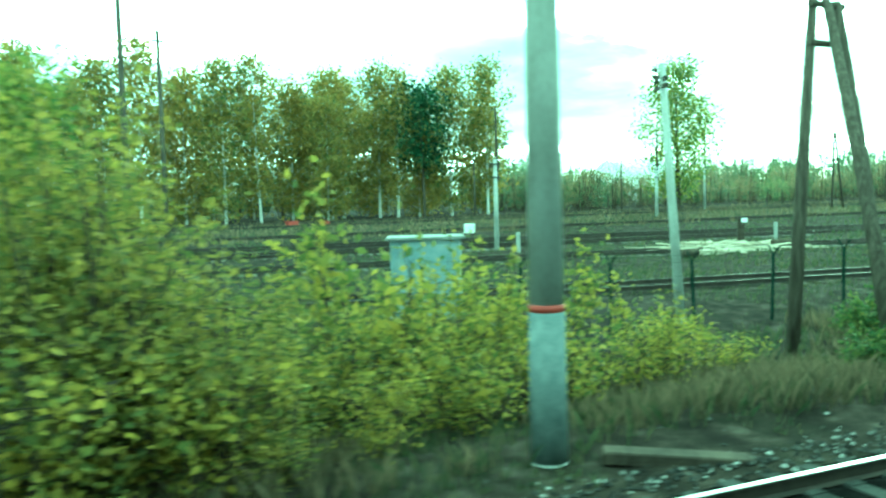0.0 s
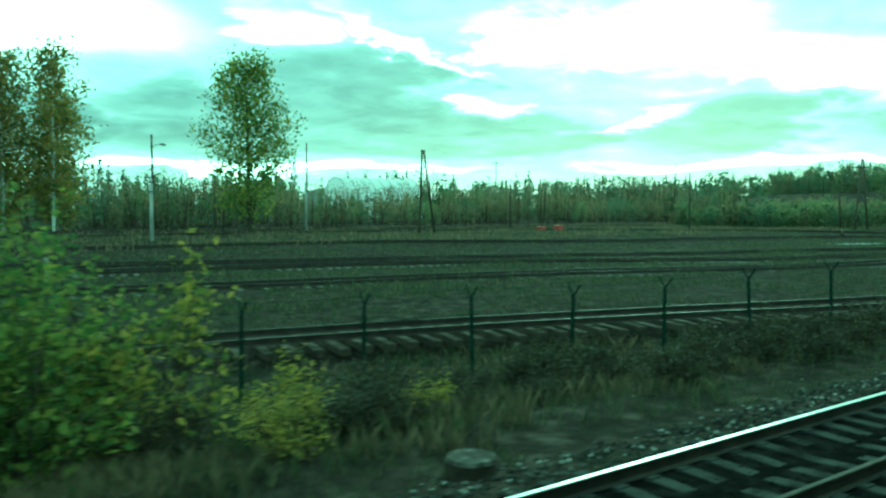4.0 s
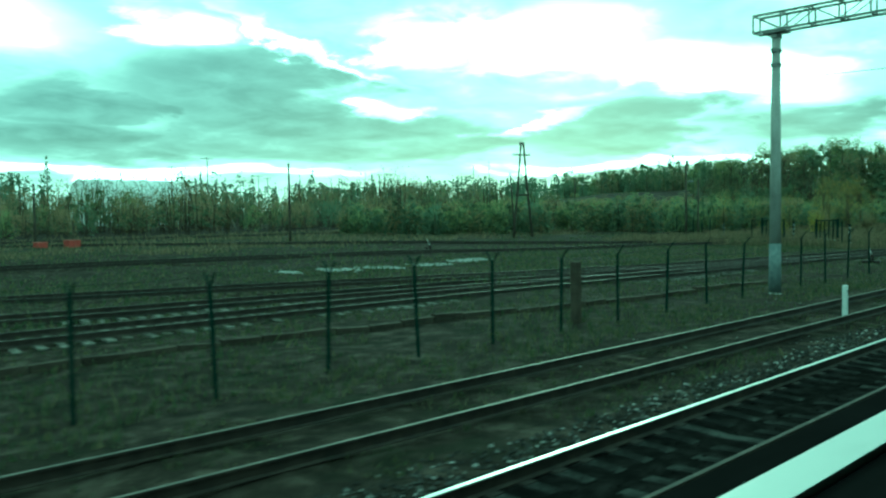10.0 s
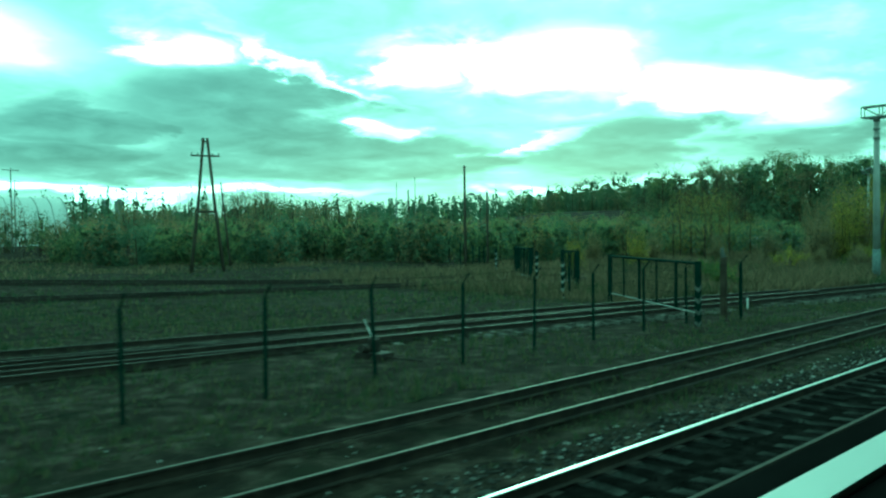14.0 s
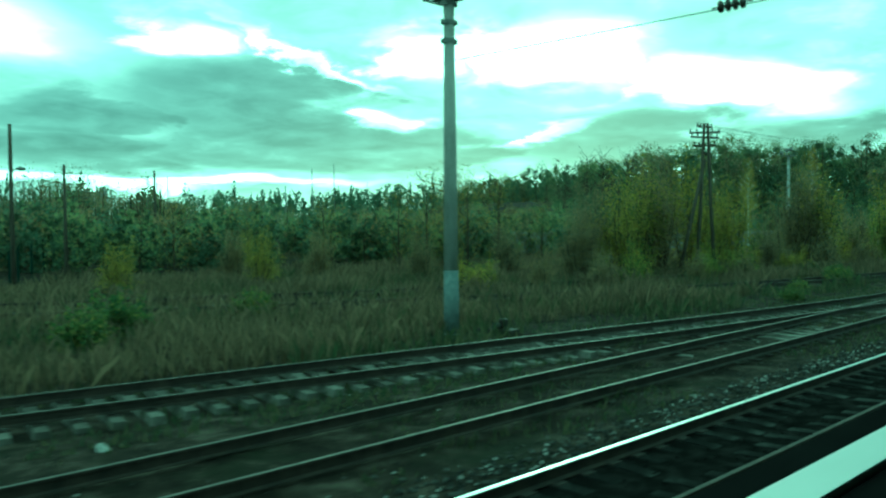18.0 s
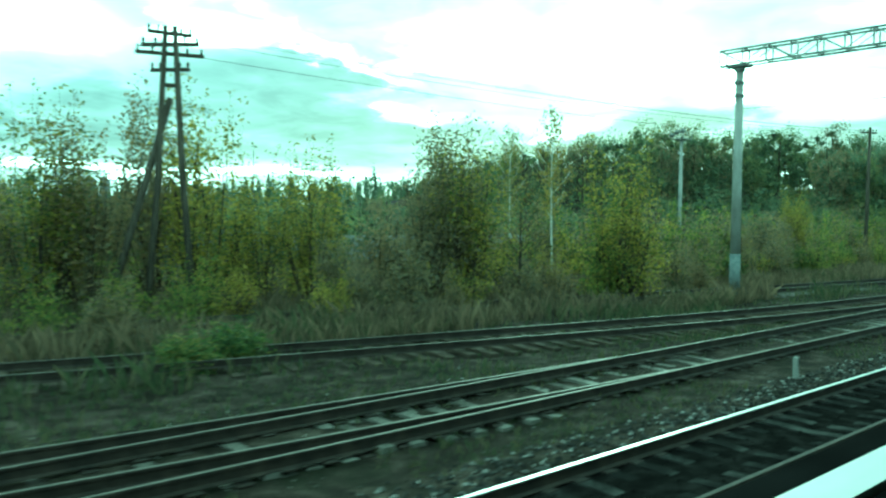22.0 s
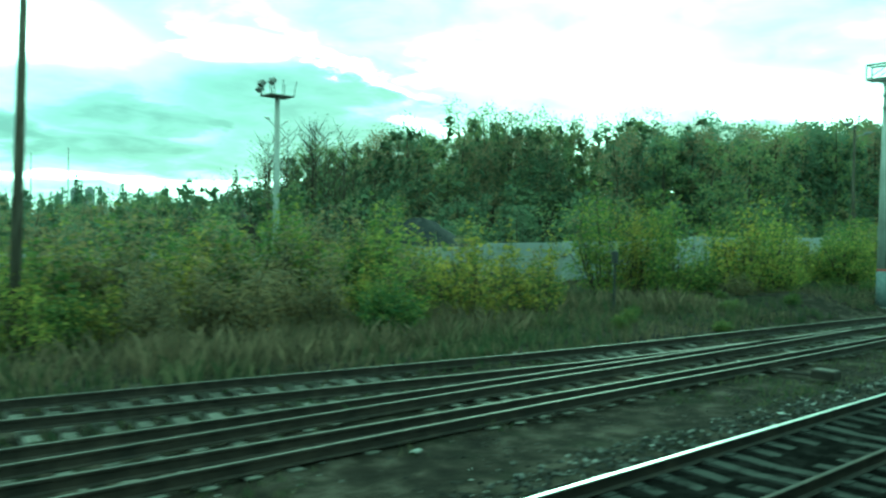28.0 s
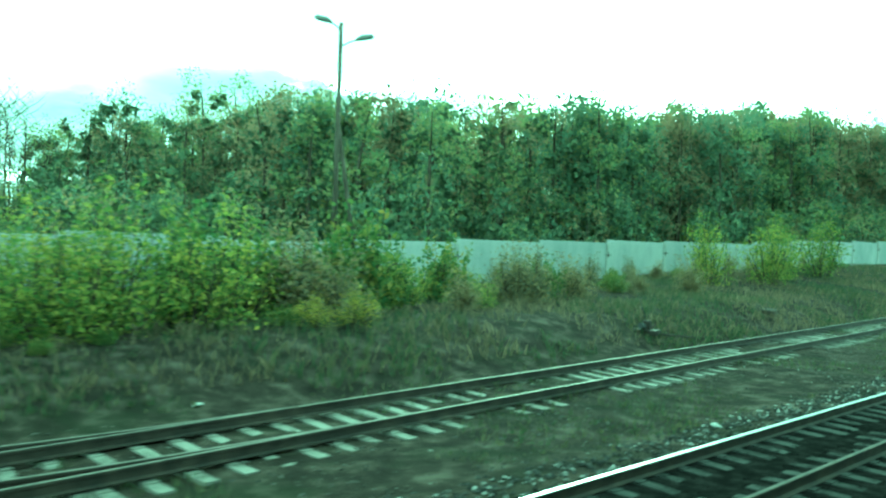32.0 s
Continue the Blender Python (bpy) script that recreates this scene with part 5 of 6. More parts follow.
def make_line_pole(x, y):
    """A-frame with stacked cross arms beside the thicket."""
    make_frame_pole("a_frame_pole", "dark timber A-frame telegraph pole with four stacked cross arms", x, y, 9.25, 1.5, -20, ((0.2, 1.4, -10), (0.55, 1.9, -44), (0.85, 2.1, -20), (1.35, 1.3, -48)), 0.115, True, 0.80)
    b = bpy.data.objects["a_frame_pole.001"]
    part("brace", Shape().tube([(0.05, 0.1, 7.0), (-1.9, 0.8, -0.4)], [0.10, 0.13], 10).mesh("brace", POLE_WOOD, True), b, at=pose(0, 0, 0, 0, 0, 20))


make_line_pole(192.25, 24.8)
make_pole("telegraph_pole", "tall dark timber pole with a slanting cross arm", 239.65, 21.6, 9.75, 0.15, 0.0, ((0.35, 1.2, -38),), POLE_WOOD, (0, 1.2))


def make_floodlight(x, y, h):
    root = thing("floodlight_mast", "concrete mast with a platform of floodlights", "light mast", pose(x, y, gz(x, y)))
    part("shaft", band_tube(-0.5, h - 1.2, 0.26, 0.17, 14, [], 1).mesh("shaft", CONCRETE, True), root)
    p = Shape().box((0, 0, h - 1.15), (1.9, 1.5, 0.08))
    part("platform", p.mesh("platform", STEEL), root)
    for a, b in ((-0.9, -0.7), (0.9, -0.7), (0.9, 0.7), (-0.9, 0.7), (0, -0.7), (0, 0.7)):
        part("railing_post", Shape().tube([(a, b, h - 1.15), (a * 1.15, b * 1.15, h - 0.1)], 0.03, 6).mesh("railing_post", STEEL), root)
    for a, b, up in ((-1.15, -0.3, 0.55), (-0.9, 0.5, 0.3), (-0.5, -0.6, 0.75)):
        f = Shape().tube([(a, b, h - 1.1), (a - 0.1, b, h - 1.1 + up)], 0.035, 6).box((a - 0.2, b, h - 1.0 + up), (0.35, 0.5, 0.4), turn=Euler((0, 0.7, 0)).to_matrix(), bevel=0.04)
        part("floodlight", f.mesh("floodlight", STEEL), root, "grey floodlight tilted down")
    arm = Shape().tube([(0, 0, h - 3.4), (-0.7, -0.2, h - 2.9)], 0.03, 6).tube([(0, 0, h - 3.4), (0.7, 0.2, h - 2.9)], 0.03, 6)
    la = part("lamp_arm", arm.mesh("lamp_arm", STEEL), root)
    for k in (-1, 1):
        part("lamp_head", Shape().tube([(k * 0.65, k * 0.2, h - 2.92), (k * 0.9, k * 0.27, h - 2.75), (k * 1.15, k * 0.33, h - 2.7)], [0.05, 0.12, 0.05], 8).mesh("lamp_head", WHITE, True), la)


make_floodlight(262.0, 50.0, 13.1)


def make_street_lamp(x, y, h):
    root = thing("street_lamp", "dark post with two drooping lamp heads before the wall", "street lamp", pose(x, y, gz(x, y)))
    part("shaft", Shape().tube([(0, 0, -0.5), (0, 0, h)], [0.11, 0.07], 10).mesh("shaft", POLE_WOOD, True), root)
    part("brace", Shape().tube([(0.02, 0.05, 6.0), (1.35, 0.15, -0.4)], [0.07, 0.10], 8).mesh("brace", POLE_WOOD, True), root)
    for turn, z, reach in ((150, h - 0.25, 0.35), (-40, h - 0.75, 0.55)):
        c, d = math.cos(radians(turn)), math.sin(radians(turn))
        a = part("lamp_arm", Shape().tube([(0, 0, z), (c * reach * 0.5, d * reach * 0.5, z + 0.16), (c * reach, d * reach, z + 0.24)], 0.03, 6).mesh("lamp_arm", STEEL), root)
        part("lamp_head", Shape().tube([(c * (reach - 0.08), d * (reach - 0.08), z + 0.23), (c * (reach + 0.12), d * (reach + 0.12), z + 0.31), (c * (reach + 0.42), d * (reach + 0.42), z + 0.36), (c * (reach + 0.5), d * (reach + 0.5), z + 0.36)], [0.04, 0.10, 0.09, 0.03], 10).mesh("lamp_head", STEEL, True), a)


make_street_lamp(284.95, 20.7, 9.0)


# ---- fence
def fence_spots():
    a = smooth_path([(2, 17.2), (12, 16.4), (25, 15.4), (35, 14.2), (39.5, 13.3), (42, 12.7), (46.3, 11.4), (51.5, 9.8), (56, 8.9), (64.0, 8.8)], 2.45)
    xs = [68.95 + 2.45 * k for k in range(10)] + [93.7, 96.4] + [99.1 + 2.6 * k for k in range(7)] + [117.5 + 2.79 * k for k in range(8)]
    b = [(x, float(np.interp(x, [67.6, 80, 96, 120, 137.5], [12.75, 12.95, 13.25, 13.6, 14.1]))) for x in xs]
    return a, b


def build_fence():
    post = Shape().box((0, 0, 0.75), (0.060, 0.060, 2.5)).mesh("fence_post", GREEN)
    arm = Shape().tube([(0, 0, 0), (0.02, -0.20, 0.27)], 0.022, 5).mesh("arm", GREEN)
    arm_b = Shape().tube([(0, 0, 0), (0.02, 0.20, 0.27)], 0.022, 5).mesh("arm_back", GREEN)
    rng = np.random.default_rng(3)
    for run in fence_spots():
        root = thing("security_fence", "dark green steel post fence with strung wires and slanting top arms", "fence")
        tops = []
        for x, y in run:
            z = gz(x, y)
            h = 1.98 + z if x > 60 else 1.75 + z
            lean = rng.normal() * 1.2
            p = part("fence_post", post, root, at=pose(x, y, h - 2.0, lean, rng.normal() * 0.8, 0))
            part("arm", arm, p, at=pose(0, 0, 2.0))
            if x < 92:
                part("arm", arm_b, p, at=pose(0, 0, 2.0))
            tops.append((x, y, h))
        for down, off in ((-0.22, -0.17), (-0.02, -0.01), (0.35, 0.0), (0.75, 0.0), (1.2, 0.0), (1.65, 0)):
            pts = []
            for (x, y, h), (x2, y2, h2) in zip(tops, tops[1:] + tops[-1:]):
                pts.append((x, y + off, h - down))
                if x2 != x:
                    pts.append(((x + x2) / 2, (y + y2) / 2 + off, (h + h2) / 2 - down - 0.02))
            part("wire", Shape().tube(pts, 0.0035, 4).mesh("wire", GREEN), root)


build_fence()


def striped_post(root, x, y, z, h, w, colours, name="striped_post", low=1.0):
    """A square post with slanting paint bands up to the given share of its height."""
    n = max(4, int(h / 0.125))
    verts, faces, slots = [], [], []
    for k in range(n + 1):
        zz = k * h / n
        for sx, sy in ((-1, -1), (1, -1), (1, 1), (-1, 1)):
            tilt = 0.0 if k in (0, n) else (sx + sy * 0.6) * 0.07
            verts.append((sx * w / 2, sy * w / 2, zz + tilt))
    for k in range(n):
        for j in range(4):
            faces.append((k * 4 + j, k * 4 + (j + 1) % 4, k * 4 + 4 + (j + 1) % 4, k * 4 + 4 + j))
            slots.append(1 if k % 3 == 1 and k < n * low else 0)
    faces += [(3, 2, 1, 0), (n * 4, n * 4 + 1, n * 4 + 2, n * 4 + 3)]
    slots += [0, 0]
    sh = Shape()
    sh.v, sh.f, sh.m = verts, faces, slots
    return part(name, sh.mesh(name, colours), root, "gate post painted in slanting bands", pose(x, y, z))


def make_gate(label, p, q, h, first, second, bars=4, leaf_on=True):
    """A framed gate between two posts, with mesh of thin wires."""
    root = thing("track_gate", label, "gate")
    (x0, y0), (x1, y1) = p, q
    z0, z1 = gz(x0, y0) - 0.05, gz(x1, y1) - 0.05
    striped_post(root, x0, y0, z0, h, 0.14, first)
    striped_post(root, x1, y1, z1, h, 0.16, second, low=0.7)
    if not leaf_on:
        return root
    a, b = Vector((x0, y0, 0)), Vector((x1, y1, 0))
    at = lambda t, z: tuple(a + (b - a) * t + Vector((0, 0, z)))
    part("top_bar", Shape().tube([at(0, h + z0 - 0.08), at(1, h + z1 - 0.08)], 0.05, 8).mesh("top_bar", GREEN), root)
    part("bottom_bar", Shape().tube([at(0.02, 0.10), at(0.98, 0.10)], 0.026, 8).mesh("bottom_bar", CONCRETE), root, "pale bottom bar")
    for k in range(1, bars + 1):
        t = k / (bars + 1)
        part("upright", Shape().tube([at(t, 0.10), at(t, h + z0 - 0.1)], 0.04 if k % 2 else 0.055, 6).mesh("upright", GREEN), root)
    l = (b - a).length
    n = int(l / 0.16)
    net = Shape()
    for k in range(n):
        t = k / n
        net.tube([at(t, 0.12), at(min(1, t + 0.0), h - 0.35)], 0.006, 3, caps=False)
    for k in range(11):
        net.tube([at(0, 0.15 + k * (h - 0.6) / 10), at(1, 0.15 + k * (h - 0.6) / 10)], 0.006, 3, caps=False)
    part("wire_mesh", net.mesh("wire_mesh", GREEN), root)
    return root


make_gate("dark green wire gate closed across the siding between striped posts", (66.55, 12.95), (65.27, 7.9), 2.32, [GREEN, YELLOW], [GREEN, COVER])
make_gate("green wire gate with black and white posts across the yard track", (141.6, 20.4), (136.3, 13.25), 2.2, [GREEN, GREEN], [GREEN, COVER])
make_gate("open dark green gate leaf beside the far yard track", (148.2, 28.2), (146.3, 25.7), 2.2, [GREEN, GREEN], [GREEN, GREEN])
make_gate("open dark green gate leaf beside the far yard track", (149.1, 31.4), (151.2, 34.4), 2.2, [GREEN, GREEN], [GREEN, GREEN])
for x, y, h in ((148.3, 30.2, 2.1), (156.4, 41.0, 2.0), (141.7, 23.1, 1.9)):
    r = thing("striped_post", "thin post painted in black and white bands", "post", group="striped posts")
    striped_post(r, x, y, gz(x, y) - 0.05, h, 0.12, [GREEN, CONCRETE], "shaft")
for k, (x, y) in enumerate(((153, 34.5), (154.5, 37), (157.2, 43), (159, 46), (160.5, 49), (162, 52), (139.2, 13.2), (144, 24.5), (158.2, 44.5))):
    r = thing("fence_post", "dark green steel post of the cross fence", "post", group="cross fence posts")
    part("shaft", Shape().box((x, y, gz(x, y) + 0.9), (0.09, 0.09, 2.3)).mesh("shaft", GREEN), r)
    part("arm", Shape().tube([(x, y, gz(x, y) + 2.0), (x + 0.1, y - 0.2, gz(x, y) + 2.3)], 0.022, 5).mesh("arm", GREEN), r)
far_posts = [(60 + 4.2 * k, 100.5 + 1.5 * math.sin(k * 0.7)) for k in range(44)]
fp = thing("far_fence", "row of thin dark posts at the scrub's edge", "fence")
post_me = Shape().box((0, 0, 0.9), (0.14, 0.14, 2.6)).mesh("fence_post", POLE_WOOD)
for x, y in far_posts:
    part("fence_post", post_me, fp, at=pose(x, y, gz(x, y)))

for x, y, h, w, lab in ((63.42, 7.41, 2.24, 0.17, "thick rusty brown steel stub post at the gate"), (95.4, 14.0, 1.75, 0.24, "thick dark timber stub post at the fence"), (139.5, 14.0, 2.2, 0.2, "thick dark post with a pale bent top")):
    r = thing("stub_post", lab, "post")
    z = gz(x, y)
    part("shaft", Shape().box((x, y, z + h / 2 - 0.15), (w, w, h + 0.3), bevel=0.02).mesh("shaft", RUST if h > 1.9 and x < 100 else TIMBER), r)
    if x > 130:
        part("cap", Shape().tube([(x, y, z + h), (x - 0.06, y, z + h + 0.14), (x - 0.12, y, z + h + 0.33)], [0.09, 0.08, 0.06], 8).mesh("cap", COVER), r, "pale bent top")


def make_sign(x, y, z):
    root = thing("warning_sign", "white rectangular notice board wired to the fence", "sign", pose(x, y, z, 0, 0, 3))
    part("board", Shape().box((0, 0, 0), (0.52, 0.02, 0.34), bevel=0.004).mesh("board", WHITE), root)
    for k, (w, zz) in enumerate(((0.36, 0.09), (0.40, 0.02), (0.38, -0.05), (0.28, -0.11))):
        part("text_bar", Shape().box((0, -0.013, zz), (w, 0.004, 0.032)).mesh("text_bar", RED if k == 0 else BLACK), root, "bar standing for a line of print")


make_sign(73.75, 12.72, 1.18)

# ---- posts beside the rails
def make_marker(x, y, h, label, plate=None, w=0.15):
    root = thing("marker_post", label, "post", pose(x, y, gz(x, y), 0, 0, 8))
    part("shaft", Shape().box((0, 0, h / 2 - 0.1), (w, w * 0.8, h + 0.2), bevel=0.012).mesh("shaft", CONCRETE if x > 150 else WHITE), root)
    if plate:
        cu = bpy.data.curves.new("numeral", "FONT")
        cu.body, cu.size, cu.extrude, cu.align_x = plate, 0.17 if h < 0.6 else 0.22, 0.002, "CENTER"
        cu.materials.append(BLACK)
        t = new("numeral", cu)
        t.parent = root
        t.matrix_basis = pose(0, -w * 0.4 - 0.004, h - (0.17 if h < 0.6 else 0.26), 90, 0, 0)
    return root


make_marker(11.6, 8.7, 1.52, "white painted concrete marker post with a dark neck", None, 0.2)
part("neck", Shape().box((0.01, 0, 1.585), (0.12, 0.10, 0.15)).mesh("neck", BLACK), bpy.data.objects["marker_post"])
head = part("head", Shape().box((0.01, 0, 1.79), (0.16, 0.13, 0.27), bevel=0.02).mesh("head", CONCRETE), bpy.data.objects["marker_post"], "small greyish head with a dark mark")
part("mark", Shape().box((0.01, -0.067, 1.79), (0.04, 0.006, 0.14)).mesh("mark", BLACK), head)
make_marker(100.0, 8.3, 0.98, "short white concrete marker post with a dark numeral plate", "0")
make_marker(197.7, 7.1, 0.42, "short greyish marker post lettered with a numeral", "3", 0.11)
make_marker(142.2, 14.4, 0.42, "short pale concrete peg beside the track", None, 0.07)

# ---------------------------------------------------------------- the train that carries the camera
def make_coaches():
    """Open-sided passenger coaches in one still row, added along the camera's whole path."""
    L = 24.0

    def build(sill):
        root = thing("passenger_coach", "dark passenger coach, its unseen body shading the track, with pale sill", "train coach", group="coaches of the train")
        # Floor, back wall and roof are unseen, added to keep skylight off the track.
        part("floor", Shape().box((L / 2, -1.2, 1.24), (L, 3.0, 0.12)).mesh("floor", TIMBER), root)
        part("back_wall", Shape().box((L / 2, -2.74, 2.55), (L, 0.08, 2.7)).mesh("back_wall", GREEN), root)
        part("roof", Shape().sweep([(-2.78, 3.90), (-2.0, 4.16), (-1.1, 4.24), (-0.2, 4.16), (0.30, 3.98), (0.30, 3.94), (-0.2, 4.10), (-1.1, 4.18), (-2.0, 4.10), (-2.78, 3.84)][::-1], [(0, 0, 0), (L / 2, 0, 0), (L, 0, 0)]).mesh("roof", STEEL), root)
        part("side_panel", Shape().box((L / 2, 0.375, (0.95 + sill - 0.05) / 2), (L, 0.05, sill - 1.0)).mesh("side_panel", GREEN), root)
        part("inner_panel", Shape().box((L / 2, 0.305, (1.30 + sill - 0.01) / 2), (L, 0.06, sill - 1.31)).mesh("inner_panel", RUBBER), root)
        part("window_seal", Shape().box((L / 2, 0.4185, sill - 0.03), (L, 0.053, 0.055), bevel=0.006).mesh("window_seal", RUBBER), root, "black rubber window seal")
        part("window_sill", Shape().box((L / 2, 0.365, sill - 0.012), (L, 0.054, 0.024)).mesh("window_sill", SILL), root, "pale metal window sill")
        part("underframe", Shape().box((L / 2, -1.2, 0.86), (L, 2.8, 0.5)).mesh("underframe", BLACK), root)
        for x in (3.6, 20.4):
            part("bogie", Shape().box((x, -1.2, 0.2), (3.2, 2.2, 0.95), bevel=0.1).mesh("bogie", BLACK), root)
        return root

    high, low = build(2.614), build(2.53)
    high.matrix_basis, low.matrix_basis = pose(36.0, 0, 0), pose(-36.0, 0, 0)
    # Copies line the whole ride, so a sill is always beside the camera.
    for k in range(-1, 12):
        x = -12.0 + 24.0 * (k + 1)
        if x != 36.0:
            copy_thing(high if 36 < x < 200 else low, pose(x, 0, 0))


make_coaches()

# ---- concrete wall
def build_wall():
    root = thing("panel_wall", "pale grey concrete panel wall behind the bushes", "wall", kind="structure")
    run = smooth_path([(197, 54), (208, 47), (216, 40), (226, 36.5), (240, 32), (258, 28.6), (270, 28.2), (300, 27.4), (340, 26.6), (420, 26)], 1.0)
    d = np.concatenate([[0], np.cumsum(np.hypot(*np.diff(run, axis=0).T))])
    L = 5.9
    panel = Shape()
    panel.box((0, 0, 1.05), (L - 0.16, 0.12, 2.1), bevel=0.02)
    pm = panel.mesh("panel", PANEL)
    pillar = Shape().box((0, 0, 1.0), (0.24, 0.30, 2.16), bevel=0.03).mesh("pillar", CONCRETE)
    hook = Shape().box((0, -0.1, 0), (0.5, 0.05, 0.05)).box((0, -0.1, 0), (0.05, 0.05, 0.3)).mesh("tie_plate", RUST)
    n = int(d[-1] / L)
    rng = np.random.default_rng(8)
    for k in range(n):
        x, y = (np.interp((k + 0.5) * L, d, run[:, i]) for i in (0, 1))
        x0, y0 = (np.interp(k * L, d, run[:, i]) for i in (0, 1))
        x1, y1 = (np.interp((k + 1) * L, d, run[:, i]) for i in (0, 1))
        a = math.degrees(math.atan2(y1 - y0, x1 - x0))
        z = gz(x, y) - 0.05 + rng.normal() * 0.03
        part("panel", pm, root, at=pose(x, y, z, rng.normal() * 0.6, rng.normal() * 0.25, a))
        part("pillar", pillar, root, at=pose(x0, y0, gz(x0, y0) - 0.05, 0, 0, a))
        part("tie_plate", hook, root, at=pose(x0, y0 - 0.06, gz(x0, y0) + 1.35, 0, 0, a))


build_wall()

# ---- cabinet, spoil, huts, yard bits
def make_cabinet(x, y):
    root = thing("relay_cabinet", "grey blue steel relay cabinet with a flat roof among yellow bushes", "cabinet", pose(x, y, gz(x, y), 0, 0, -22) @ Matrix.Scale(0.82, 4))
    part("body", Shape().box((0, 0, 1.35), (2.3, 1.5, 2.6), bevel=0.02).mesh("body", CABINET), root)
    part("roof", Shape().box((0, 0, 2.70), (2.6, 1.8, 0.09), bevel=0.02).mesh("roof", STEEL), root)
    for k in (-1, 1):
        dr = part("door", Shape().box((k * 0.55, -0.765, 1.35), (1.0, 0.03, 2.2), bevel=0.008).mesh("door", CABINET), root)
        part("handle", Shape().box((k * 0.12, -0.80, 1.35), (0.04, 0.05, 0.22)).mesh("handle", BLACK), dr)
    part("side_panel", Shape().box((1.165, 0, 1.35), (0.03, 1.3, 2.3)).mesh("side_panel", WHITE), root, "whitened side panel")
    part("plinth", Shape().box((0, 0, -0.05), (2.5, 1.7, 0.3)).mesh("plinth", CONCRETE), root)
    part("lamp_box", Shape().box((1.5, 0.1, 2.95), (0.35, 0.3, 0.3), bevel=0.03).mesh("lamp_box", WHITE), root)


make_cabinet(3.3, 20.4)


def build_yard_bits():
    rng = np.random.default_rng(5)
    pile = thing("board_pile", "spread pile of pale sawn boards lying in the yard", "boards")
    board = Shape().box((0, 0, 0), (2.6, 0.22, 0.05), bevel=0.006).mesh("board", PLANK)
    for k in range(120):
        x, y = rng.uniform(22.4, 30.2), rng.uniform(31.6, 36.4)
        z = gz(x, y) + 0.06 + 0.30 * math.exp(-((x - 26.7) / 2.6) ** 2 - ((y - 34.5) / 1.6) ** 2) * rng.uniform(0.4, 1)
        part("board", board, pile, at=pose(x, y, z, rng.normal() * 4, rng.normal() * 4, rng.normal() * 22))
    for x, y, l in ((29.4, 33.2, 1.4), (30.8, 33.6, 1.2), (21.6, 31.6, 0.9)):
        lg = thing("log", "dark sawn log beside the board pile", "log", pose(x, y, gz(x, y) + 0.22, 0, 0, rng.uniform(-20, 30)), group="logs by the boards")
        part("trunk_piece", Shape().tube([(-l / 2, 0, 0), (l / 2, 0.05, 0.04)], [0.22, 0.19], 12).mesh("trunk_piece", BARK), lg)
    for x, y, s in ((13.0, 86.0, 1.0), (16.6, 86, 0.7), (101.5, 75.0, 1.0), (99.0, 75.6, 0.75)):
        bx = thing("red_crate", "faded red steel crate lying in the yard", "crate", pose(x, y, gz(x, y), 0, 0, 15), group="red crates")
        part("body", Shape().box((0, 0, 0.3 * s), (1.2 * s, 0.8, 0.6 * s), bevel=0.04).mesh("body", RED), bx)
        part("lid", Shape().box((0, 0, 0.63 * s), (1.3 * s, 0.9, 0.06), bevel=0.02).mesh("lid", RED), bx)
    for x, y in ((16.9, 40.8), (18.3, 40.8), (34.6, 39)):
        bl = thing("buffer_post", "short pale concrete post beside a yard track", "post", pose(x, y, gz(x, y)), group="yard posts")
        part("shaft", Shape().box((0, 0, 0.55), (0.18, 0.18, 1.2), bevel=0.02).mesh("shaft", CONCRETE), bl)
    bs = thing("buffer_stop", "dark timber stop post with a pale board", "post", pose(31.2, 38.4, gz(31.2, 38.4)))
    part("shaft", Shape().box((0, 0, 0.7), (0.3, 0.3, 1.5), bevel=0.02).mesh("shaft", TIMBER), bs)
    part("board", Shape().box((0.1, -0.17, 1.35), (0.46, 0.04, 0.26), bevel=0.01).mesh("board", WHITE), bs)
    # switch stands
    for x, y, s in ((119.6, 46.9, 1.0), (64.7, 12.6, 1.1), (124.8, 15.9, 1.0), (163.6, 15.4, 0.9), (292.9, 14.3, 0.9)):
        st = thing("switch_stand", "small iron switch stand with a slanting lever beside the track", "switch stand", pose(x, y, gz(x, y), 0, 0, 10), group="switch stands")
        part("base", Shape().box((0, 0, 0.08), (0.5 * s, 0.9 * s, 0.16), bevel=0.02).mesh("base", RUST), st)
        part("stand", Shape().box((0, 0, 0.3 * s), (0.22 * s, 0.28 * s, 0.4 * s), bevel=0.03).mesh("stand", RUST), st)
        part("lever", Shape().tube([(0, 0, 0.4 * s), (-0.07 * s if x < 100 else -0.25 * s, 0.1, 1.0 * s)], 0.02, 6).mesh("lever", WHITE if x < 130 else BLACK), st)
        part("weight", Shape().tube([(-0.2 * s, 0.05, 0.25), (-0.45 * s, 0.05, 0.3)], 0.11 * s, 10).mesh("weight", RUST if x < 130 else BLACK), st)
        part("rod", Shape().tube([(0, -0.4, 0.05), (0, -1.6, 0.05)], 0.03, 6).mesh("rod", RUST), st)
    # long point rods across the gravel
    rods = thing("point_rods", "dark rusty point rods lying across the gravel to a switch box", "point rods", pose(252.8, 8.6, -0.16))
    for dx in (-0.07, 0.07):
        part("rod", Shape().tube([(0.45 + dx, 2.2, 0.02), (0.1 + dx, 1.3, 0.02), (-0.1 + dx, 0.25, 0.03), (-0.1 + dx, -0.75, 0.04)], 0.028, 6).mesh("rod", RUST), rods)
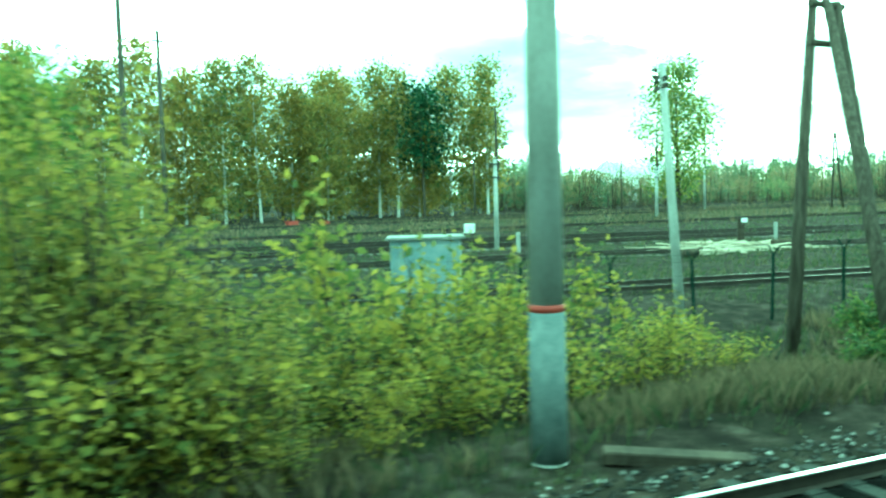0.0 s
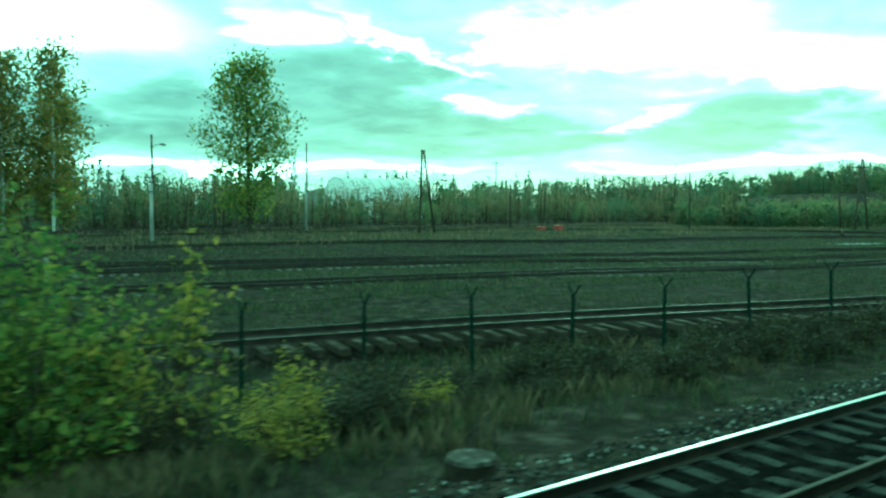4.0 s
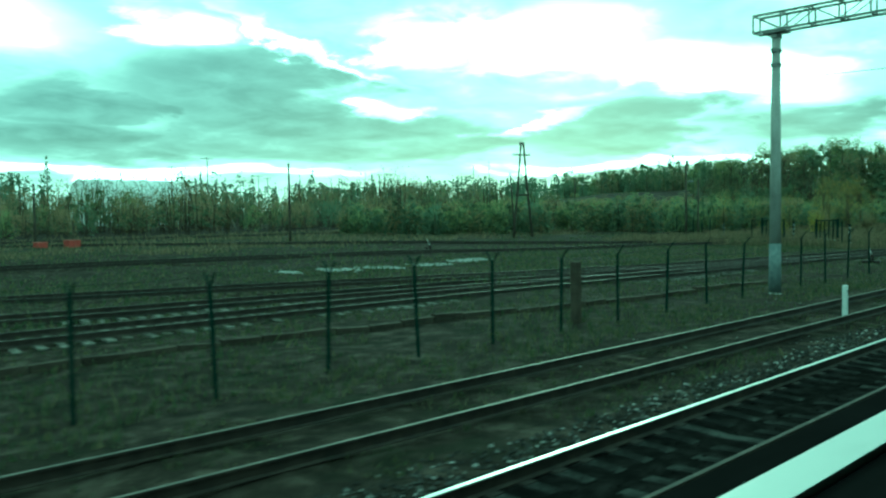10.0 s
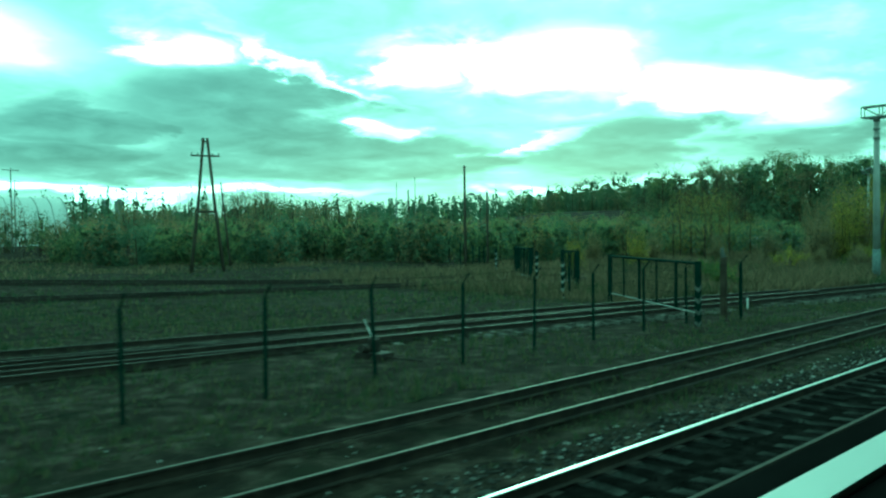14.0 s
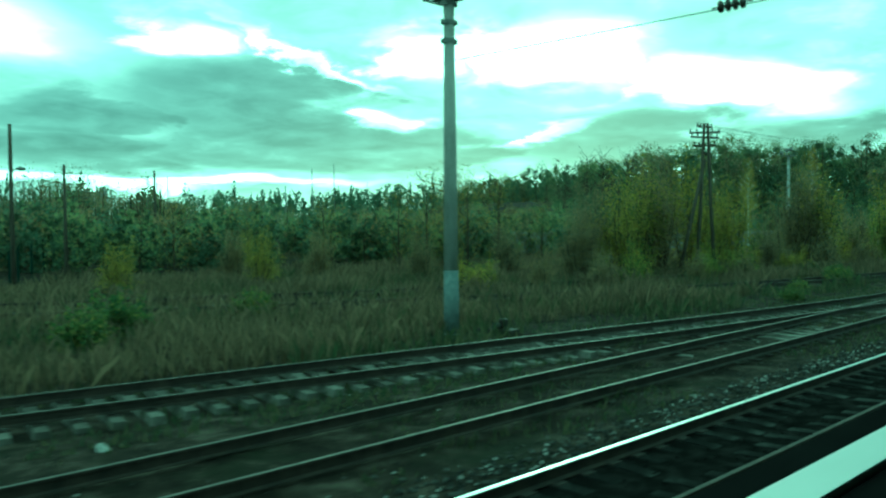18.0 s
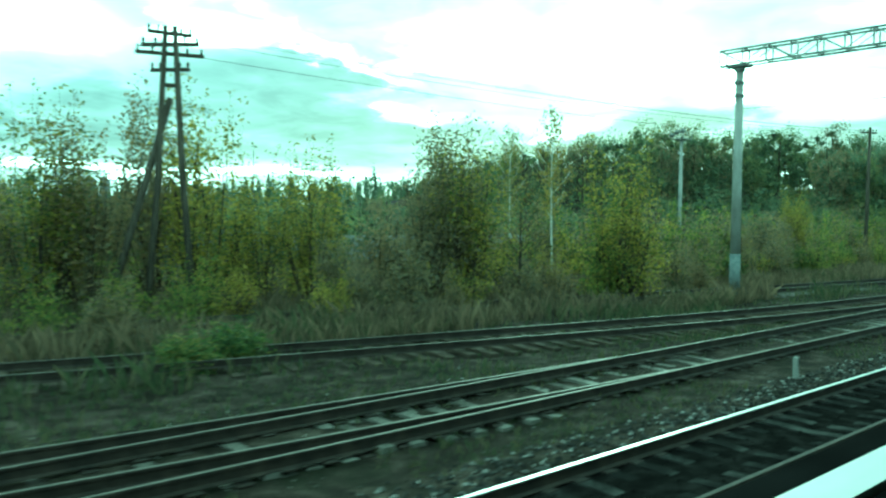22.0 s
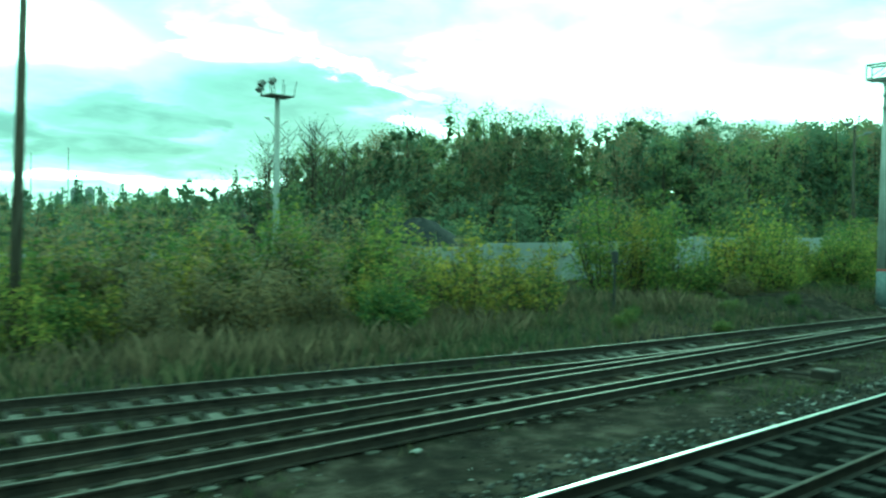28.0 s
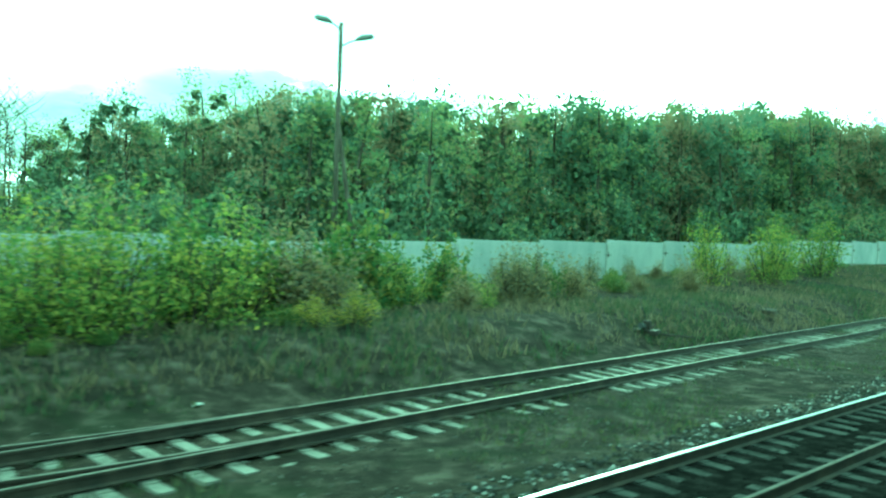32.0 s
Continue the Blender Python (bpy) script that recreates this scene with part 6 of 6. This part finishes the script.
    part("switch_box", Shape().box((-0.1, -0.85, 0.1), (0.42, 0.5, 0.2), bevel=0.03).mesh("switch_box", RUST), rods)
    # round concrete well covers
    for x, y in ((33.8, 7.2), (103.5, 7.95), (142.4, 7.45), (303.2, 15.0)):
        wc = thing("well_cover", "round concrete cable-well cover in the gravel", "well cover", pose(x, y, gz(x, y)), group="well covers")
        part("ring", Shape().tube([(0, 0, -0.3), (0, 0, 0.17)], 0.29, 20).mesh("ring", TIMBER), wc)
        part("lid", Shape().tube([(0, 0, 0.17), (0, 0, 0.22)], [0.31, 0.29], 20).mesh("lid", EARTHY), wc)
    # relay boxes and cable bits beside the line
    for x, y in ((207.5, 7.0), (57.55, 8.5)):
        c = thing("fallen_sleeper", "old dark timber sleeper lying beside the line", "sleeper", pose(x, y, gz(x, y) + (0.12 if x > 100 else 0.24), 0, 4 if x > 100 else -17, 24 if x > 100 else 12), group="old sleepers")
        part("beam", Shape().box((0, 0, 0), (1.5, 0.24, 0.2), bevel=0.02).mesh("beam", TARRED), c)
    t = thing("concrete_trough", "concrete cable trough leaning at the mast's foot", "cable trough", pose(1.3, 7.3, gz(1.3, 7.3) + 0.05, 0, 3, -28))
    part("trough", Shape().box((0, 0, 0), (1.7, 0.3, 0.14), bevel=0.02).mesh("trough", TIMBER), t)
    # spoil heap behind the wall
    heap = thing("spoil_heap", "dark heap of spoil behind the wall", "heap", pose(266.0, 39, gz(266.0, 39)))
    hs = Shape()
    n = 18
    rings = []
    for j, (r, z) in enumerate(((3.7, -0.3), (2.9, 1.2), (2.0, 2.3), (1.1, 3.0), (0.3, 3.3))):
        rings.append([(math.cos(2 * math.pi * k / n) * r * (1.25 + 0.15 * math.sin(3 * k + j)), math.sin(2 * math.pi * k / n) * r * 0.7, z + 0.15 * math.sin(k * 2.1 + j * 1.7)) for k in range(n)])
    vs = [v for r in rings for v in r]
    fs = [(j * n + k, j * n + (k + 1) % n, (j + 1) * n + (k + 1) % n, (j + 1) * n + k) for j in range(4) for k in range(n)] + [tuple(range(4 * n, 5 * n))]
    part("mound", hs.add(vs, fs).mesh("mound", COAL, True), heap)
    # dwarf signal
    sg = thing("dwarf_signal", "dark signal head on a thin post in the weeds", "signal", pose(257.2, 16.95, gz(257.2, 16.95)))
    part("post", Shape().tube([(0, 0, -0.3), (0, 0, 2.0)], 0.045, 8).mesh("post", BLACK), sg)
    part("head", Shape().box((0, 0, 2.15), (0.21, 0.2, 0.42), bevel=0.03).mesh("head", BLACK), sg)
    # rubbish and stones that catch the eye
    for x, y, s in ((150.9, 11.3, 0.3), (276.8, 13.0, 0.22), (170.9, 7.3, 0.22), (242.0, 8.6, 0.18), (238.6, 14.0, 0.16), (249.5, 14.1, 0.25), (183.5, 7.6, 0.16), (200.1, 6.9, 0.2), (248.5, 6.6, 0.2), (231, 7.2, 0.2), (236.0, 6.8, 0.25), (253.4, 10.2, 0.15), (271, 7.0, 0.2), (283.6, 6.9, 0.2), (274, 15.5, 0.2)):
        rb = thing("litter", "crumpled pale scrap lying on the ground", "litter", pose(x, y, gz(x, y), rng.uniform(-15, 15), rng.uniform(-15, 15), rng.uniform(0, 180)), group="litter by the tracks")
        k, s = Shape(), s * 0.65
        ring = [(math.cos(a) * s * rng.uniform(0.6, 1.1), math.sin(a) * s * 0.6 * rng.uniform(0.6, 1.1), rng.uniform(0.0, 0.06)) for a in np.linspace(0, 2 * math.pi, 8)[:-1]]
        k.add(ring + [(0, 0, s * 0.5)], [(i, (i + 1) % 7, 7) for i in range(7)] + [tuple(reversed(range(7)))])
        part("scrap", k.mesh("scrap", CONCRETE), rb)


build_yard_bits()

# far blocks on the horizon
for k, (x, y, h, w) in enumerate(((760, 1400, 40, 60), (573.6, 1250, 56, 9), (598, 1258, 58, 12), (556, 1262, 47, 10))):
    r = thing("tower_block", "pale distant tower block on the horizon", "building", pose(x, y, -1, 0, 0, 20), group="far tower blocks")
    part("wall_box", Shape().box((0, 0, h / 2), (w, w * 0.7, h)).mesh("wall_box", PANEL), r)
    part("roof", Shape().box((0, 0, h + 1), (w * 0.5, w * 0.4, 5)).mesh("roof", PANEL), r)


def make_hangar(x, y, w, h, length):
    root = thing("hangar", "pale arched hangar behind the scrub", "building", pose(x, y, gz(x, y), 0, 0, 0))
    n, rows = 14, 8
    vs, fs = [], []
    for j in range(rows + 1):
        for k in range(n + 1):
            a = math.pi * k / n
            vs.append((-length / 2 + length * j / rows, -math.cos(a) * w / 2, math.sin(a) ** 0.8 * h))
    for j in range(rows):
        for k in range(n):
            i = j * (n + 1) + k
            fs.append((i, i + 1, i + n + 2, i + n + 1))
    fs += [tuple(range(n, -1, -1)), tuple(range(rows * (n + 1), (rows + 1) * (n + 1)))]
    part("vault", Shape().add(vs, fs).mesh("vault", WHITE, True), root)
    for j in range(rows + 1):
        p = [(-length / 2 + length * j / rows, -math.cos(math.pi * k / n) * w / 2 * 1.005, math.sin(math.pi * k / n) ** 0.8 * h * 1.005) for k in range(n + 1)]
        part("rib", Shape().tube(p, 0.10, 5).mesh("rib", CONCRETE), root)


make_hangar(172.5, 240, 20, 13.6, 30)


def build_ditch_edge():
    # Dark boards added to stand in for the dark edge of a ditch.
    run = thing("cable_trough", "long low run of dark boards added to draw a ditch edge", "cable trough")
    me = Shape().box((0, 0, 0.02), (1.02, 0.22, 0.26), bevel=0.015).mesh("trough_board", TIMBER)
    line = smooth_path([(72, 19.6), (81.5, 18.2), (89.3, 17.4), (95.1, 16.6), (103.7, 15.8), (112, 15.2)], 1.05)
    rng = np.random.default_rng(8)
    for (x, y), (x2, y2) in zip(line, line[1:]):
        part("trough_board", me, run, at=pose(x, y, gz(x, y) + rng.normal() * 0.02, rng.normal() * 2, rng.normal() * 1.5, math.degrees(math.atan2(y2 - y, x2 - x)) + rng.normal()))


build_ditch_edge()


def build_wires():
    root = thing("overhead_wires", "thin sagging telegraph wires strung between timber poles", "wires")
    for dy, dz in ((-0.5, 0.0), (0.1, 0.05), (0.6, -0.05), (0.3, -0.6)):
        p = []
        for k in range(13):
            t = k / 12
            p.append((192.25 + (239.65 - 192.25) * t, 24.8 + dy * 0.8 + (21.6 - 24.8) * t, 8.7 + dz + (9.1 - 8.7) * t - 2.0 * t * (1 - t)))
        part("wire", Shape().tube(p, 0.008, 4).mesh("wire", BLACK), root)


build_wires()

# ---------------------------------------------------------------- grass, stones, sleepers
def on_track(x, y, clear=1.05):
    bad = np.zeros(len(x), bool)
    for name, c in CURVES.items():
        yy = np.interp(x, c[:, 0], c[:, 1], left=1e6, right=1e6)
        bad |= np.abs(y - yy) < clear
    return bad


def build_blades(name, label, n, xr, yr, hr, w, mat, seed, patch=0.0, keep=None, lean=0.35, clear=1.05):
    rng = np.random.default_rng(seed)
    x, y = rng.uniform(*xr, n), yr[0] + (yr[1] - yr[0]) * rng.uniform(0, 1, n) ** 1.3
    ok = ~on_track(x, y, clear)
    ok &= hills(x, y, 0.55, seed * 0.7) + 0.5 * hills(x, y, 1.9, seed) > patch
    if keep is not None:
        ok &= keep(x, y)
    x, y = x[ok], y[ok]
    # tufts: draw blades together
    tx, ty = np.round(x / 0.35) * 0.35, np.round(y / 0.35) * 0.35
    pull = rng.uniform(0.0, 0.75, len(x))
    jx, jy = np.sin(tx * 12.9 + ty * 4.1) * 0.15, np.cos(tx * 7.7 - ty * 9.3) * 0.15
    x, y = x + (tx + jx - x) * pull, y + (ty + jy - y) * pull
    k = len(x)
    z = ground_z(x, y)
    h = rng.uniform(*hr, k) * (0.75 + 0.35 * hills(x, y, 0.8, seed + 3.0))
    a = rng.uniform(0, 2 * math.pi, k)
    dx, dy = np.cos(a), np.sin(a)
    l = rng.normal(0, lean, k) * h
    b = rng.uniform(0, 2 * math.pi, k)
    ww = w * rng.uniform(0.6, 1.4, k)
    p0 = np.stack([x - dx * ww, y - dy * ww, z - 0.03], 1)
    p1 = np.stack([x + dx * ww, y + dy * ww, z - 0.03], 1)
    p2 = np.stack([x + np.cos(b) * l * 0.4 + dx * ww * 0.6, y + np.sin(b) * l * 0.4 + dy * ww * 0.6, z + h * 0.6], 1)
    p3 = np.stack([x + np.cos(b) * l, y + np.sin(b) * l, z + h], 1)
    v = np.stack([p0, p1, p2, p3], 1).reshape(-1, 3)
    f = np.arange(4 * k).reshape(k, 4)
    return tagged(new(name, grid_mesh(name, v, f, mat)), label, "grass", kind="stuff")


build_blades("grass", "short patchy grass between the tracks", 120000, (-14, 330), (7.1, 13.2), (0.04, 0.20), 0.011, GRASS, 1, -0.05, clear=0.12)
build_blades("grass", "low green grass and weeds beyond the fence", 190000, (-10, 250), (11.0, 40), (0.05, 0.26), 0.018, GRASS, 2, -0.45, clear=0.35)
build_blades("dry_weeds", "tall dry brown weeds and grass", 64000, (-14, 47), (7.6, 16), (0.15, 0.6), 0.010, DRY, 3, -0.35, keep=lambda x, y: (y > 8.2 + 0.4 * np.sin(x * 0.7)) & ((x < 31 + 0.8 * np.sin(y * 2.3)) | (np.sin(x * 2.1 + y * 3.7) > 0.55)))
build_blades("weeds", "soft green weeds beside the line", 18000, (-14, 47), (7.5, 16), (0.12, 0.5), 0.010, GRASS, 33, -0.3, keep=lambda x, y: y > 7.9 + 0.4 * np.sin(x * 0.6))
build_blades("dry_weeds", "tall brownish weeds covering the field", 130000, (141, 262), (14.8, 46), (0.3, 1.05), 0.017, DRY, 4, -0.6, keep=lambda x, y: (y > 16.0 + 0.9 * np.sin(x * 0.35)) & ((x < 236) | (y > 15.8)) & ((x > 150) | (y > 19)))
build_blades("weeds", "green weeds mixed into the dry field", 60000, (141, 262), (14.0, 40), (0.2, 0.8), 0.018, GRASS, 5, -0.1, keep=lambda x, y: (x > 150) | (y > 18))
build_blades("weeds", "rough grass and weeds on the bank before the wall", 60000, (244, 345), (13.2, 27), (0.08, 0.42), 0.016, GRASS, 6, -0.1)
build_blades("dry_weeds", "dry weeds on the bank before the wall", 36000, (244, 345), (13.6, 27), (0.10, 0.45), 0.013, DRY, 7, -0.4)
build_blades("grass", "sparse grass in the yard", 110000, (-20, 190), (24, 98), (0.08, 0.30), 0.045, GRASS, 8, -0.4, clear=0.3)
build_blades("dry_weeds", "dry grass at the yard's far edge", 40000, (-20, 230), (55, 104), (0.15, 0.6), 0.05, DRY, 9, -0.2, clear=0.6)


def stone_block(n, x, y, z, s, rng):
    """n small eight-sided stones as vertices and faces."""
    base = np.array([(1, 0, 0), (0, 1, 0), (-1, 0, 0), (0, -1, 0), (0, 0, 1), (0, 0, -1)], float)
    tri = np.array([(0, 1, 4), (1, 2, 4), (2, 3, 4), (3, 0, 4), (1, 0, 5), (2, 1, 5), (3, 2, 5), (0, 3, 5)])
    v = base[None] * rng.uniform(0.55, 1.2, (n, 6, 1)) * s[:, None, None] * np.array([1, 1, 0.7])
    a = rng.uniform(0, 6.28, n)
    ca, sa = np.cos(a)[:, None], np.sin(a)[:, None]
    vx = v[:, :, 0] * ca - v[:, :, 1] * sa
    vy = v[:, :, 0] * sa + v[:, :, 1] * ca
    v = np.stack([vx + x[:, None], vy + y[:, None], v[:, :, 2] + z[:, None]], 2).reshape(-1, 3)
    f = (tri[None] + np.arange(n)[:, None, None] * 6).reshape(-1, 3)
    return v, f


def build_stones():
    rng = np.random.default_rng(9)
    # pale shoulder of the running line
    n = 26000
    x = rng.uniform(-12, 320, n)
    y = 6.75 + rng.normal(0, 0.26, n) + 0.08 * np.sin(x * 0.8)
    ok = y > 6.2
    x, y = x[ok], y[ok]
    n = len(x)
    v, f = stone_block(n, x, y, ground_z(x, y) + 0.012, rng.uniform(0.015, 0.055, n), rng)
    tagged(new("ballast_shoulder", grid_mesh("ballast_shoulder", v, f, STONES)), "pale crushed stone along the line's shoulder", "gravel", kind="stuff")
    n = 16000
    x, y = rng.uniform(-12, 320, n), rng.uniform(3.4, 6.4, n)
    v, f = stone_block(n, x, y, np.full(n, -0.188), rng.uniform(0.015, 0.04, n), rng)
    tagged(new("ballast", grid_mesh("ballast", v, f, OILED_SHADED)), "oily ballast between the sleepers, coloured dark for shade", "gravel", kind="stuff")
    n = 7000
    x, y = rng.uniform(-12, 320, n), rng.uniform(6.8, 12.5, n)
    ok = hills(x, y, 0.5, 3.3) > -0.1
    x, y = x[ok], y[ok]
    n = len(x)
    v, f = stone_block(n, x, y, ground_z(x, y) + 0.005, rng.uniform(0.012, 0.045, n), rng)
    tagged(new("scattered_stones", grid_mesh("scattered_stones", v, f, STONES)), "scattered grey stones between the tracks", "gravel", kind="stuff")


    # grey gravel under and beside the siding where the yard ends
    n = 20000
    x, y = rng.uniform(158, 322, n), rng.uniform(7.3, 12.7, n)
    ok = hills(x, y, 0.7, 1.9) + 0.6 * hills(x, y, 2.3, 4.4) > -0.35
    x, y = x[ok], y[ok]
    n = len(x)
    v, f = stone_block(n, x, y, ground_z(x, y) + 0.004, rng.uniform(0.014, 0.042, n), rng)
    tagged(new("siding_gravel", grid_mesh("siding_gravel", v, f, EARTHY)), "dirty grey gravel under the overgrown siding", "gravel", kind="stuff")
    # pale rubble strewn between two yard tracks
    n = 1500
    x = rng.uniform(97, 114, n)
    y = 37.4 - 0.02 * (x - 100) ** 1.6 * (x > 100) + rng.normal(0, 0.55, n)
    ok = np.sin(x * 1.9) + 0.6 * np.sin(x * 4.7 + 1) > -0.2
    x, y = x[ok], y[ok]
    n = len(x)
    v, f = stone_block(n, x, y, ground_z(x, y) + 0.03, rng.uniform(0.05, 0.16, n), rng)
    tagged(new("rubble", grid_mesh("rubble", v, f, CONCRETE)), "pale concrete rubble strewn between the yard tracks", "rubble", kind="stuff")


build_stones()


def bed_mesh():
    """Oily ballast bed under the running line, coloured dark for the train's shade."""
    s = Shape()
    pts = [(float(x), MAIN_Y, 0.0) for x in np.arange(-95, 430, 3.0)]
    s.sweep([(-2.1, -0.35), (2.0, -0.35), (1.5, -0.186), (0.9, -0.190), (-0.9, -0.190), (-1.6, -0.186)][::-1], pts)
    return s.mesh("ballast_bed", OILED_SHADED)


part("ballast_bed", bed_mesh(), TRACKS["main"], "oily ballast bed, coloured dark for shade")


def sleeper_shape(kind):
    s = Shape()
    if kind == "timber":
        s.box((0, 0, -0.255), (0.24, 2.7, 0.17), bevel=0.015)
    else:
        # concrete: deeper ends, waist lower in the middle
        w = 0.135
        buried = [(-1.35, -0.32), (-0.86, -0.245), (-0.62, -0.196), (0, -0.215), (0.62, -0.196), (0.86, -0.245), (1.35, -0.32)]
        prof = buried if kind == "buried" else [(-1.35, -0.18), (-0.68, -0.172), (0, -0.31), (0.68, -0.172), (1.35, -0.18)] if kind == "concrete" else [(-1.35, -0.18), (-0.45, -0.175), (0, -0.20), (0.45, -0.175), (1.35, -0.18)]
        verts, faces = [], []
        for y, z in prof:
            verts += [(-w, y, -0.36), (w, y, -0.36), (w * 0.78, y, z), (-w * 0.78, y, z)]
        for k in range(len(prof) - 1):
            for j in range(4):
                faces.append((k * 4 + j, k * 4 + (j + 1) % 4, k * 4 + 4 + (j + 1) % 4, k * 4 + 4 + j))
        e = 4 * len(prof) - 4
        faces += [(3, 2, 1, 0), (e, e + 1, e + 2, e + 3)]
        s.add(verts, faces)
        for k in (-HALF, HALF):
            s.box((0, k, -0.172), (0.2, 0.34, 0.016), 1)
    return s


def build_sleepers():
    rng = np.random.default_rng(13)
    meshes = {
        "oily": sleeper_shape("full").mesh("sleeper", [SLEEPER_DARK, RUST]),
        "concrete": sleeper_shape("concrete").mesh("sleeper", [SLEEPER, RUST]),
        "whole": sleeper_shape("full").mesh("sleeper", [SLEEPER, RUST]),
        "buried": sleeper_shape("buried").mesh("sleeper", [SLEEPER, RUST]),
        "timber": sleeper_shape("timber").mesh("sleeper", [TIMBER]),
    }
    # stretch of each track where sleepers are single objects; elsewhere they are joined
    single = {"main": (60, 225), "siding": (60, 225), "yard_a": (100, 180), "yard_e": (222, 274), "yard_d": (190, 255)}
    full = {"main": (-12, 330), "siding": (-10, 330), "yard_a": (0, 192), "yard_b": (0, 128), "yard_c": (20, 150), "yard_d": (20, 256), "yard_e": (150, 274)}
    for name, (x0, x1) in full.items():
        c = CURVES[name]
        d = np.concatenate([[0], np.cumsum(np.hypot(*np.diff(c, axis=0).T))])
        kind = LOOKS[name][2]
        rests = collections.defaultdict(Shape)
        step_l = 0.55 if kind != "timber" else 0.6
        k = 0
        for s in np.arange(0, d[-1], step_l):
            x, y = float(np.interp(s, d, c[:, 0])), float(np.interp(s, d, c[:, 1]))
            if not x0 < x < x1:
                continue
            xa, ya = float(np.interp(s + 0.5, d, c[:, 0])), float(np.interp(s + 0.5, d, c[:, 1]))
            a = math.degrees(math.atan2(ya - y, xa - x)) + rng.normal() * 0.8
            kk = ("buried" if x < 262 else "whole" if x > 274 else "concrete") if name == "siding" and x > 163 else kind
            z = rail_z(x, y) - (0.135 if name == "siding" and x < 163 and x > 66 else 0.075 if kk == "timber" else (0.05 if 215 < x < 262 else 0.035) + (0.012 if x > 262 else 0.0) if name == "siding" else 0 if name == "main" else 0.03) + rng.normal() * (0.006 if name == "main" else 0.010 if x > 262 else 0.022)
            at = pose(x, y, z, 0, 0, a)
            lo, hi = single.get(name, (0, 0))
            if lo < x < hi and k < 300:
                part("sleeper", meshes[kk], TRACKS[name], at=at)
                k += 1
            else:
                me = meshes[kk]
                rests[kk].add([at @ v.co for v in me.vertices], [tuple(p.vertices) for p in me.polygons], 0)
        for kk, rest in rests.items():
            ob = part("sleepers", rest.mesh("sleepers", [{"oily": SLEEPER_DARK, "timber": TIMBER}.get(kk, SLEEPER)]), TRACKS[name])
            tagged(ob, kind="stuff")


build_sleepers()
